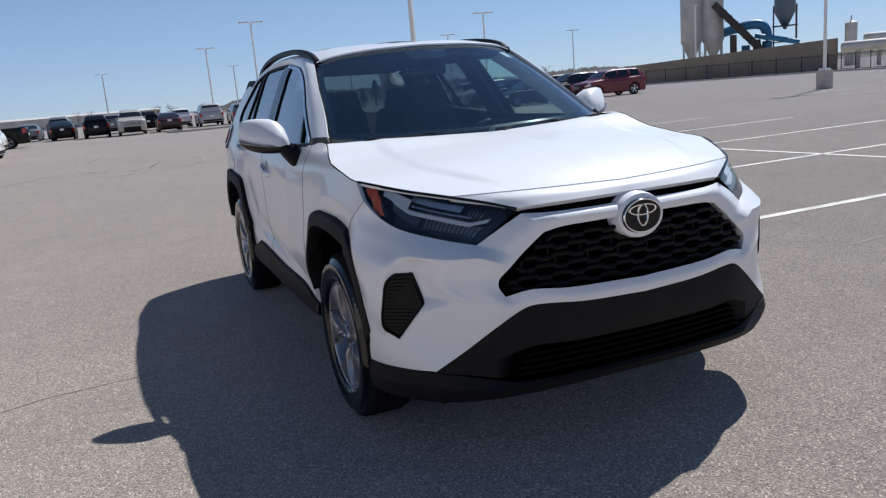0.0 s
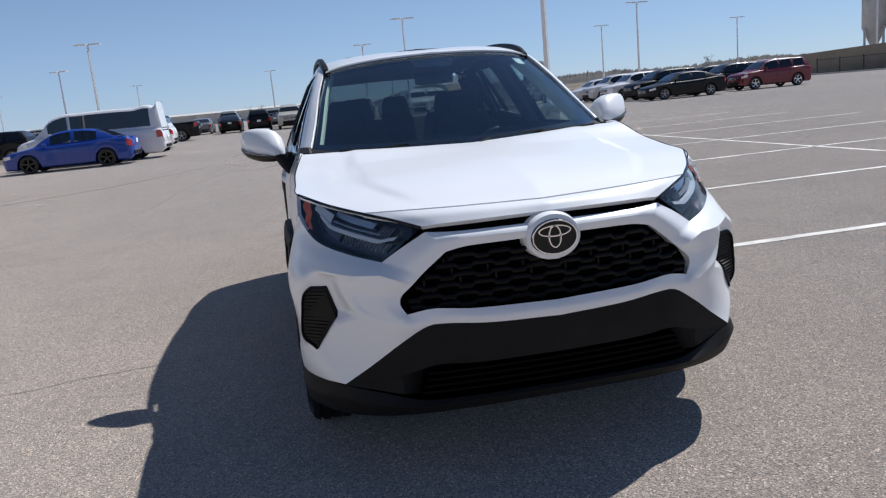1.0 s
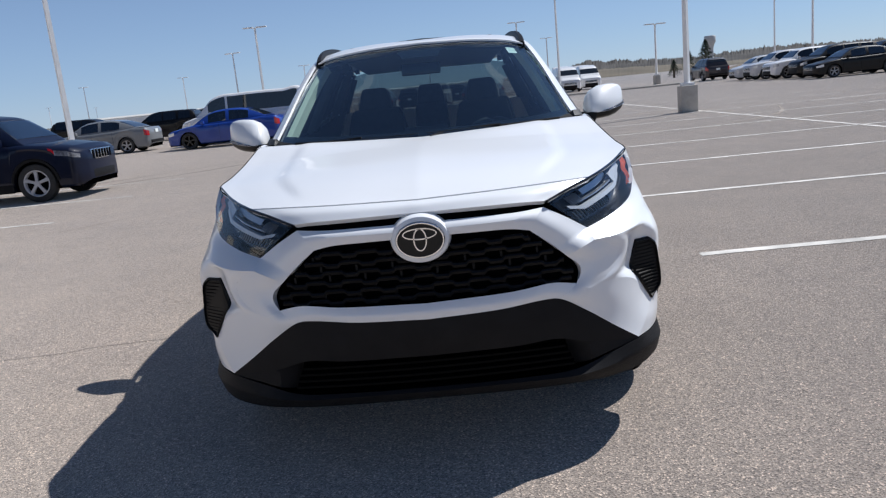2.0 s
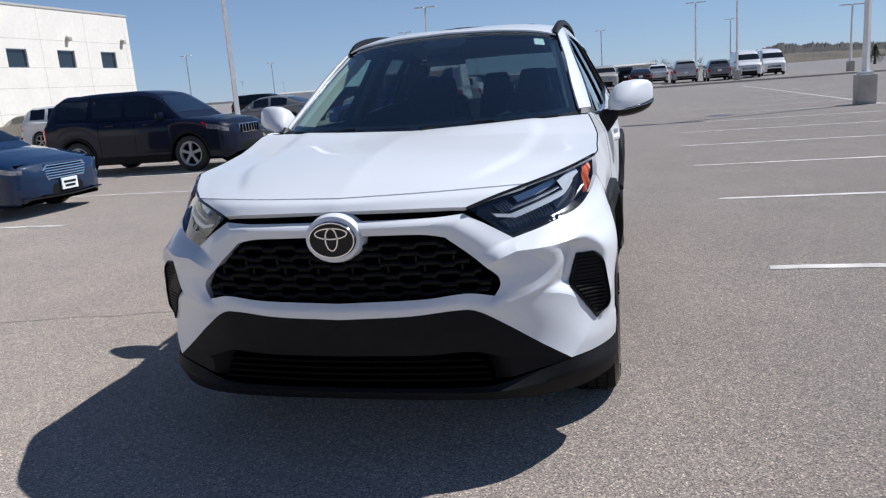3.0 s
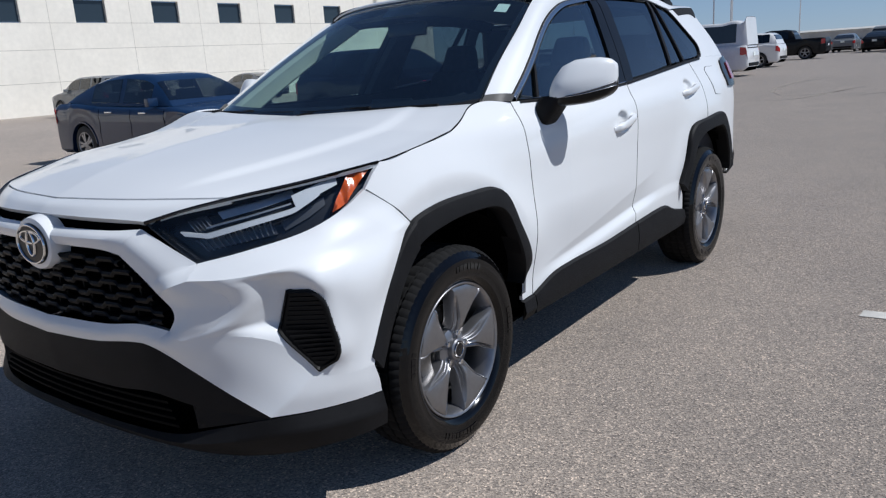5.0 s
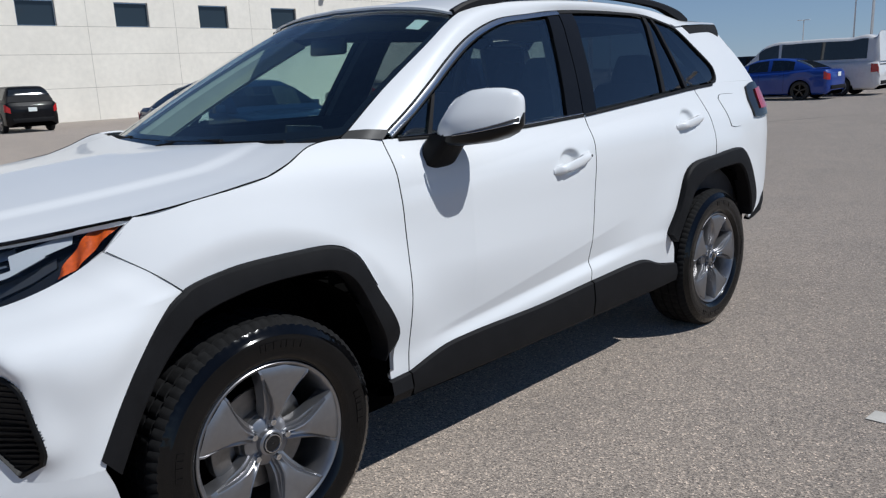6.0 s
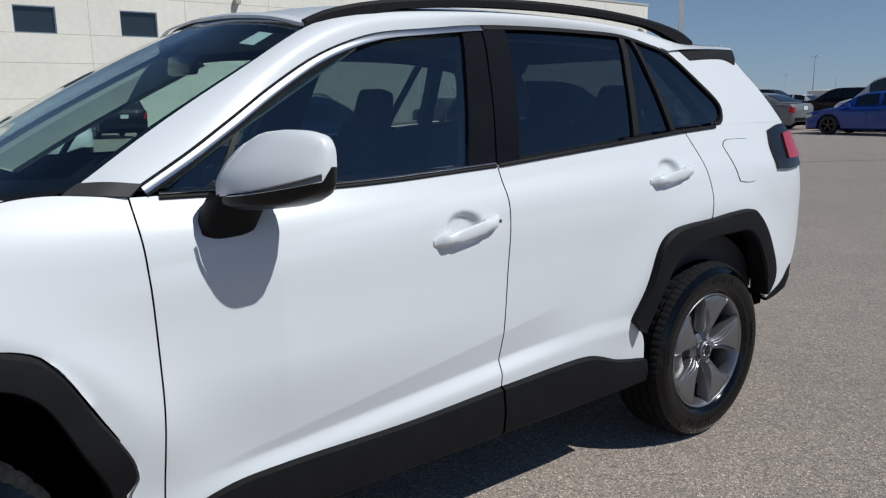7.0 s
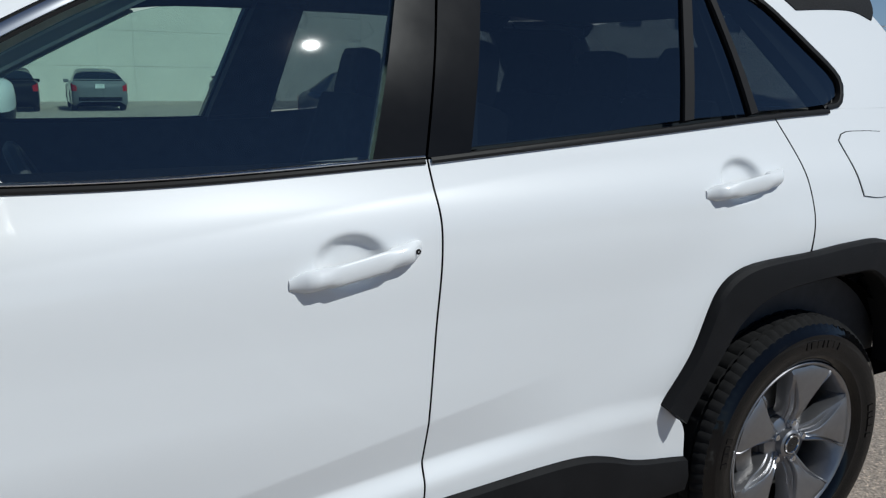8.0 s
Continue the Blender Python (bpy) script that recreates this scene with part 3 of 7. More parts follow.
# wheel arch flares
for name, out, ins in (("front_arch_flare", FLARE_F_OUT, FLARE_F_IN), ("rear_arch_flare", FLARE_R_OUT, FLARE_R_IN)):
    s = Shape()
    n = 72
    a, b = smooth_curve(out, n), smooth_curve(ins, n)
    xa = np.minimum(side_x(a[:, 0], a[:, 1]), 0.91)
    xa = np.where(a[:, 0] < -0.2, np.interp(a[:, 0], (-0.47, -0.2), (0.903, 0.882)), xa)
    rows = []
    for k, p in ((0, -0.006), (0.0, 0.016), (0.08, 0.026), (0.5, 0.034), (0.92, 0.036), (1.0, 0.028)):
        q = a * (1 - k) + b * k
        thin = np.interp(a[:, 0], (-0.47, -0.05), (0.22, 1.0)) if "front" in name else 1.0
        rows.append(np.stack((xa + p * thin, q[:, 0], q[:, 1]), -1))
    inward = rows[-1].copy()
    inward[:, 0] -= 0.07
    rows.append(inward)
    s.grid(np.array(rows), flip=True)
    s.fan([r[0] for r in rows], True)
    s.fan([r[-1] for r in rows])
    pair(name, s, BLACK_PLASTIC)
    yc = 0.0 if "front" in name else 2.69
    # arch liner, with the shade of the wheel arch put into its near-black
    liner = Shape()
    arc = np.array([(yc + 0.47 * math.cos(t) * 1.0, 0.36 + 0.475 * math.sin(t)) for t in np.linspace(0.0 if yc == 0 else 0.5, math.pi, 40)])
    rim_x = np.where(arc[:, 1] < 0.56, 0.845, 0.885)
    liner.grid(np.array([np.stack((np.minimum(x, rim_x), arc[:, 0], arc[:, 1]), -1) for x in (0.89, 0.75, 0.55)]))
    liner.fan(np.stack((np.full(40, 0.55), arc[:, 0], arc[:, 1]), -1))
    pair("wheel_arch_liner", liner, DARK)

# near-black tubes that draw the shade in the shut lines
for cut in (CUT_A, CUT_B, CUT_R):
    c = smooth_curve(cut, 50)
    pair("door_gap_shade", Shape().tube(on_side(c[None], -0.0012)[0], 0.0024, 6), DARK)

# shut line between wing and bumper, its shade drawn by a thin tube
shut = smooth_curve(((-0.202, 0.850), (-0.272, 0.910), (-0.368, 0.980)), 20)
pair("bumper_gap_shade", Shape().tube(on_side(shut[None], 0.0003)[0], 0.0011, 6), DARK)

# ---- bonnet, nose and bumper: curves in metres from the centre line outwards ----
HOOD_FRONT = ((0, -0.835, 1.000), (0.30, -0.800, 1.003), (0.50, -0.738, 1.003), (0.623, -0.674, 1.000))
HOOD_SIDE = ((0.623, -0.674, 1.000), (0.733, -0.502, 1.021), (0.838, -0.292, 1.050), (0.840, -0.10, 1.071), (0.836, 0.090, 1.099), (0.822, 0.17, 1.126), (0.800, 0.255, 1.163), (0.792, 0.30, 1.172))
HOOD_REAR = ((0, 0.17, 1.150), (0.35, 0.20, 1.160), (0.62, 0.265, 1.170), (0.792, 0.30, 1.172))
hood = Shape()
p = coons(HOOD_FRONT, HOOD_REAR, ((0, -0.835, 1.000), (0, -0.70, 1.045), (0, -0.40, 1.098), (0, -0.10, 1.130), (0, 0.17, 1.150)), HOOD_SIDE, 44, 48, ((), (), (), (4,)))
u = np.linspace(0, 1, 44)[None, :]
v = np.linspace(0, 1, 48)[:, None]
ridge = 0.62 + 0.10 * v
p[..., 2] += (0.010 * step(ridge - u, -0.035, 0.035) - 0.003) * step(v, 0.03, 0.25) * (1 - 0.5 * step(v, 0.85, 1.0)) * step(1 - u, 0.0, 0.10) * (1 - 0.35 * step(0.35 - u, 0, 0.35))
hood.sheet(p, 0.014, sides="btr")
centred("bonnet", hood, WHITE_PAINT, angle=50)
# near-black tube for the shade in the bonnet's shut line
pair("bonnet_gap_shade", Shape().tube(smooth_curve(HOOD_SIDE, 90, (4,)) + np.array((0.002, 0, -0.0004)), 0.0024, 6), DARK)

SLOT_TOP = ((0, -0.893, 0.962), (0.22, -0.880, 0.960), (0.36, -0.853, 0.956), (0.436, -0.828, 0.950))
nose = Shape()
nose.sheet(coons(SLOT_TOP, tuple((x, y - 0.004, z - 0.004) for x, y, z in HOOD_FRONT), ((0, -0.893, 0.962), (0, -0.872, 0.985), (0, -0.839, 0.996)),
                 ((0.436, -0.828, 0.950), (0.53, -0.757, 0.977), (0.623, -0.678, 0.996)), 30, 8), 0.02, sides="btr")
centred("nose_panel", nose, WHITE_PAINT)
# sheet that fills the slot with painted shade
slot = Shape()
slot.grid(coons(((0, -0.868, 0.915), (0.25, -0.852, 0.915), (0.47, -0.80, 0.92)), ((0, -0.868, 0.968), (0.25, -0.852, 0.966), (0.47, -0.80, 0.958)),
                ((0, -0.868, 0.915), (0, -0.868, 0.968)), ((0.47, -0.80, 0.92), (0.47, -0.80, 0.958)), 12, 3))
centred("nose_slot", slot, DARK, "slot under the bonnet, its shade a near-black sheet")

# white band round the grille
SLOT_LOW = ((0, -0.900, 0.928), (0.20, -0.890, 0.927), (0.34, -0.866, 0.926), (0.43, -0.836, 0.930))
G_TOP = ((0, -0.918, 0.880), (0.18, -0.910, 0.879), (0.31, -0.893, 0.874), (0.372, -0.882, 0.862))
G_SIDE = ((0.372, -0.882, 0.862), (0.455, -0.868, 0.795), (0.539, -0.852, 0.716), (0.542, -0.852, 0.690), (0.523, -0.860, 0.655))
G_LOW = ((0, -0.930, 0.652), (0.30, -0.912, 0.660), (0.44, -0.890, 0.672), (0.523, -0.860, 0.655))
B_TOP = ((0, -0.940, 0.598), (0.25, -0.927, 0.606), (0.40, -0.903, 0.618), (0.455, -0.892, 0.615), (0.56, -0.846, 0.548), (0.66, -0.795, 0.470), (0.757, -0.742, 0.398))
band = Shape()
band.sheet(coons(G_TOP, SLOT_LOW, ((0, -0.918, 0.880), (0, -0.924, 0.905), (0, -0.900, 0.928)), ((0.372, -0.882, 0.862), (0.395, -0.878, 0.90), (0.43, -0.836, 0.930)), 26, 8), 0.03, sides="bt")
CHEEK_TOP = ((0.43, -0.836, 0.930), (0.508, -0.816, 0.885), (0.584, -0.785, 0.834), (0.594, -0.810, 0.819), (0.600, -0.838, 0.800))
CHEEK = ((0.600, -0.838, 0.800), (0.652, -0.805, 0.775), (0.682, -0.781, 0.750), (0.688, -0.774, 0.725), (0.674, -0.787, 0.693), (0.636, -0.818, 0.660), (0.570, -0.860, 0.632))
SIDE_A, SIDE_B = ((0.372, -0.882, 0.862), (0.455, -0.868, 0.795), (0.497, -0.860, 0.755)), ((0.497, -0.860, 0.755), (0.539, -0.852, 0.716), (0.542, -0.852, 0.690), (0.523, -0.860, 0.655))
mid_l = ((0.497, -0.860, 0.755), (0.545, -0.866, 0.780), (0.600, -0.838, 0.800))
band.sheet(coons(SIDE_A, CHEEK_TOP, ((0.372, -0.882, 0.862), (0.395, -0.878, 0.90), (0.43, -0.836, 0.930)), mid_l, 24, 12, ((), (2,), (), ())), 0.03, sides="b")
band.sheet(coons(SIDE_B, CHEEK, mid_l, ((0.523, -0.860, 0.655), (0.545, -0.868, 0.645), (0.570, -0.860, 0.632)), 40, 12), 0.03, sides="b")
band.sheet(coons(B_TOP[:4], G_LOW, ((0, -0.940, 0.598), (0, -0.946, 0.625), (0, -0.930, 0.652)), ((0.455, -0.892, 0.615), (0.49, -0.884, 0.630), (0.523, -0.860, 0.655)), 26, 8), 0.03, sides="bt")
band.sheet(coons(((0.455, -0.892, 0.615), (0.50, -0.872, 0.588), (0.53, -0.858, 0.566)), ((0.523, -0.860, 0.655), (0.545, -0.868, 0.645), (0.570, -0.860, 0.632)), ((0.455, -0.892, 0.615), (0.49, -0.884, 0.630), (0.523, -0.860, 0.655)), ((0.53, -0.858, 0.566), (0.555, -0.862, 0.60), (0.570, -0.860, 0.632)), 8, 16), 0.02, sides="b")

# painted corners of the bumper: a shelf under the lamp, a recess with the vent, and a wedge running out to a point
HL_LOW = ((0.584, -0.785, 0.834), (0.684, -0.702, 0.858), (0.786, -0.560, 0.893), (0.826, -0.452, 0.935), tx(-0.375, 0.980))
CREASE_1 = ((0.600, -0.838, 0.800), (0.695, -0.783, 0.801), (0.796, -0.672, 0.812), (0.870, -0.490, 0.832), (0.892, -0.32, 0.843), tx(-0.205, 0.848))
RECESS_IN = CHEEK[::-1]
WEDGE_A = ((0.570, -0.860, 0.632), (0.640, -0.815, 0.640), (0.705, -0.760, 0.634), (0.765, -0.697, 0.605), (0.808, -0.648, 0.545), (0.838, -0.622, 0.500))
WEDGE_B = ((0.838, -0.622, 0.500), (0.862, -0.585, 0.486), (0.887, -0.525, 0.478), (0.904, -0.462, 0.480))
edge_r = ((0.904, -0.462, 0.480), (0.901, -0.395, 0.632), (0.898, -0.308, 0.765), tx(-0.205, 0.848))
VENT = ((0.776, -0.645, 0.742), (0.843, -0.632, 0.742), (0.866, -0.605, 0.715), (0.877, -0.585, 0.640), (0.884, -0.575, 0.562), (0.876, -0.582, 0.535), (0.838, -0.615, 0.509), (0.747, -0.659, 0.636))
vent_ring = smooth_curve(VENT + VENT[:1], 97, (1, 5, 6, 7))[:-1]
vent_mid = vent_ring.mean(0)
vent_n = np.linalg.svd(vent_ring - vent_mid)[2][2]
vent_n = vent_n * np.sign(vent_n[0])
recess_p = coons(WEDGE_A + WEDGE_B[1:], CREASE_1, RECESS_IN, edge_r, 96, 72)
# round the vent the recess bends to the vent's plane, softly on the inner side and with a step on the outer side
across_v = np.array((-vent_n[1], vent_n[0])) / math.hypot(vent_n[0], vent_n[1])
su, sv = recess_p[..., :2] @ across_v, recess_p[..., 2]
ru, rv_ = vent_ring[:, :2] @ across_v, vent_ring[:, 2]
gap_d = np.hypot(su[..., None] - ru, sv[..., None] - rv_).min(-1)
inside = np.zeros(su.shape, bool)
for k in range(len(ru)):
    u0, v0, u1, v1 = ru[k - 1], rv_[k - 1], ru[k], rv_[k]
    inside ^= ((v0 > sv) != (v1 > sv)) & (su < u0 + (sv - v0) / (v1 - v0 + 1e-9) * (u1 - u0))
gap_in = gap_d.copy()
gap_d = np.where(inside, 0.0, gap_d)
rim_u, rim_v = np.linspace(0, 6, 96)[None, :], np.linspace(0, 6, 72)[:, None]
edge_soft = np.minimum(1, np.minimum(np.minimum(rim_u, 6 - rim_u), np.minimum(rim_v, 6 - rim_v)))
outer_side = step(su - vent_mid[:2] @ across_v, -0.01, 0.03)
reach = 0.075 * (1 - outer_side) + 0.020 * outer_side
pull = ((vent_mid - recess_p) @ vent_n) * np.exp(-(gap_d / reach) ** 2) * step(edge_soft, 0, 1)
for _ in range(16):
    blur = (pull[:-2, 1:-1] + pull[2:, 1:-1] + pull[1:-1, :-2] + pull[1:-1, 2:]) / 4
    pull[1:-1, 1:-1] = np.where(inside[1:-1, 1:-1], pull[1:-1, 1:-1], blur)
recess_q = recess_p + vent_n * pull[..., None]
pull = pull - 0.024 * inside * step(gap_in, -0.002, 0.007)
recess_p = recess_p + vent_n * pull[..., None]
bumper = band
bumper.sheet(coons(CREASE_1, HL_LOW, ((0.600, -0.838, 0.800), (0.594, -0.810, 0.819), (0.584, -0.785, 0.834)), (tx(-0.205, 0.848), tx(-0.275, 0.910), tx(-0.375, 0.980)), 96, 16), 0.014, sides="tr")
bumper.sheet(recess_p, 0.014, sides="r")
FANG_A, FANG_B = ((0.53, -0.858, 0.566), (0.56, -0.846, 0.548), (0.66, -0.795, 0.470), (0.757, -0.742, 0.398)), ((0.757, -0.742, 0.398), (0.825, -0.645, 0.394), (0.880, -0.52, 0.389), (0.900, -0.435, 0.386))
ridge_l = ((0.757, -0.742, 0.398), (0.800, -0.688, 0.448), (0.838, -0.622, 0.500))
bumper.sheet(coons(FANG_A, WEDGE_A, ((0.53, -0.858, 0.566), (0.555, -0.862, 0.60), (0.570, -0.860, 0.632)), ridge_l, 48, 16), 0.014, sides="b")
bumper.sheet(coons(FANG_B, WEDGE_B, ridge_l, ((0.900, -0.435, 0.386), (0.904, -0.445, 0.43), (0.904, -0.462, 0.480)), 20, 16), 0.014, sides="br")
centred("front_bumper", bumper, WHITE_PAINT, "white painted front bumper", angle=30)

# black vents in the bumper corners
GRILLE_BLACK = material("grille_black", (0.004, 0.004, 0.0045), 0.5, spec=0.2)


def vent():
    s = Shape()
    ring = vent_ring.copy()
    flat = recess_q.reshape(-1, 3)
    fu, fv = flat[:, :2] @ across_v, flat[:, 2]
    for q in ring:
        u, v = q[:2] @ across_v, q[2]
        dist = np.hypot(fu - u, fv - v)
        near = np.argsort(dist)[:10]
        q += vent_n * (np.average(flat[near] @ vent_n, weights=1 / (dist[near] + 0.002)) - q @ vent_n)
    mid = ring.mean(0)
    shrink = lambda k, d: mid + (ring - mid) * k + vent_n * d
    rows = [shrink(1.06, -0.014), shrink(1.035, 0.006), shrink(0.97, 0.009), shrink(0.93, 0.0)]
    s.grid(np.array(rows), closed=True)
    s.fan(rows[-1])
    frames = pair("bumper_vent", s, GRILLE_BLACK, "black louvred bumper vent")
    inner = rows[3]
    iu = inner[:, :2] @ across_v
    for sgn, frame_ob in ((1, frames[0]), (-1, frames[1])):
        for k in range(15):
            z = 0.535 + 0.0135 * k
            cut = []
            for j in range(len(inner)):
                a, b = inner[j - 1], inner[j]
                if (a[2] > z) != (b[2] > z):
                    cut.append(a + (b - a) * (z - a[2]) / (b[2] - a[2]))
            if len(cut) < 2:
                continue
            a, b = cut[0] * 0.92 + cut[1] * 0.08, cut[0] * 0.08 + cut[1] * 0.92
            sl = Shape()
            pts = [[e + vent_n * 0.004 + (0, 0, 0.001), e + vent_n * 0.004 - (0, 0, 0.003), e - vent_n * 0.002 - (0, 0, 0.001), e - vent_n * 0.002 + (0, 0, 0.003)] for e in (a, b)]
            sl.grid(np.array(pts), closed=True)
            (sl if sgn > 0 else sl.across()).made("louvre", GRILLE_BLACK, frame_ob, weld=0)


vent()

# black lower bumper
MID = ((0, -0.925, 0.462), (0.30, -0.912, 0.464), (0.44, -0.892, 0.470), (0.56, -0.842, 0.432), (0.66, -0.792, 0.410), (0.757, -0.740, 0.394))
lower = Shape()
lower.sheet(coons(MID, B_TOP, ((0, -0.925, 0.462), (0, -0.938, 0.53), (0, -0.940, 0.598)), ((0.757, -0.740, 0.394), (0.757, -0.742, 0.398)), 40, 14), 0.02, sides="bt")
LIP_TOP = ((0, -0.905, 0.338), (0.30, -0.895, 0.338), (0.50, -0.862, 0.340), (0.62, -0.815, 0.366), (0.757, -0.742, 0.392), (0.825, -0.645, 0.390), (0.880, -0.52, 0.386), (0.902, -0.433, 0.383))
LIP_MID = ((0, -0.918, 0.327), (0.3, -0.908, 0.327), (0.52, -0.875, 0.322), (0.66, -0.815, 0.332), (0.775, -0.735, 0.347), (0.845, -0.64, 0.342), (0.896, -0.52, 0.334), (0.910, -0.428, 0.328))
LIP_LOW = ((0, -0.87, 0.282), (0.3, -0.862, 0.280), (0.52, -0.83, 0.276), (0.66, -0.775, 0.272), (0.77, -0.695, 0.272), (0.838, -0.605, 0.274), (0.886, -0.505, 0.275), (0.900, -0.422, 0.276))
lower.sheet(coons(LIP_MID, LIP_TOP, (LIP_MID[0], LIP_TOP[0]), (LIP_MID[-1], LIP_TOP[-1]), 44, 5), 0.02, sides="tr")
lower.grid(coons(LIP_LOW, LIP_MID, (LIP_LOW[0], (0, -0.905, 0.305), LIP_MID[0]), (LIP_LOW[-1], LIP_MID[-1]), 44, 8))
UNDER = tuple((x * (0.96 - 0.22 * step(x, 0.6, 0.9)), y + 0.25, z + 0.004) for x, y, z in LIP_LOW)
lower.grid(coons(UNDER, LIP_LOW, (UNDER[0], LIP_LOW[0]), (UNDER[-1], LIP_LOW[-1]), 44, 3))
lower.grid(coons(((0.56, -0.842, 0.362), (0.66, -0.795, 0.380), (0.757, -0.740, 0.392)), ((0.56, -0.842, 0.432), (0.66, -0.792, 0.410), (0.757, -0.740, 0.394)), ((0.56, -0.842, 0.362), (0.56, -0.842, 0.432)), ((0.757, -0.740, 0.392), (0.757, -0.740, 0.394)), 10, 5))
lower.grid(coons(((0.50, -0.80, 0.34), (0.56, -0.842, 0.362)), ((0.47, -0.80, 0.468), (0.56, -0.842, 0.432)), ((0.50, -0.80, 0.34), (0.47, -0.80, 0.468)), ((0.56, -0.842, 0.362), (0.56, -0.842, 0.432)), 6, 6))
centred("lower_bumper", lower, BLACK_PLASTIC, "black textured lower bumper", angle=40)
# walls of the intake, coloured near-black for the shade inside
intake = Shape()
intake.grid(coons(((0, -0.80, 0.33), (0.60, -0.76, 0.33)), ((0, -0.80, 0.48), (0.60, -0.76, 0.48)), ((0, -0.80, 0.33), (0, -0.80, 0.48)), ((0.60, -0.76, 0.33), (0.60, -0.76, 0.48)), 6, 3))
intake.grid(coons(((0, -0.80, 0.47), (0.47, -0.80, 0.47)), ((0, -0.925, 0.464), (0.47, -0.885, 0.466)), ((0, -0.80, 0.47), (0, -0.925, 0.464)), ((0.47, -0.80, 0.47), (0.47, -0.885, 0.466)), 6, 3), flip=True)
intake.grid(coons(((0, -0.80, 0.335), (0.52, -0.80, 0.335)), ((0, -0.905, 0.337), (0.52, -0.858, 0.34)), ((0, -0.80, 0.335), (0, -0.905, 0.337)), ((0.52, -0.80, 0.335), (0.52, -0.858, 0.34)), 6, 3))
centred("lower_intake", intake, DARK, "lower air intake, its shade put in as near-black")
for k, (z, w) in enumerate(((0.365, 0.50), (0.388, 0.49), (0.411, 0.48), (0.434, 0.47))):
    s = Shape()
    arc = np.array([(x, -0.885 + 0.14 * (abs(x) ** 2), z) for x in np.linspace(-w, w, 25)])
    rows = [arc + o for o in ((0, -0.012, 0.002), (0, -0.012, -0.006), (0, 0.025, -0.003), (0, 0.025, 0.005))]
    s.grid(np.array(rows + rows[:1]))
    s.made("intake_slat", material("intake_black", (0.003, 0.003, 0.003), 0.7, spec=0.05) if k == 0 else bpy.data.materials["intake_black"], car)
chin = Shape()
chin.box((-0.70, -0.62, 0.215), (0.70, 3.30, 0.30))
chin.box((-0.60, -0.60, 0.30), (0.60, 3.40, 0.46))
chin.made("underbody", DARK, car, bevel=0.01)

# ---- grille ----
# sheet behind the bars, its near-black standing for the grille's depth of shade
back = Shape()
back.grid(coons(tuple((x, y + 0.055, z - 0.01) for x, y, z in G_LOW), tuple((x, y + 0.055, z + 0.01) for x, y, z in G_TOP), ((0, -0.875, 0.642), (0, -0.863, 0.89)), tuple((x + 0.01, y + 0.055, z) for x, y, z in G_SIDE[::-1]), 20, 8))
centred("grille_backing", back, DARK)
ROW_Z = tuple(0.672 + 0.0335 * k for k in range(6))


def grille_half(z):
    """How far the opening reaches sideways at a height."""
    return float(np.interp(z, (0.655, 0.69, 0.716, 0.795, 0.862, 0.876), (0.50, 0.528, 0.526, 0.443, 0.36, 0.29)))


for k, z in enumerate(ROW_Z):
    w = grille_half(z + 0.006) - 0.012
    s = Shape()
    count, pitch = int(w * 2 / 0.125), 0.125
    xs = np.linspace(-w, w, 161)
    wave = []
    for x in xs:
        ph = ((x + (pitch / 2 if k % 2 else 0)) / pitch) % 1.0
        lift = step(abs(ph - 0.5), 0.16, 0.26)
        wave.append(float(lift))
    wave = np.array(wave)
    yb = -0.905 + 0.17 * xs**2
    rows = []
    for dy, dz, amp in ((-0.004, 0.010, 0.010), (-0.008, 0.004, 0.011), (-0.002, -0.006, 0.011), (0.030, -0.002, 0.004), (0.030, 0.008, 0.004)):
        rows.append(np.stack((xs, yb + dy, z + dz + amp * (wave - 0.5)), -1))
    s.grid(np.array(rows + rows[:1]))
    s.made("grille_bar", GRILLE_BLACK, car, angle=30)
    hx = Shape()
    for x in np.arange(-w + 0.03, w - 0.02, pitch):
        x0 = x + (pitch / 2 if k % 2 else 0)
        if abs(x0) < w - 0.02 and z < 0.83:
            hx.box((x0 - 0.004, -0.895 + 0.17 * x0 * x0, z + 0.006), (x0 + 0.004, -0.870 + 0.17 * x0 * x0, z + 0.028))
    if hx.n:
        tagged(hx.made("grille_web", GRILLE_BLACK, car, weld=0), kind="stuff")

BADGE_BLACK = material("badge_black", (0.005, 0.005, 0.005), 0.3, spec=0.3)
# round badge on its white boss; the emblem is kept to plain ovals
boss = Shape()
bz, by = 0.874, -0.918
oval = lambda rx, rz, y, n=64: np.array([(rx * math.cos(t), y, bz + rz * math.sin(t)) for t in np.linspace(0, 2 * math.pi, n, endpoint=False)])
rows = [oval(0.106, 0.088, by + 0.045), oval(0.101, 0.082, by + 0.004), oval(0.096, 0.078, by - 0.008), oval(0.088, 0.069, by - 0.012)]
boss.grid(np.array(rows), closed=True)
boss.fan(oval(0.088, 0.069, by - 0.012))
boss.made("badge_boss", WHITE_PAINT, car)
face = Shape()
face.grid(np.array([oval(0.084, 0.063, by - 0.011), oval(0.082, 0.061, by - 0.018), oval(0.075, 0.054, by - 0.018)]), closed=True)
face.fan(oval(0.075, 0.054, by - 0.018))
badge = face.made("badge", BADGE_BLACK, car, "black oval badge with chrome rings")


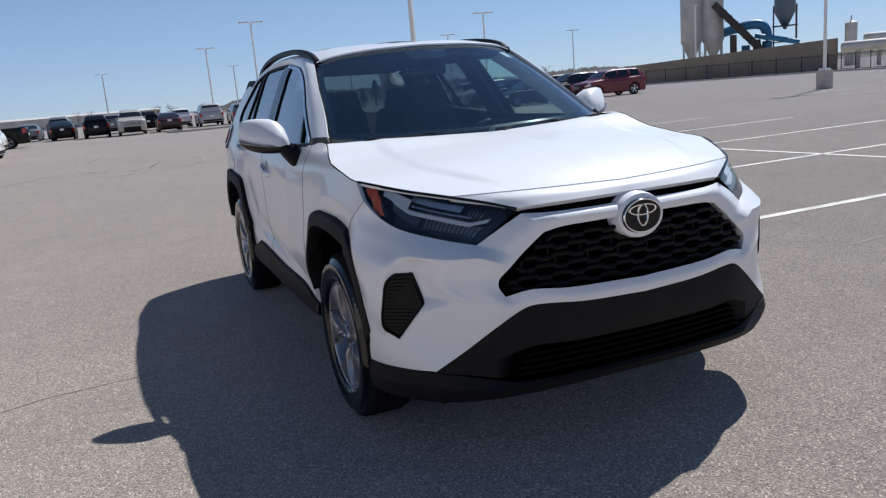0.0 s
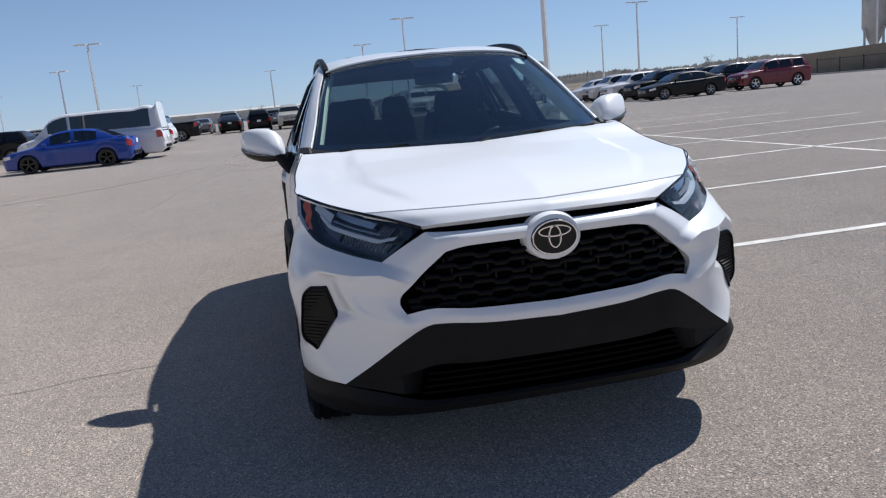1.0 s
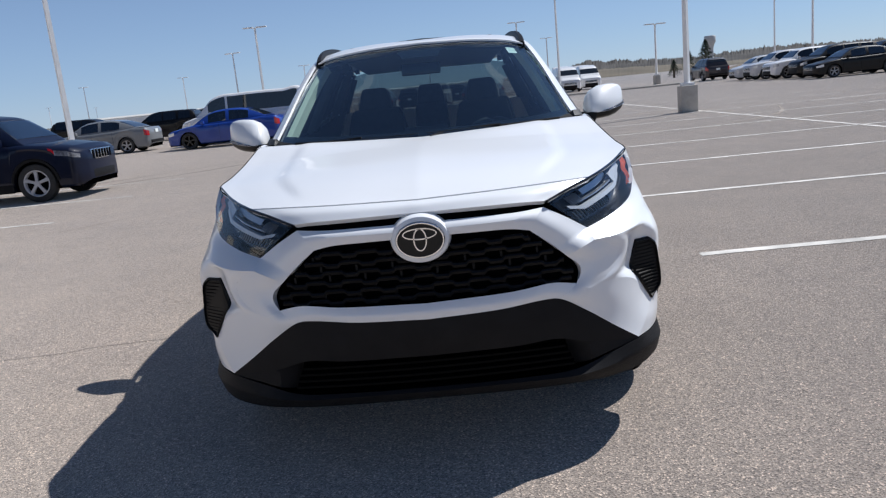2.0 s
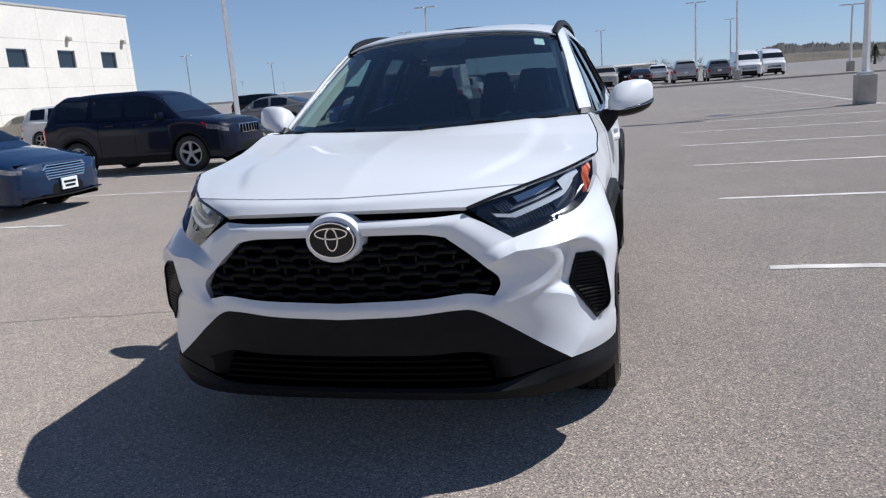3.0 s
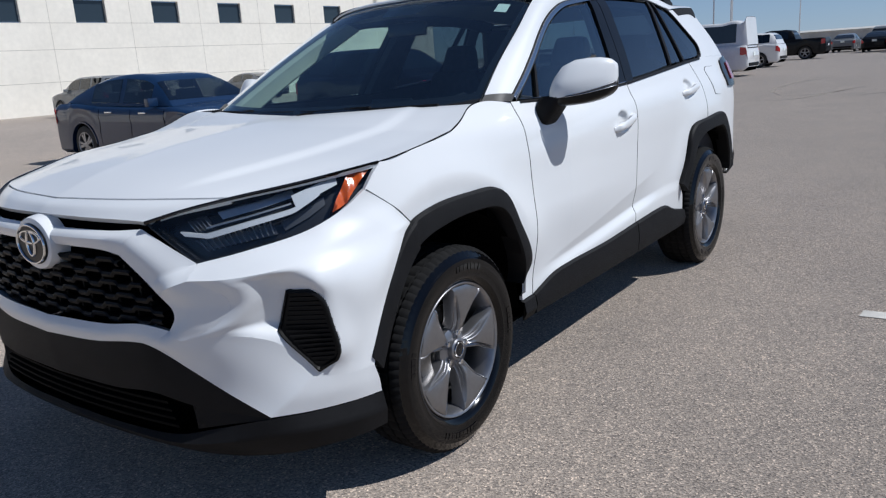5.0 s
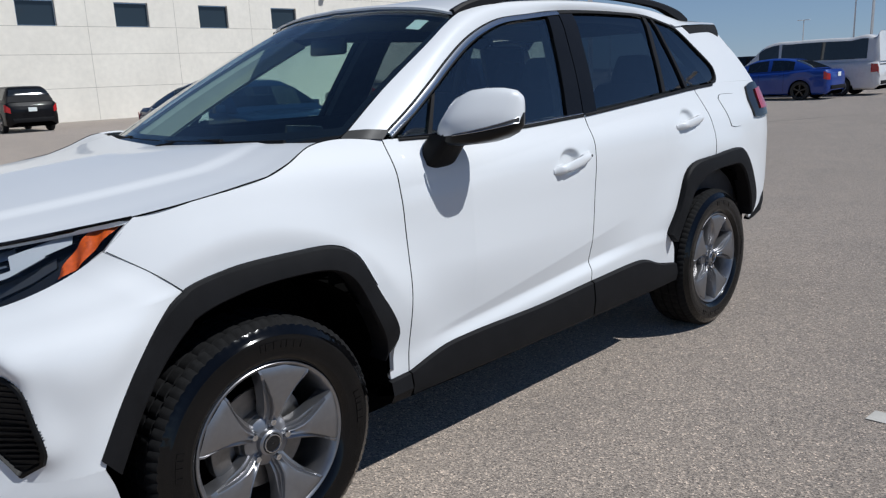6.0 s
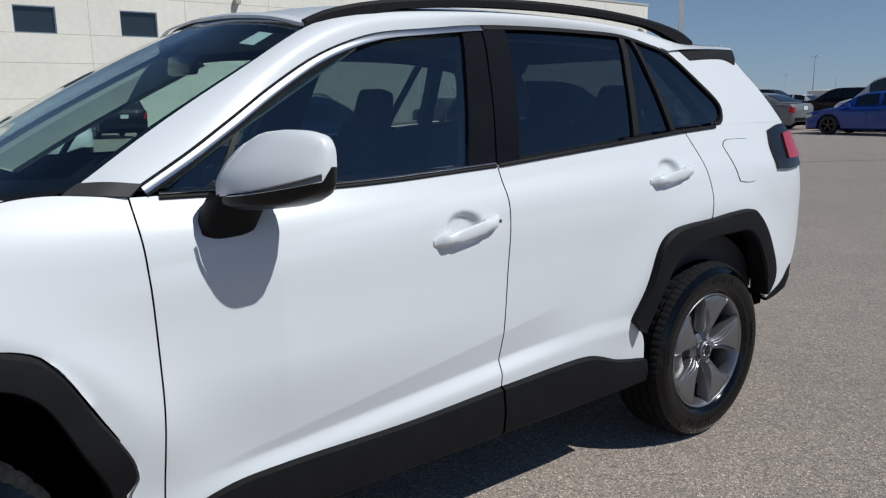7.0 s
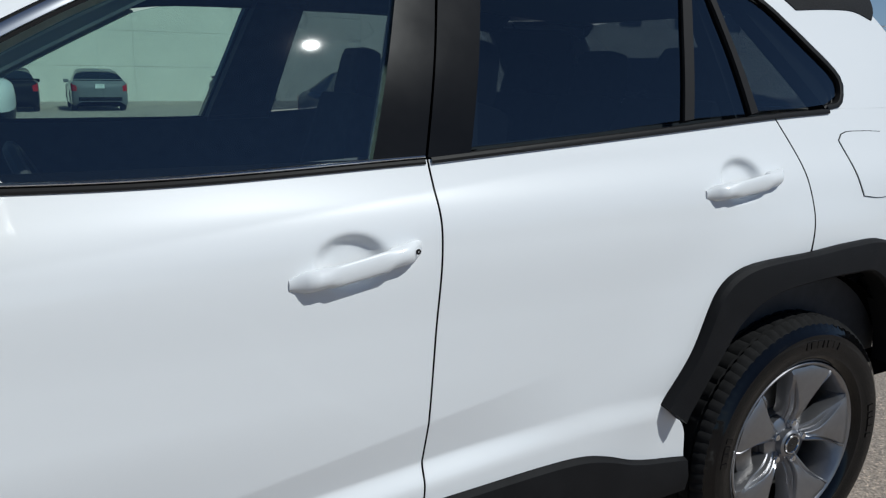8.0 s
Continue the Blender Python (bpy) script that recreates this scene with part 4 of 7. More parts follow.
def oval_ring(rx, rz, cx, cz, w, y):
    s = Shape()
    ang = np.linspace(0, 2 * math.pi, 56, endpoint=False)
    rows = []
    for k, dy in ((1.0, 0.0), (0.5, -0.004), (-0.5, -0.004), (-1.0, 0.0)):
        rows.append(np.stack((cx + (rx + k * w) * np.cos(ang), np.full(56, y + dy), cz + (rz + k * w) * np.sin(ang)), -1))
    return s.grid(np.array(rows), closed=True)


for rx, rz, cx, cz, w in ((0.079, 0.058, 0, bz, 0.0036), (0.056, 0.018, 0, bz + 0.022, 0.0042), (0.021, 0.037, 0, bz + 0.002, 0.0040)):
    oval_ring(rx, rz, cx, cz, w, by - 0.019).made("badge_ring", CHROME, badge)

# ---- headlamps ----
HL_TOP = ((0.443, -0.832, 0.945), (0.53, -0.762, 0.972), (0.623, -0.676, 0.994), (0.731, -0.507, 1.016), (0.836, -0.290, 1.045))
HL_OUT = (tx(-0.375, 0.980), (0.846, -0.325, 1.018), (0.836, -0.290, 1.045))
HL_IN = ((0.584, -0.785, 0.834), (0.515, -0.812, 0.888), (0.443, -0.832, 0.945))
bowl = Shape()
lens_p = coons(HL_LOW, HL_TOP, HL_IN, HL_OUT, 36, 16)
inset = np.array((-0.035, 0.055, 0.0))
bowl.grid(lens_p + inset)
for line, fl in ((lens_p[0], False), (lens_p[-1], True), (lens_p[:, 0], True), (lens_p[:, -1], False)):
    bowl.grid(np.stack((line + inset, line)), flip=fl)
lamp_bowls = pair("headlamp", bowl, material("headlamp_bezel", (0.015, 0.016, 0.018), 0.2, coat=0.3), "clear headlamp with silver light guide and amber reflector")


def in_lamp(us, vs, depth):
    """A point of the lamp's face at u, v, set back by depth of the bowl's own."""
    iu, iv = us * 35, vs * 15
    a, b = int(min(iu, 34)), int(min(iv, 14))
    fu, fv = iu - a, iv - b
    q = (lens_p[b, a] * (1 - fu) + lens_p[b, a + 1] * fu) * (1 - fv) + (lens_p[b + 1, a] * (1 - fu) + lens_p[b + 1, a + 1] * fu) * fv
    return q + inset * depth


def lamp_strip(line, width, depth, thick=0.25):
    """A bar along (u, v) points of the lamp, width in v."""
    c = smooth_curve(line, 24, tuple(range(1, len(line) - 1)))
    rows = [[in_lamp(float(np.clip(uu, 0, 1)), float(np.clip(vv + k * width, 0, 1)), d) for uu, vv in c] for k, d in ((-0.5, depth + thick), (-0.5, depth), (0.5, depth), (0.5, depth + thick))]
    s = Shape()
    return s.grid(np.array(rows))


for side_ob, flip in ((lamp_bowls[0], False), (lamp_bowls[1], True)):
    bits = [("light_guide", lamp_strip(((0.07, 0.60), (0.15, 0.43), (0.56, 0.47), (0.66, 0.60), (0.70, 0.66)), 0.10, 0.26), LAMP_GUIDE),
            ("light_guide_outer", lamp_strip(((0.575, 0.66), (0.70, 0.76), (0.79, 0.84)), 0.24, 0.30), LAMP_GUIDE),
            ("projector_bar", lamp_strip(((0.25, 0.72), (0.42, 0.74), (0.58, 0.80)), 0.15, 0.62), LAMP_SILVER),
            ("light_guide_rim", lamp_strip(((0.17, 0.58), (0.36, 0.585), (0.56, 0.62)), 0.028, 0.36), LAMP_SILVER),
            ("lower_reflector", lamp_strip(((0.06, 0.27), (0.22, 0.24), (0.42, 0.20)), 0.24, 0.80), LAMP_DARK),
            ("side_reflector", lamp_strip(((0.46, 0.20), (0.60, 0.30), (0.70, 0.42)), 0.20, 0.85), LAMP_DARK),
            ("inner_trim", lamp_strip(((0.02, 0.90), (0.02, 0.10)), 0.05, 0.1), SATIN_CHROME)]
    for k in range(5):
        uu = 0.125 + 0.017 * k
        bits.append(("inner_reflector_rib", lamp_strip(((uu, 0.60), (uu + 0.004, 0.74)), 0.10, 0.34, 0.4), LAMP_SILVER))
    for k in range(13):
        uu = 0.07 + 0.028 * k
        bits.append(("reflector_rib", lamp_strip(((uu, 0.13), (uu + 0.012, 0.36)), 0.025, 0.66), LAMP_SILVER))
    amber_s = Shape()
    amber_s.grid(np.array([[in_lamp(u0 + (u1 - u0) * k, v, 0.22 + 0.10 * math.sin(9 * k + 14 * v)) for k in np.linspace(0, 1, 9)] for v, u0, u1 in zip(np.linspace(0.08, 0.92, 14), np.linspace(0.75, 0.85, 14), np.linspace(0.855, 0.965, 14))]))
    bits.append(("amber_reflector", amber_s, AMBER))
    for name, sh, mt in bits:
        (sh.across() if flip else sh).made(name, mt, side_ob)
    ln = Shape()
    ln.grid(lens_p)
    cover = (ln.across() if flip else ln).made("lens_cover", CLEAR, side_ob)
    cover.visible_shadow = False
pair("lamp_seal", Shape().tube(smooth_curve(HL_TOP, 60) + np.array((0.001, -0.002, 0.003)), 0.0055, 6), GLOSS_BLACK)

# ---- glasshouse ----
WS_LOW = ((0, 0.155, 1.138), (0.35, 0.185, 1.146), (0.60, 0.285, 1.160), (0.735, 0.425, 1.172))
WS_TOP = ((0, 1.045, 1.628), (0.30, 1.060, 1.618), (0.50, 1.095, 1.596), (0.590, 1.130, 1.573))
WS_EDGE = ((0.735, 0.425, 1.172), (0.690, 0.64, 1.305), (0.645, 0.88, 1.440), (0.590, 1.130, 1.573))
screen = Shape()
ws_p = coons(WS_LOW, WS_TOP, ((0, 0.155, 1.138), (0, 0.45, 1.322), (0, 0.75, 1.488), (0, 1.045, 1.628)), WS_EDGE, 24, 24)
screen.grid(ws_p)
screen_ob = centred("windscreen", screen, WINDSCREEN, "sloping windscreen with dark frit border")
screen_ob.visible_shadow = True
frit = Shape()
nrm_in = np.array((0, 0.004, -0.006))
frit.grid(ws_p[:3] + nrm_in)
frit.grid(ws_p[-2:] + nrm_in)
frit.grid(ws_p[:, -2:] + nrm_in)
centred("windscreen_border", frit, GLOSS_BLACK, parent=screen_ob)
lip_r = Shape()
lip_r.grid(np.array((ws_p[-1] * 0.35 + ws_p[-2] * 0.65 + np.array((0, -0.006, 0.006)), ws_p[-1] * 0.5 + ws_p[-2] * 0.5 + np.array((0, -0.012, 0.012)), ws_p[-1] + np.array((0, -0.004, 0.012)))))
centred("roof_lip", lip_r, WHITE_PAINT)
mirror_pad = Shape()
mirror_pad.grid(coons(((0, 0.90, 1.552), (0.10, 0.905, 1.552)), ((0, 1.0, 1.604), (0.13, 1.0, 1.60)), ((0, 0.90, 1.552), (0, 1.0, 1.604)), ((0.10, 0.905, 1.552), (0.13, 1.0, 1.60)), 4, 4) + nrm_in)
centred("sensor_cover", mirror_pad, GLOSS_BLACK, parent=screen_ob)
cowl = Shape()
cowl.grid(coons(((0, 0.110, 1.105), (0.35, 0.14, 1.112), (0.62, 0.20, 1.125), (0.76, 0.25, 1.135)), tuple((x, y + 0.03, z + 0.012) for x, y, z in WS_LOW), ((0, 0.110, 1.105), (0, 0.185, 1.150)), ((0.76, 0.25, 1.135), (0.735, 0.455, 1.184)), 16, 4))
centred("cowl", cowl, BLACK_PLASTIC, "black plastic cowl")
foot = Shape()
foot.sheet(coons(((0.745, 0.415, 1.168), (0.790, 0.475, 1.166), (0.806, 0.540, 1.160)), ((0.744, 0.452, 1.192), (0.785, 0.515, 1.192), (0.800, 0.572, 1.186)), ((0.745, 0.415, 1.168), (0.744, 0.452, 1.192)), ((0.806, 0.540, 1.160), (0.800, 0.572, 1.186)), 8, 4) + np.array((0.010, -0.005, 0.003)), 0.03)
pair("pillar_foot", foot, FOOT_GREY, "dark grey cover at the foot of the pillar")
for x0, x1 in ((-0.62, -0.02), (0.02, 0.66)):
    w = Shape()
    pts = [(x0 + (x1 - x0) * k, 0.185 + 0.16 * abs(x0 + (x1 - x0) * k) ** 2 + 0.02, 1.158 + 0.025 * abs(x0 + (x1 - x0) * k) ** 2 + 0.004) for k in np.linspace(0, 1, 12)]
    w.tube(pts, 0.007, 6)
    w.tube([(x0 + 0.02, 0.26 if x0 < -0.3 else 0.16, 1.150), (x0 + 0.10, 0.22 + 0.16 * x0 * x0, 1.164), (x0 + (x1 - x0) * 0.55, pts[6][1], pts[6][2] + 0.006)], 0.008, 6)
    w.made("wiper", BLACK_PLASTIC, car, "black wiper at rest")

DLO_TOP = ((0.575, 1.163), (0.70, 1.232), (0.80, 1.293), (0.95, 1.385), (1.085, 1.457), (1.20, 1.506), (1.322, 1.545), (1.50, 1.575), (1.70, 1.597), (1.95, 1.606), (2.25, 1.605), (2.44, 1.597), (2.55, 1.572), (2.66, 1.535))
ROOF_EDGE = ((0.580, 1.140, 1.590), (0.575, 1.35, 1.628), (0.570, 1.70, 1.648), (0.568, 2.1, 1.650), (0.568, 2.5, 1.628), (0.575, 2.83, 1.585))
pillar = Shape()
inner_edge = ((0.745, 0.455, 1.194), (0.703, 0.64, 1.310), (0.660, 0.88, 1.447), (0.605, 1.130, 1.578)) + ROOF_EDGE[1:]
outer = smooth_curve(DLO_TOP, 60)
inn = smooth_curve(inner_edge, 60)
# pair the two edges by their place along the car
CHROME_W = 0.024
slope = np.gradient(outer, axis=0)
slope /= np.linalg.norm(slope, axis=1, keepdims=True)
outer = outer + np.stack((-slope[:, 1], slope[:, 0]), -1) * (CHROME_W * (1 - step(outer[:, 0], 1.05, 1.6)) + 0.002)[:, None]
ys = np.linspace(0.565, 2.66, 60)
oz = np.interp(ys, outer[:, 0], outer[:, 1])
o3 = np.stack((side_x(ys, oz), ys, oz), -1)
fy = (ys - 0.565) / (2.66 - 0.565)
iy = 0.455 + fy * (2.83 - 0.455)
i3 = np.stack([np.interp(iy, inn[:, 1], inn[:, k]) for k in range(3)], -1)
rows = []
for k in np.linspace(0, 1, 9):
    q = o3 * (1 - k) + i3 * k
    soft = math.sin(math.pi * k) * (0.35 + 0.65 * step(ys, 0.6, 1.3))
    q[:, 0] += 0.016 * soft
    q[:, 2] += 0.012 * soft
    rows.append(q)
pillar.sheet(np.array(rows), 0.012, sides="btl")
pair("roof_side", pillar, WHITE_PAINT, "white windscreen pillar and roof side", angle=50)

roof = Shape()
roof.grid(coons(((0, 1.040, 1.632), (0.30, 1.056, 1.622), (0.50, 1.092, 1.600), (0.605, 1.130, 1.578)), ((0, 2.95, 1.615), (0.30, 2.93, 1.612), (0.48, 2.88, 1.600), (0.575, 2.83, 1.585)),
                ((0, 1.040, 1.632), (0, 1.30, 1.664), (0, 1.75, 1.680), (0, 2.3, 1.672), (0, 2.95, 1.615)), ((0.605, 1.130, 1.578),) + ROOF_EDGE[1:], 20, 30))
roof.grid(coons(((0, 2.95, 1.615), (0.30, 2.93, 1.612), (0.575, 2.83, 1.585)), ((0, 3.32, 1.59), (0.4, 3.28, 1.582), (0.62, 3.165, 1.570)), ((0, 2.95, 1.615), (0, 3.32, 1.59)), ((0.575, 2.83, 1.585), (0.62, 3.165, 1.570)), 12, 6))
roof.grid(coons(((0.668, 2.66, 1.542), (0.665, 2.75, 1.550), (0.655, 2.95, 1.559), (0.640, 3.165, 1.562)), (ROOF_EDGE[-2], (0.573, 2.70, 1.606), ROOF_EDGE[-1], (0.62, 3.165, 1.571)), ((0.668, 2.66, 1.542), ROOF_EDGE[-2]), ((0.640, 3.165, 1.562), (0.62, 3.165, 1.571)), 16, 6))
centred("roof", roof, WHITE_PAINT)
sunroof = Shape()
sunroof.sheet(coons(((0, 1.44, 1.6765), (0.44, 1.46, 1.660)), ((0, 1.92, 1.6845), (0.44, 1.92, 1.668)), ((0, 1.44, 1.6765), (0, 1.68, 1.6835), (0, 1.92, 1.6845)), ((0.44, 1.46, 1.660), (0.44, 1.68, 1.666), (0.44, 1.92, 1.668)), 10, 8) + np.array((0, 0, 0.004)), 0.008, sides="btr")
centred("sunroof", sunroof, GLOSS_BLACK, "dark glass sunroof")
rail = Shape()
rl = smooth_curve(((0.588, 1.105, 1.582), (0.590, 1.17, 1.610), (0.592, 1.30, 1.640), (0.590, 1.55, 1.670), (0.588, 1.90, 1.686), (0.586, 2.30, 1.683), (0.583, 2.65, 1.657), (0.580, 2.85, 1.622), (0.578, 2.93, 1.592)), 50)
ends = 1 - step(np.minimum(np.arange(50), 49 - np.arange(50)), 2, 9)
sag = np.stack((0 * ends, 0 * ends, -0.024 - 0.022 * ends), -1)
rows = [rl + np.array((0.018, 0, 0)) + sag, rl + np.array((0.017, 0, -0.004)), rl + np.array((0.009, 0, 0.006)), rl + np.array((-0.009, 0, 0.006)), rl + np.array((-0.016, 0, -0.004)), rl + np.array((-0.018, 0, 0)) + sag]
rail.grid(np.array(rows), closed=False, flip=True)
rail.fan([r[0] for r in rows])
rail.fan([r[-1] for r in rows], True)
pair("roof_rail", rail, SATIN_BLACK, "black raised roof rail")

# side glass, pillar covers and bright trim
GLASS_IN = -0.010
win = Shape()
win.sheet(flank(((0.745, 1.163), (1.10, 1.158), (1.502, 1.172)), ((0.822, 1.290), (1.085, 1.440), (1.322, 1.527), (1.655, 1.575)), ((0.745, 1.163), (0.822, 1.290)), ((1.502, 1.172), (1.580, 1.37), (1.655, 1.575)), 24, 12, proud=GLASS_IN), 0.004)
for ob in pair("front_window", win, SIDE_GLASS):
    ob.visible_shadow = False
tri = Shape()
tri.sheet(flank(((0.625, 1.166), (0.732, 1.165)), ((0.690, 1.212), (0.806, 1.278)), ((0.625, 1.166), (0.690, 1.212)), ((0.732, 1.165), (0.806, 1.278)), 6, 6, proud=GLASS_IN), 0.004)
pair("corner_window", tri, SIDE_GLASS)
win = Shape()
win.sheet(flank(((1.706, 1.186), (2.0, 1.205), (2.292, 1.230)), ((1.838, 1.583), (2.1, 1.589), (2.418, 1.582)), ((1.706, 1.186), (1.775, 1.38), (1.838, 1.583)), ((2.292, 1.230), (2.355, 1.41), (2.418, 1.582)), 16, 12, proud=GLASS_IN), 0.004)
win.sheet(flank(((2.318, 1.232), (2.513, 1.242)), ((2.443, 1.578), (2.474, 1.576)), ((2.318, 1.232), (2.38, 1.41), (2.443, 1.578)), ((2.513, 1.242), (2.50, 1.41), (2.474, 1.576)), 8, 12, proud=GLASS_IN), 0.004)
pair("rear_window", win, PRIVACY)
win = Shape()
win.sheet(flank(((2.536, 1.248), (2.68, 1.253), (2.80, 1.262)), ((2.492, 1.565), (2.55, 1.556), (2.635, 1.530)), ((2.536, 1.248), (2.517, 1.41), (2.492, 1.565)), ((2.80, 1.262), (2.862, 1.288), (2.872, 1.330), (2.77, 1.43), (2.635, 1.530)), 12, 14, proud=GLASS_IN + 0.003), 0.004)
pair("quarter_window", win, PRIVACY)


def strip(line, width, proud, n=50, depth=0.012, corner=()):
    """A flat strip of trim along a line of the flank, width measured inwards."""
    c = smooth_curve(line, n, corner)
    t = np.gradient(c, axis=0)
    t /= np.linalg.norm(t, axis=1, keepdims=True)
    nn = np.stack((t[:, 1], -t[:, 0]), -1)
    rows = []
    for k, pr in ((0.0, -depth), (0.0, proud), (0.5, proud + 0.002), (1.0, proud), (1.0, -depth)):
        rows.append(on_side((c + nn * width * k)[None], pr)[0])
    return Shape().grid(np.array(rows), flip=True)


chrome_line = np.array(DLO_TOP[:9] + ((1.73, 1.599),))
tan_c = np.gradient(chrome_line, axis=0)
tan_c /= np.linalg.norm(tan_c, axis=1, keepdims=True)
out_c = np.stack((-tan_c[:, 1], tan_c[:, 0]), -1) * (CHROME_W * (1 - step(chrome_line[:, 0], 1.05, 1.6)))[:, None]
pair("window_chrome", strip(tuple(map(tuple, chrome_line + out_c * 0.85)), 0.017, 0.006), SATIN_CHROME, "bright window trim")
pair("window_gasket", strip(tuple(map(tuple, chrome_line + out_c)), 0.007, 0.003), SATIN_BLACK)
pair("window_gasket", strip(tuple(map(tuple, chrome_line + out_c * 0.1)), 0.007, 0.002), SATIN_BLACK)
pair("window_trim", strip(((1.74, 1.599),) + DLO_TOP[9:13] + ((2.66, 1.537), (2.80, 1.422), (2.888, 1.325), (2.86, 1.262), (2.80, 1.2485)), 0.012, 0.003, 60), SATIN_BLACK, "black window trim")
pair("belt_trim", strip(((1.606, 1.176), (1.10, 1.158), (0.60, 1.167)), -0.004, 0.005), SATIN_CHROME, "bright belt line trim")
pair("belt_gasket", strip(((1.606, 1.169), (1.10, 1.151), (0.60, 1.160)), -0.009, 0.003), SATIN_BLACK)
pair("belt_trim", strip(((2.80, 1.251), (2.588, 1.240), (2.20, 1.212), (1.618, 1.172)), -0.011, 0.005), SATIN_BLACK, "black belt line trim")
seal = Shape()
seal.sheet(flank(((0.73, 1.164), (0.748, 1.164)), ((0.803, 1.285), (0.822, 1.295)), ((0.73, 1.164), (0.803, 1.285)), ((0.748, 1.164), (0.822, 1.295)), 3, 6, proud=0.002), 0.02)
pair("window_seal", seal, SATIN_BLACK)
seal = Shape()
seal.sheet(flank(((2.290, 1.229), (2.320, 1.232)), ((2.416, 1.590), (2.446, 1.590)), ((2.290, 1.229), (2.353, 1.41), (2.416, 1.590)), ((2.320, 1.232), (2.383, 1.41), (2.446, 1.590)), 3, 8, proud=0.000), 0.02)
pair("window_seal", seal, SATIN_BLACK)
seal = Shape()
seal.sheet(flank(((2.512, 1.241), (2.537, 1.246)), ((2.472, 1.590), (2.494, 1.578)), ((2.512, 1.241), (2.499, 1.41), (2.472, 1.590)), ((2.537, 1.246), (2.518, 1.41), (2.494, 1.578)), 4, 8, proud=0.001), 0.02)
pair("window_seal", seal, SATIN_BLACK)
for a0, a1, b0, b1 in ((1.500, 1.6085, 1.650, 1.731), (1.6135, 1.708, 1.737, 1.840)):
    s = Shape()
    s.sheet(flank(((a0, 1.172), (a1, 1.176)), ((b0, 1.592), (b1, 1.600)), ((a0, 1.172), ((a0 + b0) / 2 + 0.003, 1.38), (b0, 1.592)), ((a1, 1.176), ((a1 + b1) / 2 + 0.003, 1.38), (b1, 1.600)), 6, 12, proud=0.001), 0.03)
    pair("pillar_cover", s, PILLAR_FILM, "satin black door pillar cover")


# ---- wheels ----
def wheel(x_out, yc, turn, name="wheel"):
    """A tyre on a five-spoke alloy wheel; local x points out of the car."""
    root = new(name)
    root.parent = car
    root.empty_display_size = 0.1
    n = 240
    prof = [(-0.205, 0.232), (-0.215, 0.262), (-0.222, 0.295), (-0.217, 0.328), (-0.200, 0.350), (-0.180, 0.356)]
    for a in (-0.172, -0.128, -0.084, -0.040):
        prof += [(a, 0.3595), (a + 0.001, 0.351), (a + 0.009, 0.351), (a + 0.010, 0.3605)]
    prof += [(-0.022, 0.3575), (-0.012, 0.352), (-0.003, 0.344), (0.004, 0.334), (0.0085, 0.324), (0.0105, 0.322), (0.0135, 0.318), (0.0150, 0.306), (0.0150, 0.293), (0.0130, 0.278), (0.0090, 0.264), (0.0095, 0.260), (0.006, 0.252), (-0.002, 0.243), (-0.010, 0.237)]
    prof = np.array(prof)
    ang = np.linspace(0, 2 * math.pi, n, endpoint=False)
    r = np.repeat(prof[:, 1:2], n, 1)
    shoulder = (prof[:, 1] > 0.339) & ((prof[:, 0] > -0.031) | (prof[:, 0] < -0.175))
    blocks = (prof[:, 1] > 0.354) & ~shoulder
    r[np.ix_(shoulder, np.arange(n) % 3 == 0)] -= 0.0035
    r[np.ix_(blocks, np.arange(n) % 5 == 0)] -= 0.0045
    p = np.stack((np.repeat(prof[:, :1], n, 1), r * np.cos(ang), r * np.sin(ang)), -1)
    p[..., 2] = np.maximum(p[..., 2], -0.3585)
    cut = int(np.argmax((prof[:, 0] > -0.02) & (prof[:, 1] < 0.345)))
    tyre = Shape().grid(p[cut:], closed=True, flip=True)
    tyre_ob = tyre.made("tyre", TYRE, root, "black tyre with wet-look dressed sidewall", angle=28, weld=0)
    letters = Shape()
    for mid_a, count in ((1.45, 7), (4.55, 9), (3.0, 4), (0.1, 5)):
        for k in range(count):
            th = mid_a + (k - count / 2) * 0.075
            r0, r1, wd = 0.283, 0.304, 0.022 + 0.008 * (k % 3)
            box_p = [(xx, rr * math.cos(th + dd), rr * math.sin(th + dd)) for xx in (0.010, 0.0165) for rr in (r0, r1) for dd in (-wd, wd)]
            letters.add(box_p, ((4, 5, 7, 6), (0, 1, 5, 4), (2, 6, 7, 3), (0, 4, 6, 2), (1, 3, 7, 5)))
    tagged(letters.made("sidewall_mark", TYRE, tyre_ob, weld=0), "raised sidewall lettering", kind="stuff")
    Shape().grid(p[:cut + 1], closed=True, flip=True).made("tread", TREAD, tyre_ob, "dull black tread", angle=28, weld=0)
    rim = Shape()
    rim.turned(((-0.014, 0.237), (-0.006, 0.237), (-0.004, 0.2345), (-0.006, 0.2285), (-0.012, 0.224), (-0.026, 0.217), (-0.10, 0.206), (-0.19, 0.206)), (0, 0, 0), n=72)
    rim.made("rim", ALLOY, root)
    hub = Shape()
    hub.turned(((-0.06, 0.074), (-0.044, 0.072), (-0.038, 0.062), (-0.034, 0.040), (-0.018, 0.038), (-0.014, 0.033), (-0.014, 0.001)), (0, 0, 0), n=40)
    hub.made("hub", ALLOY, root)
    cap = Shape()
    cap.turned(((-0.016, 0.031), (-0.0125, 0.029), (-0.0115, 0.001)), (0, 0, 0), n=32)
    cap_ob = cap.made("centre_cap", GLOSS_BLACK, root, "black centre cap")
    ring = Shape()
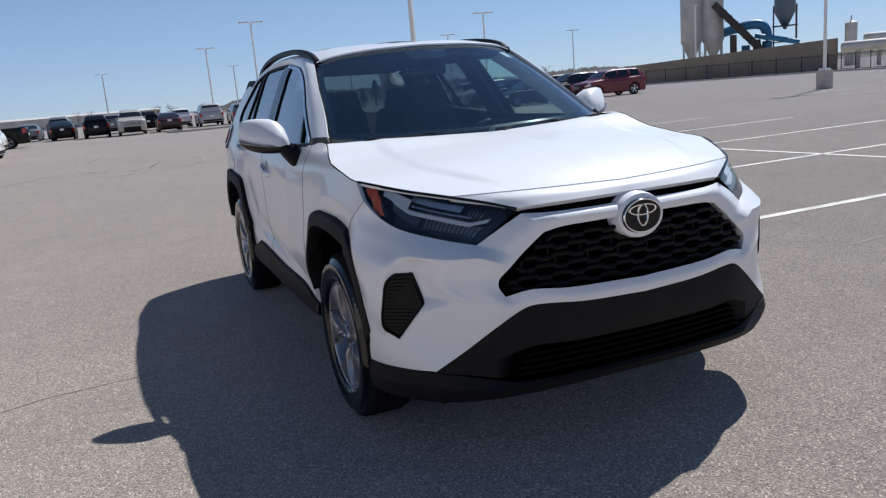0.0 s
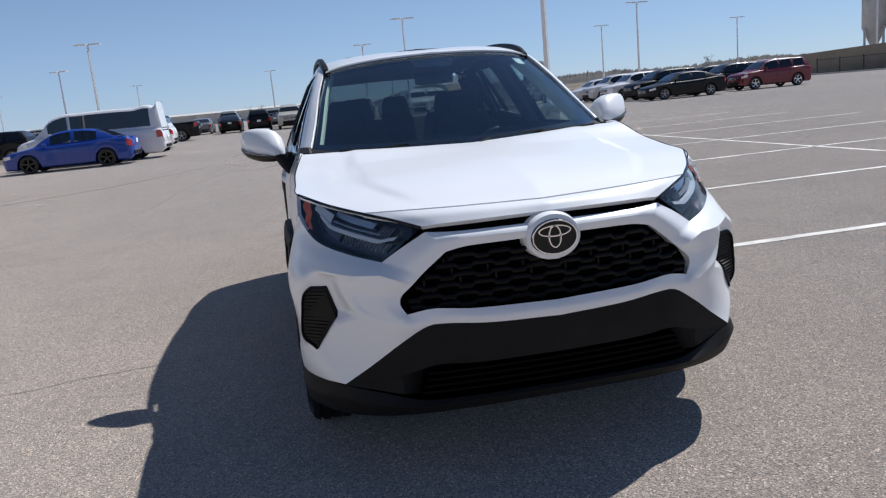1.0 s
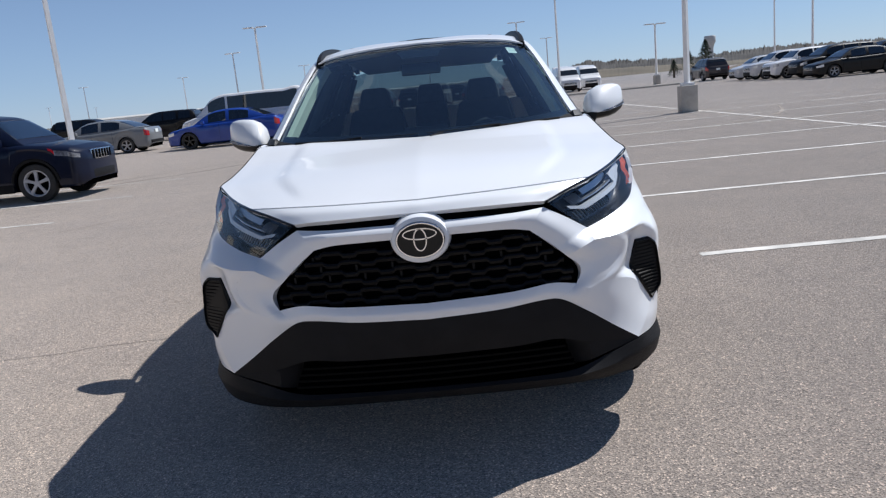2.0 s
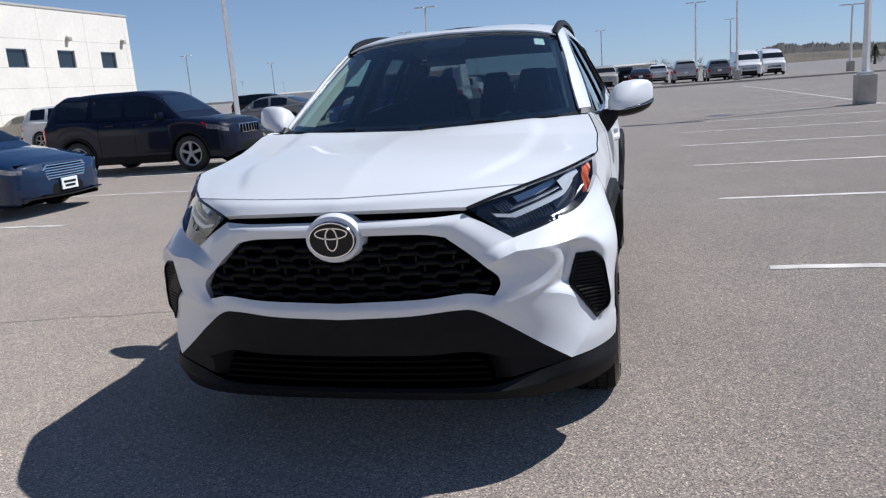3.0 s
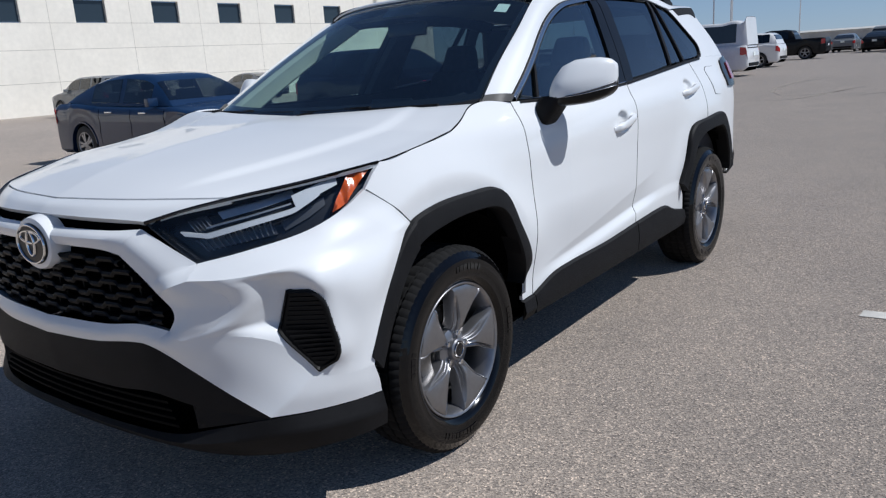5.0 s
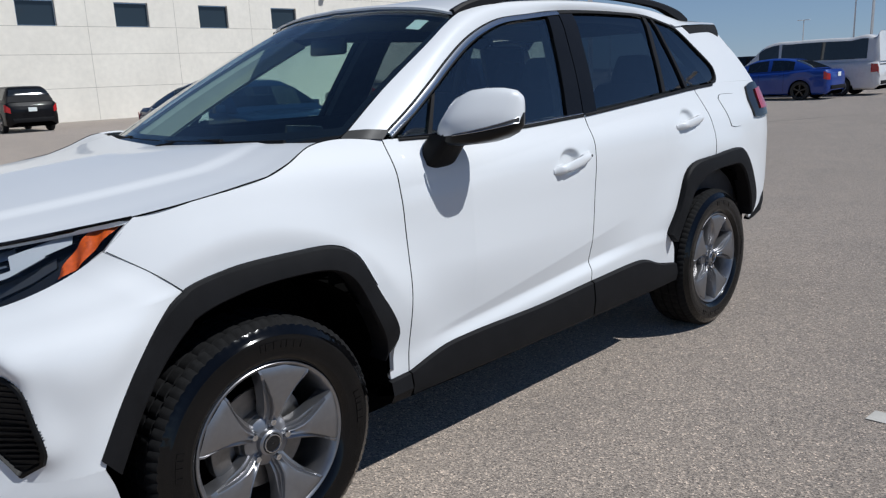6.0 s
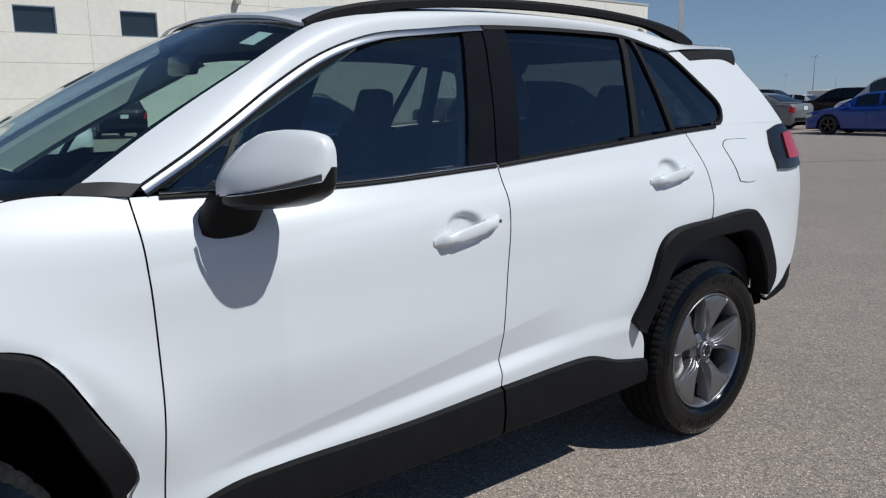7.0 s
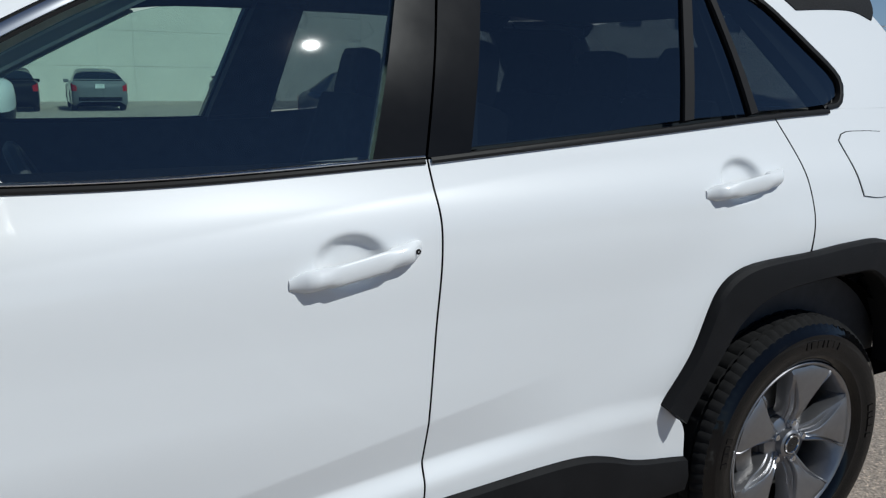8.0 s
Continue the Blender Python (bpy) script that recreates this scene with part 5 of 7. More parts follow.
    ring.turned(((-0.013, 0.0275), (-0.0095, 0.0262), (-0.0095, 0.0238), (-0.013, 0.0225)), (0, 0, 0), n=32)
    ring.made("cap_ring", CHROME, cap_ob)
    for k in range(5):
        a0 = radians(turn + 72 * k)
        s = Shape()
        rows = []
        for rr, half, lift in ((0.034, 0.021, -0.030), (0.050, 0.024, -0.026), (0.066, 0.027, -0.021), (0.084, 0.030, -0.014), (0.105, 0.035, -0.008), (0.130, 0.043, -0.005), (0.165, 0.056, -0.002), (0.198, 0.072, -0.001), (0.216, 0.082, -0.001), (0.227, 0.088, -0.006)):
            row = []
            # the face narrows to a ridge at the root, where the flanks step down on both sides round the nut
            face = 0.30 + 0.56 * step(rr, 0.07, 0.20)
            drop = 0.020 * (1 - step(rr, 0.15, 0.222))
            pit = 0.014 * (1 - step(rr, 0.066, 0.090))
            for t, d in ((-1.0, -0.058), (-1.0, -drop - 0.012), (-0.94, -drop), (-(face + 1) / 2 - 0.06, -drop * 0.95), (-(face + 1) / 2, -drop * 0.45), (-face - 0.05, -drop * 0.55 - 0.002), (-face, -0.002), (-face + 0.08, 0.0), (0.0, -0.002 - pit), (face - 0.08, 0.0), (face, -0.002), (face + 0.05, -drop * 0.55 - 0.002), ((face + 1) / 2, -drop * 0.45), ((face + 1) / 2 + 0.06, -drop * 0.95), (0.94, -drop), (1.0, -drop - 0.012), (1.0, -0.058)):
                th = a0 + t * half / rr
                row.append((lift + d, rr * math.cos(th), rr * math.sin(th)))
            rows.append(row)
        s.grid(np.array(rows), flip=False)
        s.made("spoke", ALLOY, root, angle=38)
        th = a0
        nut = Shape()
        nut.turned(((-0.060, 0.0115), (-0.024, 0.0115), (-0.020, 0.009), (-0.0195, 0.001)), (0, 0.0572 * math.cos(th), 0.0572 * math.sin(th)), n=6)
        nut.made("lug_nut", CHROME, root)
    disc = Shape()
    disc.turned(((-0.085, 0.152), (-0.080, 0.150), (-0.080, 0.085), (-0.062, 0.080), (-0.062, 0.01)), (0, 0, 0), n=48)
    disc.made("brake_disc", STEEL, root)
    cal = Shape()
    arc = np.linspace(radians(150), radians(215), 10)
    cal.grid(np.array([[(x, rr * math.cos(t), rr * math.sin(t)) for t in arc] for x, rr in ((-0.10, 0.165), (-0.058, 0.165), (-0.050, 0.15), (-0.050, 0.115), (-0.10, 0.105))]), flip=True)
    cal.made("brake_caliper", STEEL, root)
    well = Shape()
    well.turned(((-0.19, 0.208), (-0.19, 0.001)), (0, 0, 0), n=40)
    well.made("backing_plate", DARK, root)
    root.matrix_basis = pose(x_out, yc, 0.3585) if x_out > 0 else pose(x_out, yc, 0.3585, 0, 0, 180)
    return root


wheel(0.893, 0.0, 75)
wheel(0.904, 2.697, 80)
wheel(-0.893, 0.0, 40)
wheel(-0.904, 2.697, 15)


# ---- door mirrors ----
def door_mirror(sgn):
    stations = (0.872, 0.885, 0.91, 0.95, 1.00, 1.040, 1.072, 1.090, 1.096)
    yf = (0.732, 0.706, 0.695, 0.706, 0.738, 0.775, 0.812, 0.842, 0.862)
    yr = (0.840, 0.872, 0.890, 0.903, 0.911, 0.912, 0.910, 0.902, 0.885)
    zt = (1.208, 1.250, 1.280, 1.298, 1.303, 1.302, 1.295, 1.280, 1.258)
    zs = (1.166, 1.166, 1.168, 1.173, 1.180, 1.188, 1.196, 1.202, 1.204)
    zb = (1.150, 1.141, 1.136, 1.135, 1.140, 1.151, 1.167, 1.185, 1.195)
    CAP = ((0, 0), (0.0, 0.18), (0.02, 0.33), (0.10, 0.52), (0.22, 0.73), (0.35, 0.91), (0.48, 1.0), (0.68, 0.99), (0.82, 0.94), (0.93, 0.82), (0.99, 0.55), (1.0, 0.0))
    up, low, signal = Shape(), Shape(), Shape()
    ru, rl_ = [], []
    for x, a, b, t, m, o in zip(stations, yf, yr, zt, zs, zb):
        th = np.linspace(0, math.pi, 22)
        cs = np.sign(np.cos(th)) * np.abs(np.cos(th)) ** 0.45
        sn = np.abs(np.sin(th)) ** 0.55
        cap_c = smooth_curve(CAP, 22)
        split = m - 0.010 + 0.030 * cap_c[:, 0]
        ru.append(np.stack((np.full(22, x), a + (b - a) * cap_c[:, 0], split + (t - split) * cap_c[:, 1]), -1))
        s_low = 0.5 - 0.49 * cs
        split = m - 0.010 + 0.030 * s_low - 0.001
        rl_.append(np.stack((np.full(22, x), a + (b - a) * s_low, split - (split - o + 0.010) * sn), -1))
    up.grid(np.array(ru), flip=True)
    up.fan(ru[-1], True)
    up.fan(ru[0])
    low.grid(np.array(rl_))
    low.fan(rl_[-1])
    low.fan(rl_[0], True)
    stalk = Shape()
    rings = []
    for z, x0, x1, y0, y1 in ((1.052, 0.805, 0.868, 0.690, 0.790), (1.066, 0.800, 0.880, 0.672, 0.806), (1.10, 0.800, 0.905, 0.672, 0.815), (1.165, 0.84, 0.945, 0.695, 0.830)):
        th = np.linspace(0, 2 * math.pi, 20, endpoint=False)
        c, s_ = np.sign(np.cos(th)) * np.abs(np.cos(th)) ** 0.6, np.sign(np.sin(th)) * np.abs(np.sin(th)) ** 0.6
        rings.append(np.stack(((x0 + x1) / 2 + (x1 - x0) / 2 * c, (y0 + y1) / 2 + (y1 - y0) / 2 * s_, np.full(20, z)), -1))
    stalk.grid(np.array(rings), closed=True)
    stalk.fan(rings[0], True)
    # turn signal along the split, from the front round the tip
    line, tall = [], []
    for i in range(3, 9):
        k = ru[i][0]
        line.append((k[0] + 0.001, k[1], k[2] - 0.001))
        tall.append((k[0] + 0.001, k[1] + 0.001, k[2] + 0.003 + 0.0026 * (i - 3)))
    line, tall = smooth_curve(line, 30), smooth_curve(tall, 30)
    push = np.array((0.004, -0.006, 0))
    mid_l2 = line * 0.4 + tall * 0.6
    signal.grid(np.array((line + push * 0.2, line + push * 0.9, mid_l2 + push * 0.7, tall + push, tall + push * 0.2)))
    edging = Shape()
    edging.tube(line + push * 0.95, 0.0014, 6)
    edging.tube(tall[4:] + push * 0.95, 0.0012, 6)
    glass_m = Shape()
    glass_m.fan([(0.90, 0.878, 1.165), (1.06, 0.906, 1.180), (1.07, 0.906, 1.23), (1.02, 0.906, 1.255), (0.94, 0.895, 1.25), (0.90, 0.878, 1.21)])
    root = new("door_mirror")
    root.parent = car
    for nm, sh, mt, lb in (("mirror_cap", up, WHITE_PAINT, ""), ("mirror_base", low, BADGE_BLACK, "gloss black lower housing"), ("mirror_stalk", stalk, BLACK_PLASTIC, ""), ("mirror_signal", signal, LAMP_DARK, "smoked turn signal strip"), ("signal_edge", edging, SATIN_CHROME, "bright edge of the turn signal"), ("mirror_glass", glass_m, CHROME, "")):
        (sh if sgn > 0 else sh.across()).made(nm, mt, root, lb, angle=50)


door_mirror(1)
door_mirror(-1)


# ---- door handles ----
def handle(y0, z0, y1, z1, door_ob, sgn, lock):
    s = Shape()
    rows = []
    for k in np.linspace(0, 1, 21):
        y, z = y0 + (y1 - y0) * k, z0 + (z1 - z0) * k
        out = 0.006 + 0.026 * step(k, 0.0, 0.18) * step(1 - k, 0.0, 0.14)
        half = 0.010 + 0.0085 * step(k, 0.0, 0.10) * step(1 - k, 0.0, 0.06) + 0.002 * k
        x = float(side_x(y, z, False)) - 0.002
        th = np.linspace(0, 2 * math.pi, 14, endpoint=False)
        thick = 0.012 if 0.25 < k < 0.72 else out + 0.004
        rows.append(np.stack((x + out - thick / 2 + thick / 2 * np.cos(th), np.full(14, y), z + half * np.sin(th)), -1))
    s.grid(np.array(rows), closed=True)
    s.fan(rows[0], True)
    s.fan(rows[-1])
    h = (s if sgn > 0 else s.across()).made("door_handle", WHITE_PAINT, door_ob, "white pull handle", angle=60)
    if lock:
        c = rows[-2].mean(0)
        key = Shape()
        key.turned(((0.020, 0.0055), (0.0215, 0.005), (0.0215, 0.001)), (c[0] - 0.001, c[1] - 0.004, c[2]), n=14)
        key.made("key_lock", GLOSS_BLACK, h, "dark key lock")


for i, sgn in ((0, 1), (1, -1)):
    handle(1.316, 0.970, 1.572, 1.012, front_doors[i], sgn, i == 0)
    handle(2.306, 1.064, 2.568, 1.098, rear_doors[i], sgn, False)

# ---- inside the car ----
def cushion(lo, hi, m, taper=1.0):
    """A padded block; taper narrows its top."""
    (x0, y0, z0), (x1, y1, z1) = lo, hi
    k = np.linspace(0, 1, 7)
    s = Shape()
    for y, flip in ((y0, False), (y1, True)):
        w = 1 - (1 - taper) * k**1.5
        s.grid(np.array([[tuple(m @ Vector((x0 * a + (x1 * a - x0 * a) * u, y, z0 + (z1 - z0) * h))) for u in k] for a, h in zip(w, k)]), flip=flip)
    for x, flip in ((x0, True), (x1, False)):
        s.grid(np.array([[tuple(m @ Vector((x * (1 - (1 - taper) * h**1.5), y0 + (y1 - y0) * u, z0 + (z1 - z0) * h))) for u in (0, 1)] for h in k]), flip=flip)
    for z, a, flip in ((z0, 1.0, True), (z1, taper, False)):
        s.grid(np.array([[tuple(m @ Vector(((x0 + (x1 - x0) * u) * a, y, z))) for u in k] for y in (y0, y1)]), flip=flip)
    return s


def seat(x, y, wide=0.50):
    root = new("seat")
    root.parent = car
    cushion((-wide / 2, -0.25, -0.08), (wide / 2, 0.25, 0.08), pose(x, y, 0.66, 8, 0, 0)).made("seat_cushion", CLOTH, root, bevel=0.04)
    cushion((-wide / 2, -0.06, 0), (wide / 2, 0.07, 0.58), pose(x, y + 0.27, 0.70, -16, 0, 0), 0.66 if wide > 0.4 else 0.9).made("seat_back", CLOTH, root, bevel=0.03)
    cushion((-0.115, -0.045, 0), (0.115, 0.045, 0.17), pose(x, y + 0.435, 1.245, -12, 0, 0), 0.74).made("headrest", CLOTH, root, bevel=0.03)
    st = Shape()
    for dx in (-0.06, 0.06):
        st.tube([(x + dx, y + 0.42, 1.24), (x + dx, y + 0.44, 1.34)], 0.006, 6)
    st.made("headrest_posts", STEEL, root)


seat(0.37, 1.50)
seat(-0.37, 1.50)
for x in (-0.42, 0.42):
    seat(x, 2.22, 0.56)
seat(0.0, 2.24, 0.28)
dash = Shape()
dash.grid(coons(((-0.74, 0.62, 1.02), (-0.40, 0.84, 1.05), (0, 0.86, 1.05), (0.40, 0.84, 1.07), (0.74, 0.62, 1.02)), ((-0.70, 0.42, 1.125), (0, 0.19, 1.105), (0.70, 0.42, 1.125)), ((-0.74, 0.62, 1.02), (-0.70, 0.42, 1.125)), ((0.74, 0.62, 1.02), (0.70, 0.42, 1.125)), 30, 10))
dash.grid(coons(((-0.74, 0.70, 0.55), (0, 0.85, 0.55), (0.74, 0.70, 0.55)), ((-0.74, 0.62, 1.02), (-0.40, 0.84, 1.05), (0, 0.86, 1.05), (0.40, 0.84, 1.07), (0.74, 0.62, 1.02)), ((-0.74, 0.70, 0.55), (-0.74, 0.62, 1.02)), ((0.74, 0.70, 0.55), (0.74, 0.62, 1.02)), 30, 6))
dash.made("dashboard", DASH, car)
screen_s = Shape()
screen_s.box((-0.12, -0.012, -0.075), (0.12, 0.012, 0.075), pose(0, 0.80, 1.10, -12, 0, 0)).made("dash_screen", GLOSS_BLACK, car, bevel=0.008)
wheel_s = Shape()
m = pose(0.37, 0.99, 1.005, -65, 0, 0)
circle = [tuple(m @ Vector((0.185 * math.cos(t), 0.185 * math.sin(t), 0))) for t in np.linspace(0, 2 * math.pi, 41)]
wheel_s.tube(circle, 0.015, 8, caps=False)
for t in (0.0, math.pi, -math.pi / 2):
    wheel_s.tube([tuple(m @ Vector((0.04 * math.cos(t), 0.04 * math.sin(t), -0.02))), tuple(m @ Vector((0.18 * math.cos(t), 0.18 * math.sin(t), 0)))], 0.016, 6)
wheel_s.turned(((0.0, 0.07), (0.02, 0.065), (0.03, 0.001)), (0, 0, 0), "z", 20)
wheel_s.v[-1] = np.array([tuple(m @ Vector(tuple(q))) for q in wheel_s.v[-1]])
wheel_s.made("steering_wheel", DASH, car)
rv = Shape()
rv.box((-0.11, -0.016, -0.032), (0.11, 0.016, 0.032), pose(0, 0.97, 1.485, -8, 0, 0)).made("rear_view_mirror", GLOSS_BLACK, car, bevel=0.012)
lining = Shape()
lining.grid(coons(((0, 1.03, 1.595), (0.56, 1.14, 1.545)), ((0, 3.2, 1.55), (0.50, 2.95, 1.535)), ((0, 1.03, 1.595), (0, 1.9, 1.632), (0, 3.2, 1.55)), ((0.56, 1.14, 1.545), (0.545, 1.9, 1.600), (0.50, 2.95, 1.535)), 10, 14), flip=True)
centred("headliner", lining, TRIM_GREY)
tub = Shape()
tub.box((-0.80, 0.55, 0.44), (0.80, 3.25, 0.50))
tub.made("cabin_floor", DARK, car)
boot = Shape()
boot.box((-0.70, 2.66, 0.5), (0.70, 3.3, 0.98))
boot.made("luggage_cover", DARK, car, bevel=0.02)
for sgn in (1, -1):
    s = Shape()
    s.grid(flank(((0.58, 0.55), (3.1, 0.55)), ((0.60, 1.168), (1.2, 1.158), (2.6, 1.235), (3.1, 1.25)), ((0.58, 0.55), (0.60, 1.168)), ((3.1, 0.55), (3.1, 1.25)), 20, 8, proud=-0.07), flip=True)
    (s if sgn > 0 else s.across()).made("door_lining", DASH, car)
    s = Shape()
    for a0, a1, b0, b1 in ((1.515, 1.745, 1.665, 1.835), (2.50, 2.56, 2.46, 2.52)):
        s.sheet(flank(((a0, 1.17), (a1, 1.18)), ((b0, 1.58), (b1, 1.585)), ((a0, 1.17), (b0, 1.58)), ((a1, 1.18), (b1, 1.585)), 4, 6, proud=-0.035), 0.04)
    s.sheet(flank(((2.84, 1.25), (3.2, 1.25)), ((2.62, 1.52), (3.02, 1.52)), ((2.84, 1.25), (2.62, 1.52)), ((3.2, 1.25), (3.02, 1.52)), 4, 6, proud=-0.035), 0.04)
    (s if sgn > 0 else s.across()).made("pillar_lining", DASH, car)
    s = Shape()
    s.sheet(flank(((1.14, 1.500), (1.30, 1.538), (1.75, 1.552), (2.30, 1.545), (2.66, 1.500)), ((1.10, 1.56), (1.40, 1.598), (1.80, 1.605), (2.30, 1.600), (2.70, 1.565)), ((1.14, 1.500), (1.10, 1.56)), ((2.66, 1.500), (2.70, 1.565)), 24, 4, proud=-0.045), 0.02)
    (s if sgn > 0 else s.across()).made("window_header", DASH, car)
# trim on the inner face of the windscreen pillars, paled to look sunlit
for sgn in (1, -1):
    s = Shape()
    edge = smooth_curve(WS_EDGE, 24) + np.array((-0.004, 0.012, -0.010))
    rows = [edge + np.array((-0.012, 0.0, -0.004)) * 0, edge + np.array((-0.030, 0.020, -0.010)), edge + np.array((-0.036, 0.105, -0.040)), edge + np.array((0.004, 0.130, -0.046))]
    s.sheet(np.array(rows), 0.006, flip=True)
    (s if sgn > 0 else s.across()).made("pillar_trim", SUNLIT_TRIM, car, "inner pillar trim with sunlight put into its pale colour")
# paper stickers inside the windscreen
for x0, z0, w, hgt in ((0.475, 1.478, 0.055, 0.055),):
    s = Shape()
    i = lambda uu, vv: ws_p[int(vv * 23), int(uu * 23)]
    a, b = i(0.79, 0.835), i(0.875, 0.835)
    c, d = i(0.875, 0.925), i(0.79, 0.925)
    s.fan([q + np.array((0, 0.004, -0.006)) for q in (a, b, c, d)])
    s.made("windscreen_sticker", PAPER, screen_ob, "pale paper sticker")


# ---- other vehicles ----
def car_paint(name, base):
    return vary(material(name, base, 0.45, 0.0, coat=0.9, spec=0.2), base, 1.5, 0.05)


CAR_GLASS = glass("dark_car_glass", (0.13, 0.15, 0.155), floor=0.14)
FRONT_GLASS = glass("car_windscreen_glass", (0.45, 0.52, 0.52), floor=0.20, fall=3.2)
SCREEN_GLASS = vary(material("dark_screen_glass", (0.014, 0.017, 0.02), 0.06, spec=0.6, coat=0.5), (0.014, 0.017, 0.02), 3, 0.2)
TINTED_GLASS = glass("tinted_car_glass", (0.03, 0.035, 0.04), floor=0.09)
DARK_LAMP = vary(material("dark_car_lamp", (0.2, 0.21, 0.23), 0.15, 0.4, coat=1.0), (0.27, 0.28, 0.31), 9, 0.8)
CAR_LAMP = material("car_lamp", (0.6, 0.62, 0.65), 0.12, 0.3, coat=1.0)
DULL_TYRE = vary(material("dull_tyre", (0.02, 0.02, 0.02), 0.7), (0.022, 0.022, 0.022), 8, 0.3)
NAVY = car_paint("navy_paint", (0.005, 0.022, 0.066))
MIDNIGHT = vary(material("midnight_paint", (0.003, 0.004, 0.012), 0.45, 0.0, coat=0.45, spec=0.1), (0.004, 0.007, 0.022), 1.5, 0.05)
RACE_BLUE = car_paint("bright_blue_paint", (0.010, 0.045, 0.27))
SILVER = car_paint("silver_paint", (0.50, 0.50, 0.51))
PLAIN_WHITE = car_paint("plain_white_paint", (0.74, 0.74, 0.74))
MID_GREY = car_paint("mid_grey_paint", (0.17, 0.18, 0.19))
BLACK_CAR = vary(material("black_car_paint", (0.004, 0.004, 0.005), 0.45, 0.0, coat=0.35, spec=0.12), (0.004, 0.004, 0.005), 1.5, 0.05)
RED_CAR = car_paint("red_car_paint", (0.13, 0.006, 0.018))
DARK_BROWN = car_paint("dark_brown_paint", (0.035, 0.028, 0.03))
DARK_RED = car_paint("maroon_paint", (0.028, 0.006, 0.009))
TAN_CAR = car_paint("tan_paint", (0.45, 0.42, 0.34))
GOLD_CAR = car_paint("champagne_paint", (0.42, 0.40, 0.36))

# length, width, height, wheelbase, front overhang, tyre radius, ground clearance; then the line of bonnet and belt and the line of the roof
# as shares of the length and metres of height
BODIES = {
    "sedan": ((4.80, 1.84, 1.46, 2.80, 0.95, 0.33, 0.19),
              ((0, 0.60), (0.015, 0.70), (0.06, 0.76), (0.16, 0.86), (0.27, 0.94), (0.45, 0.95), (0.70, 0.99), (0.85, 1.05), (0.96, 1.03), (0.99, 0.93), (1, 0.82)),
              ((0.255, 0.93), (0.33, 1.18), (0.41, 1.38), (0.50, 1.45), (0.60, 1.46), (0.70, 1.41), (0.79, 1.27), (0.885, 1.06))),
    "suv": ((4.70, 1.90, 1.72, 2.78, 0.92, 0.37, 0.24),
            ((0, 0.78), (0.015, 0.90), (0.05, 0.98), (0.15, 1.06), (0.25, 1.11), (0.45, 1.12), (0.70, 1.15), (0.90, 1.18), (0.975, 1.12), (0.99, 1.0), (1, 0.86)),
            ((0.235, 1.10), (0.30, 1.34), (0.375, 1.60), (0.45, 1.69), (0.60, 1.72), (0.80, 1.70), (0.90, 1.64), (0.94, 1.46), (0.965, 1.14))),
    "big_suv": ((5.30, 2.04, 1.90, 3.05, 1.0, 0.40, 0.27),
                ((0, 0.90), (0.015, 1.08), (0.05, 1.16), (0.15, 1.20), (0.24, 1.22), (0.45, 1.24), (0.75, 1.26), (0.92, 1.27), (0.98, 1.20), (0.992, 1.05), (1, 0.9)),
                ((0.23, 1.21), (0.28, 1.45), (0.34, 1.75), (0.40, 1.86), (0.60, 1.90), (0.85, 1.88), (0.94, 1.80), (0.965, 1.55), (0.98, 1.22))),
    "hatch": ((4.30, 1.76, 1.52, 2.60, 0.88, 0.31, 0.18),
              ((0, 0.62), (0.015, 0.74), (0.06, 0.82), (0.16, 0.92), (0.24, 0.98), (0.45, 0.99), (0.70, 1.02), (0.90, 1.06), (0.975, 1.0), (0.99, 0.9), (1, 0.75)),
              ((0.22, 0.97), (0.31, 1.26), (0.40, 1.46), (0.50, 1.52), (0.65, 1.52), (0.80, 1.46), (0.90, 1.32), (0.96, 1.02))),
    "van": ((5.60, 2.05, 2.10, 3.30, 1.02, 0.36, 0.23),
            ((0, 0.80), (0.012, 0.98), (0.04, 1.08), (0.10, 1.18), (0.16, 1.24), (0.45, 1.24), (0.75, 1.24), (0.93, 1.24), (0.985, 1.20), (0.994, 1.0), (1, 0.8)),
            ((0.13, 1.22), (0.19, 1.55), (0.25, 1.90), (0.31, 2.05), (0.45, 2.10), (0.80, 2.10), (0.95, 2.06), (0.985, 1.85), (0.992, 1.22))),
    "tall_van": ((5.90, 2.05, 2.22, 3.60, 0.98, 0.36, 0.23),
                 ((0, 0.85), (0.012, 1.05), (0.04, 1.16), (0.09, 1.26), (0.15, 1.32), (0.45, 1.32), (0.75, 1.32), (0.93, 1.32), (0.985, 1.28), (0.994, 1.0), (1, 0.8)),
                 ((0.11, 1.30), (0.16, 1.58), (0.21, 1.88), (0.26, 2.09), (0.32, 2.19), (0.80, 2.22), (0.96, 2.18), (0.988, 1.9), (0.993, 1.30))),
    "pickup": ((5.80, 2.05, 1.92, 3.60, 1.0, 0.41, 0.30),
               ((0, 0.92), (0.012, 1.12), (0.05, 1.20), (0.15, 1.24), (0.24, 1.27), (0.45, 1.28), (0.70, 1.30), (0.93, 1.32), (0.99, 1.31), (0.995, 1.2), (1, 0.9)),
               ((0.23, 1.26), (0.28, 1.50), (0.33, 1.80), (0.38, 1.90), (0.50, 1.92), (0.60, 1.90), (0.655, 1.75), (0.69, 1.31))),
}


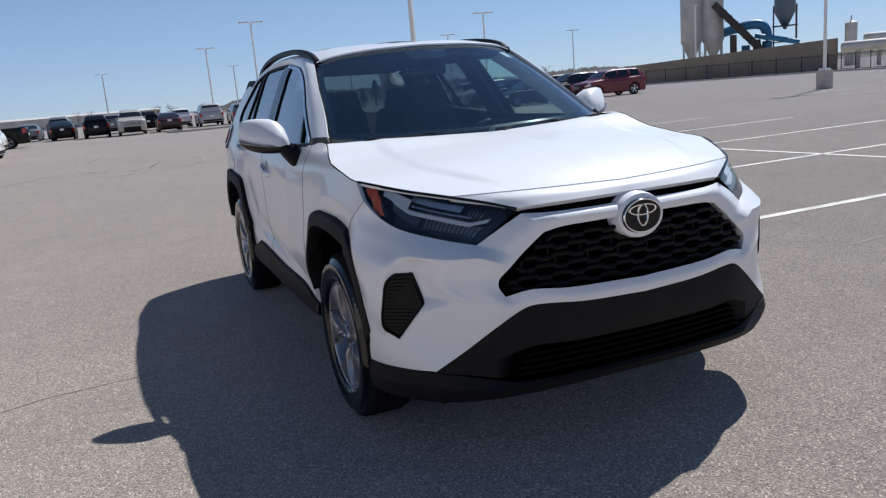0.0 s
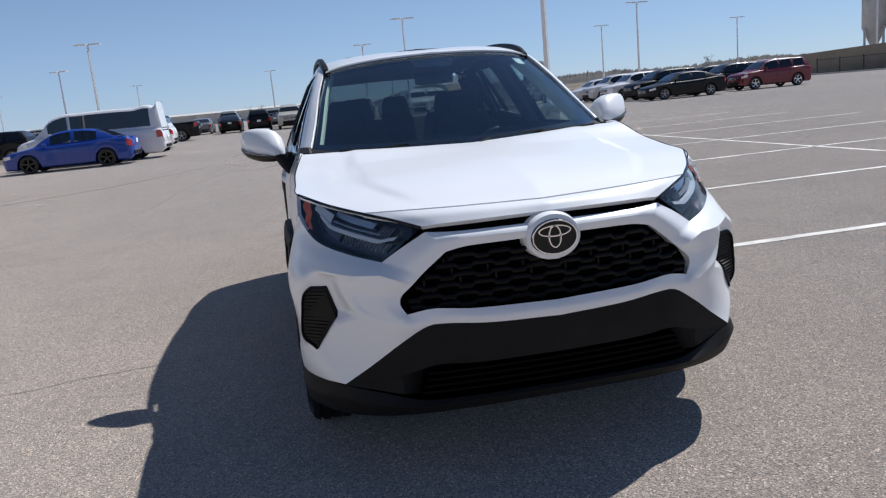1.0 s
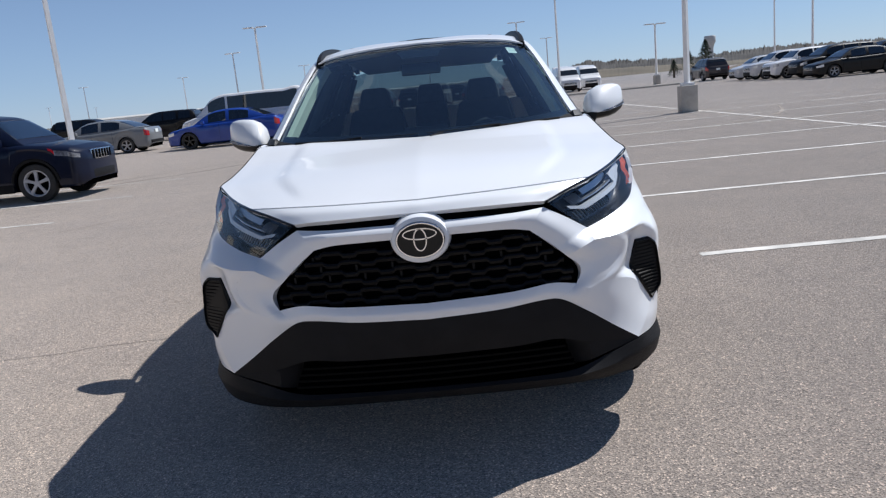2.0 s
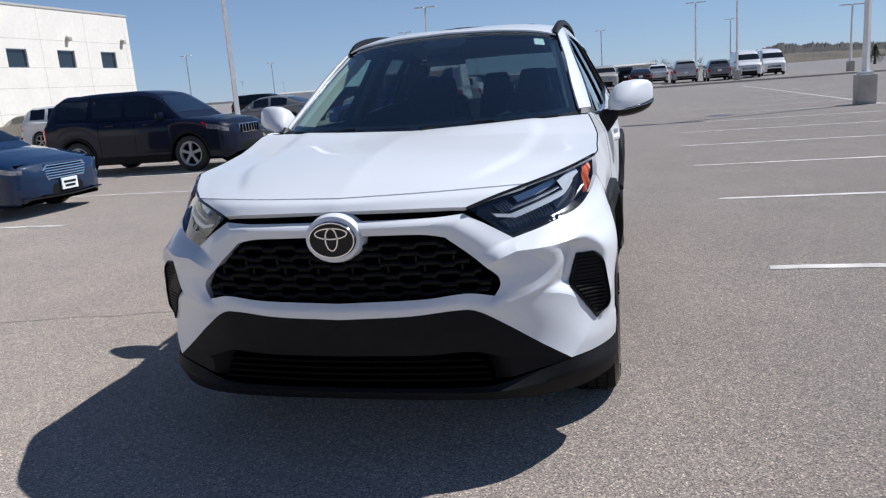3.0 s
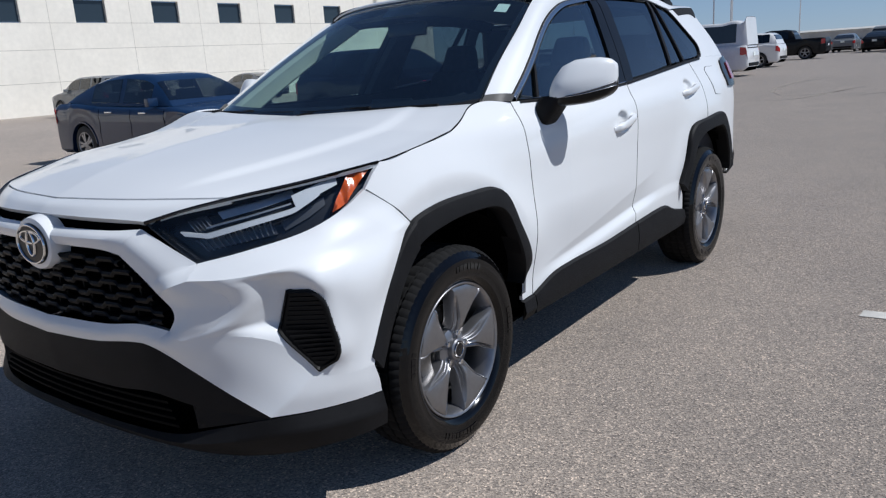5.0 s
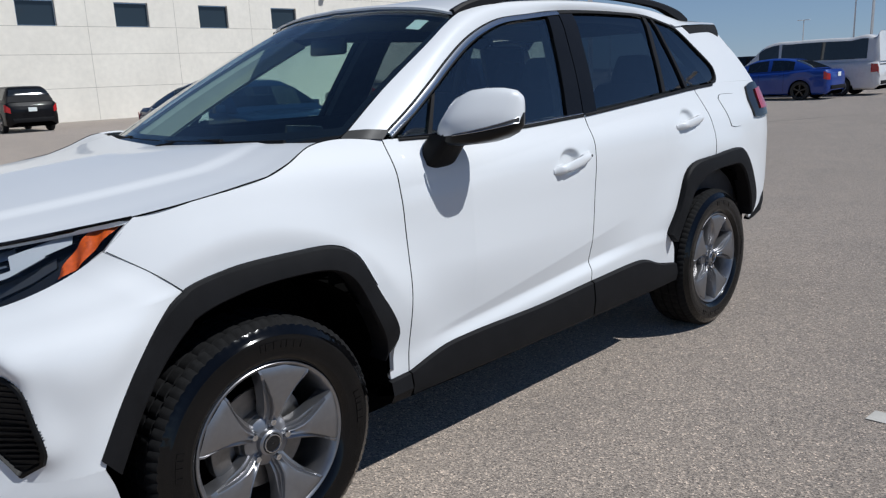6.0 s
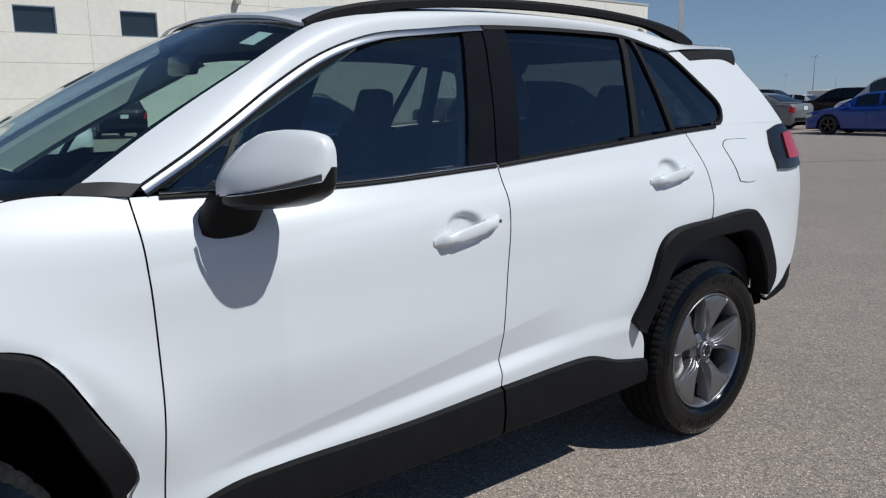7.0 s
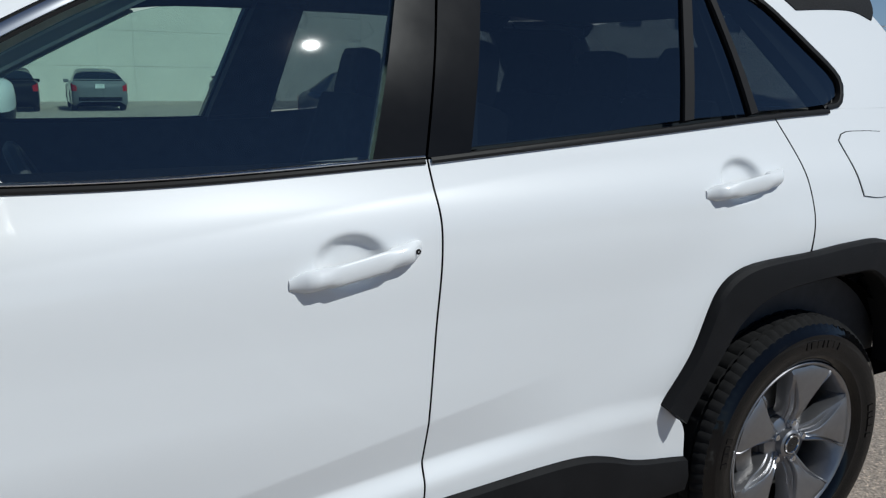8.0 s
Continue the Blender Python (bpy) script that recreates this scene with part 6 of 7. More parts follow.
def small_wheel(root, r, x, y, rim_mat, spokes, sgn):
    base = new("wheel")
    base.parent = root
    w = 0.21
    t = Shape()
    t.turned(((-w, 0.62 * r), (-w - 0.004, 0.80 * r), (-w + 0.02, 0.97 * r), (-w + 0.04, r), (-0.04, r), (-0.015, 0.975 * r), (0.0, 0.86 * r), (-0.004, 0.70 * r), (-0.015, 0.665 * r)), (0, 0, 0), n=36)
    t.made("tyre", DULL_TYRE, base, weld=0)
    k = Shape()
    k.turned(((-0.012, 0.70 * r), (-0.001, 0.68 * r), (-0.006, 0.63 * r), (-0.03, 0.61 * r), (-0.13, 0.59 * r), (-0.13, 0.001)), (0, 0, 0), n=32)
    k.made("rim", rim_mat, base, weld=0)
    hole = Shape()
    hole.turned(((-0.075, 0.60 * r), (-0.072, 0.001)), (0, 0, 0), n=24)
    hole.made("brake", DARK, base, weld=0)
    sp = Shape()
    for i in range(spokes):
        a = 2 * math.pi * i / spokes + 0.3
        if spokes > 6:  # paired spokes
            a += 0.13 * (-1) ** i
        rows = []
        thin = 0.72 if spokes > 6 else 1.0
        for q, half in ((0.10, 0.030 * thin), (0.30, 0.026 * thin), (0.62, 0.034 * thin)):
            row = []
            for side in (-1, 1):
                for d in (-0.045, -0.012) if side < 0 else (-0.012, -0.045):
                    th = a + side * half / (q * r)
                    row.append((d, q * r * math.cos(th), q * r * math.sin(th)))
            rows.append(row)
        sp.grid(np.array(rows))
    sp.turned(((-0.03, 0.16 * r), (-0.008, 0.15 * r), (-0.006, 0.001)), (0, 0, 0), n=16)
    sp.made("spokes", rim_mat, base, weld=0)
    base.matrix_basis = pose(x, y, r - 0.004, 0, 0, 0 if sgn > 0 else 180)


def vehicle(body, paint, at, heading, label, name="parked_car", category="car", rim=None, spokes=5, windows="all", clad=None, stretch=1.0, group="parked cars", plate=True, detail=False):
    """A parked vehicle with its nose towards local -y; heading turns it (90: nose towards +x)."""
    (length, width, height, base, over, tyre, clear), low, top = BODIES[body]
    length *= stretch
    base *= stretch
    root = thing(name, label, category, group, (at[0], at[1], 0), heading)
    y0 = -length / 2
    f = sorted(set(np.round(np.r_[np.linspace(0, 1, 88), [0.004, 0.009, 0.02, 0.03, 0.97, 0.98, 0.985, 0.992, 0.996], [s for s, _ in low], [s for s, _ in top]], 5)))
    f = np.array(f)
    belt = np.interp(f, *zip(*low))
    boxy = 0.12 if "van" in body or body == "pickup" else 0.34
    half = width / 2 * (1 - 0.05 * np.clip((0.14 - f) / 0.14, 0, 1) ** 1.5 - boxy * np.clip((0.055 - f) / 0.055, 0, 1) ** 2.4 - 0.04 * np.clip((f - 0.88) / 0.12, 0, 1) ** 1.5 - boxy * 0.8 * np.clip((f - 0.955) / 0.045, 0, 1) ** 2.4)
    y = y0 + f * length
    axles = (y0 + over, y0 + over + base)
    arch_r = tyre + 0.065
    bottom = np.full(len(f), clear) + 0.10 * np.clip((0.03 - f) / 0.03, 0, 1) + 0.14 * np.clip((f - 0.97) / 0.03, 0, 1)
    for a in axles:
        d = np.abs(y - a)
        bottom = np.where(d < arch_r, np.maximum(bottom, tyre + np.sqrt(np.maximum(arch_r**2 - d**2, 0)) - 0.01), bottom)
    rows = []
    for k, (wx, share) in enumerate(((0.90, 0.0), (0.985, 0.06), (1.0, 0.40), (0.985, 0.62), (1.0, 0.78), (0.965, 0.93), (0.89, 1.0))):
        rows.append(np.stack((half * wx, y, bottom + (belt - bottom) * share), -1))
    rows.append(np.stack((half * 0.55, y, belt + 0.025 * np.minimum(1, (f < 0.3) * 1.0)), -1))
    rows.append(np.stack((0 * half, y, belt + 0.035 * np.minimum(1, (f < 0.3) * 1.0)), -1))
    s = Shape()
    s.grid(np.array(rows), flip=False)
    ends = [np.array([r[0] for r in rows]), np.array([r[-1] for r in rows])]
    for e, fl in ((ends[0], False), (ends[1], True)):
        inner_e = e.copy()
        inner_e[:, 0] *= 0.0
        s.grid(np.stack((e, inner_e)), flip=fl)
    s.mirrored().made("body", paint, root, angle=40)
    under = Shape()
    under.box((-width * 0.42, y0 + 0.12, clear - 0.02), (width * 0.42, -y0 - 0.12, min(0.85, height * 0.5)))
    under.made("underbody", DARK, root)
    # glasshouse
    g = np.linspace(top[0][0], top[-1][0], 46)
    gz = hermite(g, *zip(*top))
    gb = np.interp(g, *zip(*low))
    gz = np.maximum(gz, gb + 0.004)
    gy = y0 + g * length
    gh = np.interp(g, f, half)
    rise = (gz - gb) / (height - gb.min())
    rows = []
    taper = 0.10 if "van" in body else 0.22
    for wx, share in ((0.90, 0.0), (0.875, 0.10), (0.875 - taper * 0.75, 0.86), (0.86 - taper, 0.95), (0.80 - taper, 1.0), (0.40, 1.012), (0.0, 1.02)):
        lean = np.minimum(1, rise * 1.15 + 0.05)
        edge_w = 0.86 - taper
        # from the roof's edge inwards the rows close to the centre line, so that the screens span the whole width
        gx = gh * (0.90 + (wx - 0.90) * lean) if share < 0.951 else gh * (0.90 + (edge_w - 0.90) * lean) * wx / edge_w
        rows.append(np.stack((gx, gy, gb + (gz - gb) * share), -1))
    rows = np.array(rows)
    roof_i = [i for i in range(46) if gz[i] > height * 0.955]
    a, b = roof_i[0], roof_i[-1]
    push = np.array((0.006, 0, 0.004))

    holes = set()
    side_glass = CAR_GLASS if body in ("sedan", "hatch") else TINTED_GLASS

    def pane(r0, r1, i0, i1, nm, off, both_sides=True):
        holes.update((r, i) for r in range(r0, r1) for i in range(i0, i1))
        CAR_PANE = side_glass if nm == "side_window" else FRONT_GLASS if detail else SCREEN_GLASS
        p = rows[r0 : r1 + 1, i0 : i1 + 1] + off
        q = Shape()
        q.sheet(p, 0.004)
        if both_sides:
            q.made(nm, CAR_PANE, root, weld=0)
            q.across().made(nm, CAR_PANE, root, weld=0)
        else:
            q.mirrored().made(nm, CAR_PANE, root)

    pane(3, 6, 2, max(4, a - 3), "windscreen", np.array((0, -0.006, 0.006)), False)
    if body != "pickup":
        pane(3, 6, min(43, b + 2), 44, "rear_screen", np.array((0, 0.006, 0.006)), False)
    else:
        pane(3, 6, min(43, b + 2), 43, "rear_screen", np.array((0, 0.006, 0.006)), False)
    cuts = {"sedan": (0.20, 0.46, 0.50, 0.76), "suv": (0.15, 0.40, 0.44, 0.66, 0.70, 0.90), "big_suv": (0.14, 0.38, 0.41, 0.62, 0.66, 0.92), "hatch": (0.18, 0.46, 0.50, 0.80), "van": (0.12, 0.28, 0.31, 0.60, 0.62, 0.93), "tall_van": (0.11, 0.26), "pickup": (0.18, 0.50, 0.55, 0.84)}[body]
    for c0, c1 in zip(cuts[::2], cuts[1::2]):
        pane(1, 2, int(c0 * 45), int(c1 * 45), "side_window", push)
    s = Shape()
    for r in range(6):
        for i in range(45):
            if (r, i) not in holes:
                s.add([rows[r, i], rows[r, i + 1], rows[r + 1, i + 1], rows[r + 1, i]], [(0, 1, 2, 3)])
    s.mirrored().made("cabin", paint, root, angle=50)
    deck = Shape()
    tall = np.nonzero(gz - gb > 0.14)[0]
    tall = slice(tall[0], tall[-1] + 1)
    deck.grid(np.array([np.stack((rows[0, tall, 0] * k - 0.05 * np.sign(k), rows[0, tall, 1], rows[0, tall, 2] + 0.05), -1) for k in (-1.0, 0.0, 1.0)]), flip=True)
    deck.made("interior", DARK, root, weld=0)
    ym, zm = float(gy[21]), float(gb[21])
    for row_y in (ym - 0.10 * length * 0.5, ym + 0.13 * length):
        for sgn in (1, -1):
            st = Shape()
            st.box((sgn * width * 0.2 - 0.22, row_y - 0.06, zm - 0.02), (sgn * width * 0.2 + 0.22, row_y + 0.08, zm + (height - zm) * 0.42))
            st.box((sgn * width * 0.2 - 0.13, row_y - 0.02, zm + (height - zm) * 0.46), (sgn * width * 0.2 + 0.13, row_y + 0.09, zm + (height - zm) * 0.74))
            st.made("seat", CLOTH, root, bevel=0.03)
    # lamps, grille, bumpers, mirrors
    for sgn in (1, -1):
        hl = Shape()
        i0, i1 = np.searchsorted(f, 0.012), np.searchsorted(f, 0.085)
        body_rows = lambda share0, share1, j0, j1, grow: np.stack([np.stack((half[j0:j1] * grow, y[j0:j1], bottom[j0:j1] * (1 - sh) + belt[j0:j1] * sh), -1) for sh in (share0, (share0 + share1) / 2, share1)])
        if detail:
            i0, i1 = np.searchsorted(f, 0.012), np.searchsorted(f, 0.105)
            am = Shape()
            am.sheet(body_rows(0.81, 0.90, i1 - 1, i1 + 2, 1.005), 0.01)
            (am if sgn > 0 else am.across()).made("amber_corner", RED_LENS, root, "amber and red corner lamp", weld=0)
            hl.sheet(body_rows(0.79, 0.915, i0, i1, 1.005), 0.01)
        else:
            hl.sheet(body_rows(0.70, 0.90, i0, i1, 1.004), 0.01)
        (hl if sgn > 0 else hl.across()).made("headlamp", DARK_LAMP if detail else CAR_LAMP, root, "clear headlamp", weld=0)
        tl = Shape()
        i0, i1 = np.searchsorted(f, 0.945), np.searchsorted(f, 0.993)
        tl.sheet(body_rows(0.62, 0.92, i0, i1, 1.004), 0.01)
        (tl if sgn > 0 else tl.across()).made("tail_lamp", RED_LENS, root, "red tail lamp", weld=0)
        mr = Shape()
        mr.box((-0.02, -0.05, -0.06), (0.16, 0.06, 0.07), pose(float(gh[4]) * 0.92, float(gy[6]), float(gb[6]) + 0.06))
        (mr if sgn > 0 else mr.across()).made("door_mirror", paint, root, bevel=0.02)
        for a in axles:
            small_wheel(root, tyre, sgn * (width / 2 - 0.015), a, rim or ALLOY, spokes, sgn)
            lip = Shape()
            th = np.linspace(0.08, math.pi - 0.08, 20)
            arcs = [np.stack((np.full(20, width / 2 * xx), a + (arch_r + rr) * np.cos(th), tyre + (arch_r + rr) * np.sin(th) - 0.01), -1) for xx, rr in ((0.93, -0.012), (1.004, -0.012), (1.006, 0.035 if clad else 0.012), (0.99, 0.045 if clad else 0.016))]
            lip.grid(np.array(arcs))
            (lip if sgn > 0 else lip.across()).made("wheel_arch", clad or paint, root, weld=0)
            well = Shape()
            well.grid(np.array([np.stack((np.full(20, width / 2 * xx), a + arch_r * np.cos(th), tyre + arch_r * np.sin(th) - 0.01), -1) for xx in (0.98, 0.55)]))
            (well if sgn > 0 else well.across()).made("arch_liner", DARK, root, weld=0)
        if clad:
            sl = Shape()
            sl.box((width / 2 - 0.03, axles[0] + arch_r, clear - 0.02), (width / 2 + 0.008, axles[1] - arch_r, clear + 0.14))
            (sl if sgn > 0 else sl.across()).made("sill", clad, root, bevel=0.01)
    fz = float(low[0][1])
    if detail == "slots":
        slot_front(root, y0, width, clear)
    elif detail:
        saloon_front(root, y0, width)
    else:
        gr = Shape()
        gr.box((-width * 0.28, y0 - 0.012, fz - 0.16), (width * 0.28, y0 + 0.05, fz + 0.02))
        grille_ob = gr.made("grille", GLOSS_BLACK, root, bevel=0.02)
        for k in range(4):
            br = Shape()
            br.box((-width * 0.27, y0 - 0.018, fz - 0.14 + 0.042 * k), (width * 0.27, y0 - 0.010, fz - 0.128 + 0.042 * k))
            br.made("grille_bar", SATIN_CHROME, grille_ob)
        bp = Shape()
        bp.box((-width * 0.30, y0 - 0.004, clear + 0.06), (width * 0.30, y0 + 0.05, fz - 0.24))
        bp.made("bumper_opening", BLACK_PLASTIC, root, bevel=0.02)
    # handles and a bright line under the side windows
    for sgn in (1, -1):
        for share in (0.40, 0.60) if body not in ("van", "tall_van") else (0.26,):
            yh = y0 + share * length
            hd = Shape()
            hd.box((-0.012, -0.10, -0.014), (0.02, 0.10, 0.014), pose(width / 2 - 0.012, yh, float(np.interp(share, *zip(*low))) - 0.10))
            (hd if sgn > 0 else hd.across()).made("door_handle", SATIN_CHROME if detail is True else paint, root, bevel=0.008)
        for share in (0.285, 0.475, 0.665) if body not in ("tall_van",) else (0.15, 0.30):
            zb_, zt_ = clear + 0.06, float(np.interp(share, *zip(*low))) - 0.02
            yh = y0 + share * length
            if min(abs(yh - a_) for a_ in axles) < arch_r:
                continue
            seam = Shape().tube([(width / 2 * w_ + 0.001, yh, zb_ + (zt_ - zb_) * k_) for w_, k_ in ((0.985, 0.05), (1.0, 0.4), (0.985, 0.62), (1.0, 0.78), (0.965, 0.95))], 0.004, 5)
            (seam if sgn > 0 else seam.across()).made("door_seam", DARK, root)
    rb = Shape()
    rb.box((-width * 0.38, -y0 - 0.05, clear + 0.16), (width * 0.38, -y0 + 0.012, clear + 0.30))
    rb.made("rear_bumper", clad or BLACK_PLASTIC, root, bevel=0.02)
    if plate:
        pl = Shape()
        pl.box((-0.15, -y0 + 0.006, 0.78), (0.15, -y0 + 0.016, 0.93))
        pl.made("number_plate", PAPER, root, "blank pale plate")
    return root


def slot_front(root, y0, width, clear):
    """Seven upright bright-rimmed slots, slim lamps and a deep dark bumper."""
    for k in range(7):
        x = (k - 3) * 0.125
        g = Shape()
        g.box((x - 0.050, y0 - 0.014 + 0.1 * x * x, 0.70), (x + 0.050, y0 + 0.05, 0.90))
        slot_ob = g.made("grille_slot", SATIN_CHROME, root, bevel=0.012)
        g = Shape()
        g.box((x - 0.034, y0 - 0.019 + 0.1 * x * x, 0.718), (x + 0.034, y0 + 0.04, 0.882))
        g.made("slot_opening", DARK, slot_ob)
    b = Shape()
    b.box((-width * 0.25, y0 - 0.006, clear + 0.10), (width * 0.25, y0 + 0.08, clear + 0.28))
    b.made("bumper_opening", BLACK_PLASTIC, root, bevel=0.03)


def saloon_front(root, y0, width):
    """Wide chrome-barred grille, dark lower openings and bright fog-lamp trims."""
    hexa = ((-0.36, 0.70), (0.36, 0.70), (0.47, 0.60), (0.36, 0.475), (-0.36, 0.475), (-0.47, 0.60))
    curve = lambda x: y0 - 0.012 + 0.16 * x * x
    def plate_of(k, out):
        mid = 0.588
        return np.array([(x * k, curve(x * k) - out, mid + (z - mid) * k) for x, z in hexa])
    g = Shape()
    g.grid(np.array([plate_of(1.0, -0.05), plate_of(1.0, 0.008), plate_of(0.93, 0.014), plate_of(0.90, 0.002)]), closed=True)
    frame_ob = g.made("grille", SATIN_CHROME, root, "wide chrome grille", weld=0)
    bk = Shape()
    bk.fan(plate_of(0.93, -0.002))
    bk.made("grille_backing", DARK, frame_ob)
    for k in range(6):
        z = 0.498 + 0.036 * k
        half_w = float(np.interp(z, (0.475, 0.60, 0.70), (0.36, 0.47, 0.36))) * 0.94
        xs = np.linspace(-half_w, half_w, 15)
        arc = np.stack((xs, np.array([curve(x) for x in xs]), np.full(15, z)), -1)
        rows = [arc + o for o in ((0, -0.012, 0.007), (0, -0.014, -0.006), (0, 0.004, -0.008), (0, 0.004, 0.009))]
        Shape().grid(np.array(rows + rows[:1])).made("grille_bar", CHROME, frame_ob)
    lo = Shape()
    xs = np.linspace(-0.46, 0.46, 15)
    lo.grid(np.array([np.stack((xs * w, np.array([curve(x) for x in xs]) - 0.004, np.full(15, z)), -1) for z, w in ((0.27, 1.0), (0.36, 1.0), (0.42, 0.86))]))
    lo.made("bumper_opening", BLACK_PLASTIC, root)
    lip_p = [(x, curve(x) - 0.012, 0.245 + 0.02 * abs(x)) for x in np.linspace(-0.80, 0.80, 21)]
    Shape().tube(lip_p, 0.014, 6).made("bumper_lip", GLOSS_BLACK, root, "dark lower lip")
    for sgn in (1, -1):
        fg = Shape()
        fg.fan([(sgn * x, y0 + yy, z) for x, yy, z in ((0.56, 0.050, 0.30), (0.78, 0.145, 0.33), (0.80, 0.150, 0.43), (0.60, 0.055, 0.42))])
        fg.made("fog_lamp_recess", BLACK_PLASTIC, root)
        Shape().tube([(sgn * 0.50, y0 + 0.02, 0.40), (sgn * 0.56, y0 + 0.030, 0.31), (sgn * 0.66, y0 + 0.07, 0.30)], 0.013, 6).made("fog_lamp_trim", SATIN_CHROME, root, "bright fog lamp trim")


front_plate_car = vehicle("sedan", NAVY, (-9.25, 6.12), 90, "dark blue saloon car with chrome grille, parked nose to the aisle", "saloon_car", rim=ALLOY, spokes=10, detail=True)
fp = Shape()
fp.box((-0.16, -2.440, 0.32), (0.16, -2.422, 0.48))
fp.made("front_plate", PAPER, front_plate_car, "white dealer plate")
for k, (w, z) in enumerate(((0.24, 0.42), (0.20, 0.365))):
    bar = Shape()
    bar.box((-w / 2, -2.444, z - 0.014), (w / 2, -2.439, z + 0.018))
    bar.made("plate_bar", GLOSS_BLACK, front_plate_car)
vehicle("suv", MIDNIGHT, (-9.20, 11.95), 90, "midnight blue suv with black lower cladding parked in a stall", "parked_suv", clad=BLACK_PLASTIC, rim=SILVER, stretch=0.97, detail="slots")
vehicle("sedan", RACE_BLUE, (-8.95, 28.10), -90, "bright blue sports saloon with black wheels", "sports_saloon", rim=GLOSS_BLACK, stretch=0.97)
vehicle("van", PLAIN_WHITE, (-8.75, 31.05), -90, "white passenger van with dark windows and steel wheels", "passenger_van", "van", rim=SILVER, stretch=1.02)
vehicle("suv", PLAIN_WHITE, (-9.25, 41.00), -90, "white suv parked behind the van", "parked_suv")
vehicle("pickup", BLACK_CAR, (-9.90, 53.90), -90, "dark grey pickup truck with its tailgate towards the aisle", "pickup_truck", "truck")
vehicle("sedan", MID_GREY, (-15.25, 30.55), -90, "grey saloon car with dark alloy wheels", "saloon_car")
vehicle("suv", BLACK_CAR, (-17.0, 43.0), -90, "dark suv parked in the far row", "parked_suv")
vehicle("hatch", MID_GREY, (-15.6, 46.0), -90, "dark grey hatchback in the far row", "hatchback")
vehicle("suv", MID_GREY, (-16.4, 49.2), -90, "grey suv in the far row", "parked_suv")
vehicle("suv", BLACK_CAR, (-22.5, 45.0), 90, "black suv in the far row", "parked_suv")
vehicle("sedan", SILVER, (-24.0, 52.0), 90, "silver saloon car in the far row", "saloon_car")
# the row along the far kerb
vehicle("sedan", BLACK_CAR, (-5.65, 66.6), 180, "black saloon car in the row at the lot's end", "saloon_car")
vehicle("suv", BLACK_CAR, (-3.10, 63.2), 180, "black suv in the row at the lot's end", "parked_suv")
vehicle("big_suv", GOLD_CAR, (-0.60, 61.6), 0, "champagne suv with its grille towards the lot", "parked_suv")
vehicle("sedan", DARK_RED, (2.15, 62.4), 180, "dark maroon saloon car in the row at the lot's end", "saloon_car")
vehicle("big_suv", SILVER, (5.95, 68.2), 180, "silver full-size suv standing past the kerb", "parked_suv")
vehicle("suv", PLAIN_WHITE, (3.9, 73.5), 180, "white suv behind the first row", "parked_suv")
vehicle("suv", MID_GREY, (8.55, 67.2), 180, "dark suv beside the concrete lamp base", "parked_suv")
vehicle("tall_van", PLAIN_WHITE, (11.1, 69.4), 0, "white high-roof cargo van facing the lot", "cargo_van", "van")
vehicle("tall_van", PLAIN_WHITE, (13.9, 74.4), 0, "white high-roof cargo van facing the lot", "cargo_van", "van")
vehicle("sedan", MID_GREY, (-8.6, 72.0), 180, "grey saloon car in the second far row", "saloon_car")
vehicle("suv", BLACK_CAR, (1.0, 73.0), 180, "black suv in the second far row", "parked_suv")
vehicle("suv", MID_GREY, (-2.0, 74.0), 180, "grey suv in the second far row", "parked_suv")
vehicle("pickup", MID_GREY, (-6.5, 77.0), 180, "grey pickup truck in the second far row", "pickup_truck", "truck")
# the row with the red suv
vehicle("suv", RED_CAR, (28.55, 40.0), -90, "red suv with chrome wheels at the end of its row", "parked_suv", rim=SATIN_CHROME, stretch=1.03)
vehicle("suv", MIDNIGHT, (28.3, 44.0), -90, "navy suv beside the red suv", "parked_suv")
vehicle("suv", BLACK_CAR, (28.6, 47.4), -90, "black suv in the red suv's row", "parked_suv")
vehicle("sedan", BLACK_CAR, (21.7, 38.2), -90, "black saloon car at the head of its row", "saloon_car", stretch=1.02)
vehicle("suv", BLACK_CAR, (22.2, 41.4), -90, "black suv beside the black saloon", "parked_suv")
vehicle("suv", PLAIN_WHITE, (22.0, 44.6), -90, "white suv in the middle of the row", "parked_suv")
vehicle("suv", SILVER, (22.0, 47.8), -90, "silver suv in the middle of the row", "parked_suv")
vehicle("hatch", SILVER, (22.0, 51.0), -90, "silver hatchback at the far end of the row", "hatchback")
vehicle("suv", DARK_BROWN, (21.3, 60.2), 180, "dark brown suv standing alone past the row", "parked_suv")
# along the building
vehicle("suv", BLACK_CAR, (-31.0, 8.9), -90, "black suv parked nose to the building", "parked_suv", stretch=0.95)
vehicle("sedan", MID_GREY, (-29.7, 3.15), -90, "grey saloon car parked nose to the building", "saloon_car")
vehicle("sedan", BLACK_CAR, (-29.4, 0.35), -90, "black saloon car parked nose to the building", "saloon_car")
vehicle("hatch", TAN_CAR, (-33.6, 36.0), -90, "tan hatchback beside the building", "hatchback")
vehicle("sedan", MID_GREY, (-33.0, 28.2), -90, "grey saloon car with red tail lamps beside the building", "saloon_car")
vehicle("suv", MID_GREY, (-31.0, 17.5), -90, "grey suv parked nose to the building", "parked_suv")
vehicle("suv", PLAIN_WHITE, (-20.5, 24.0), 90, "white suv in the row before the building", "parked_suv")


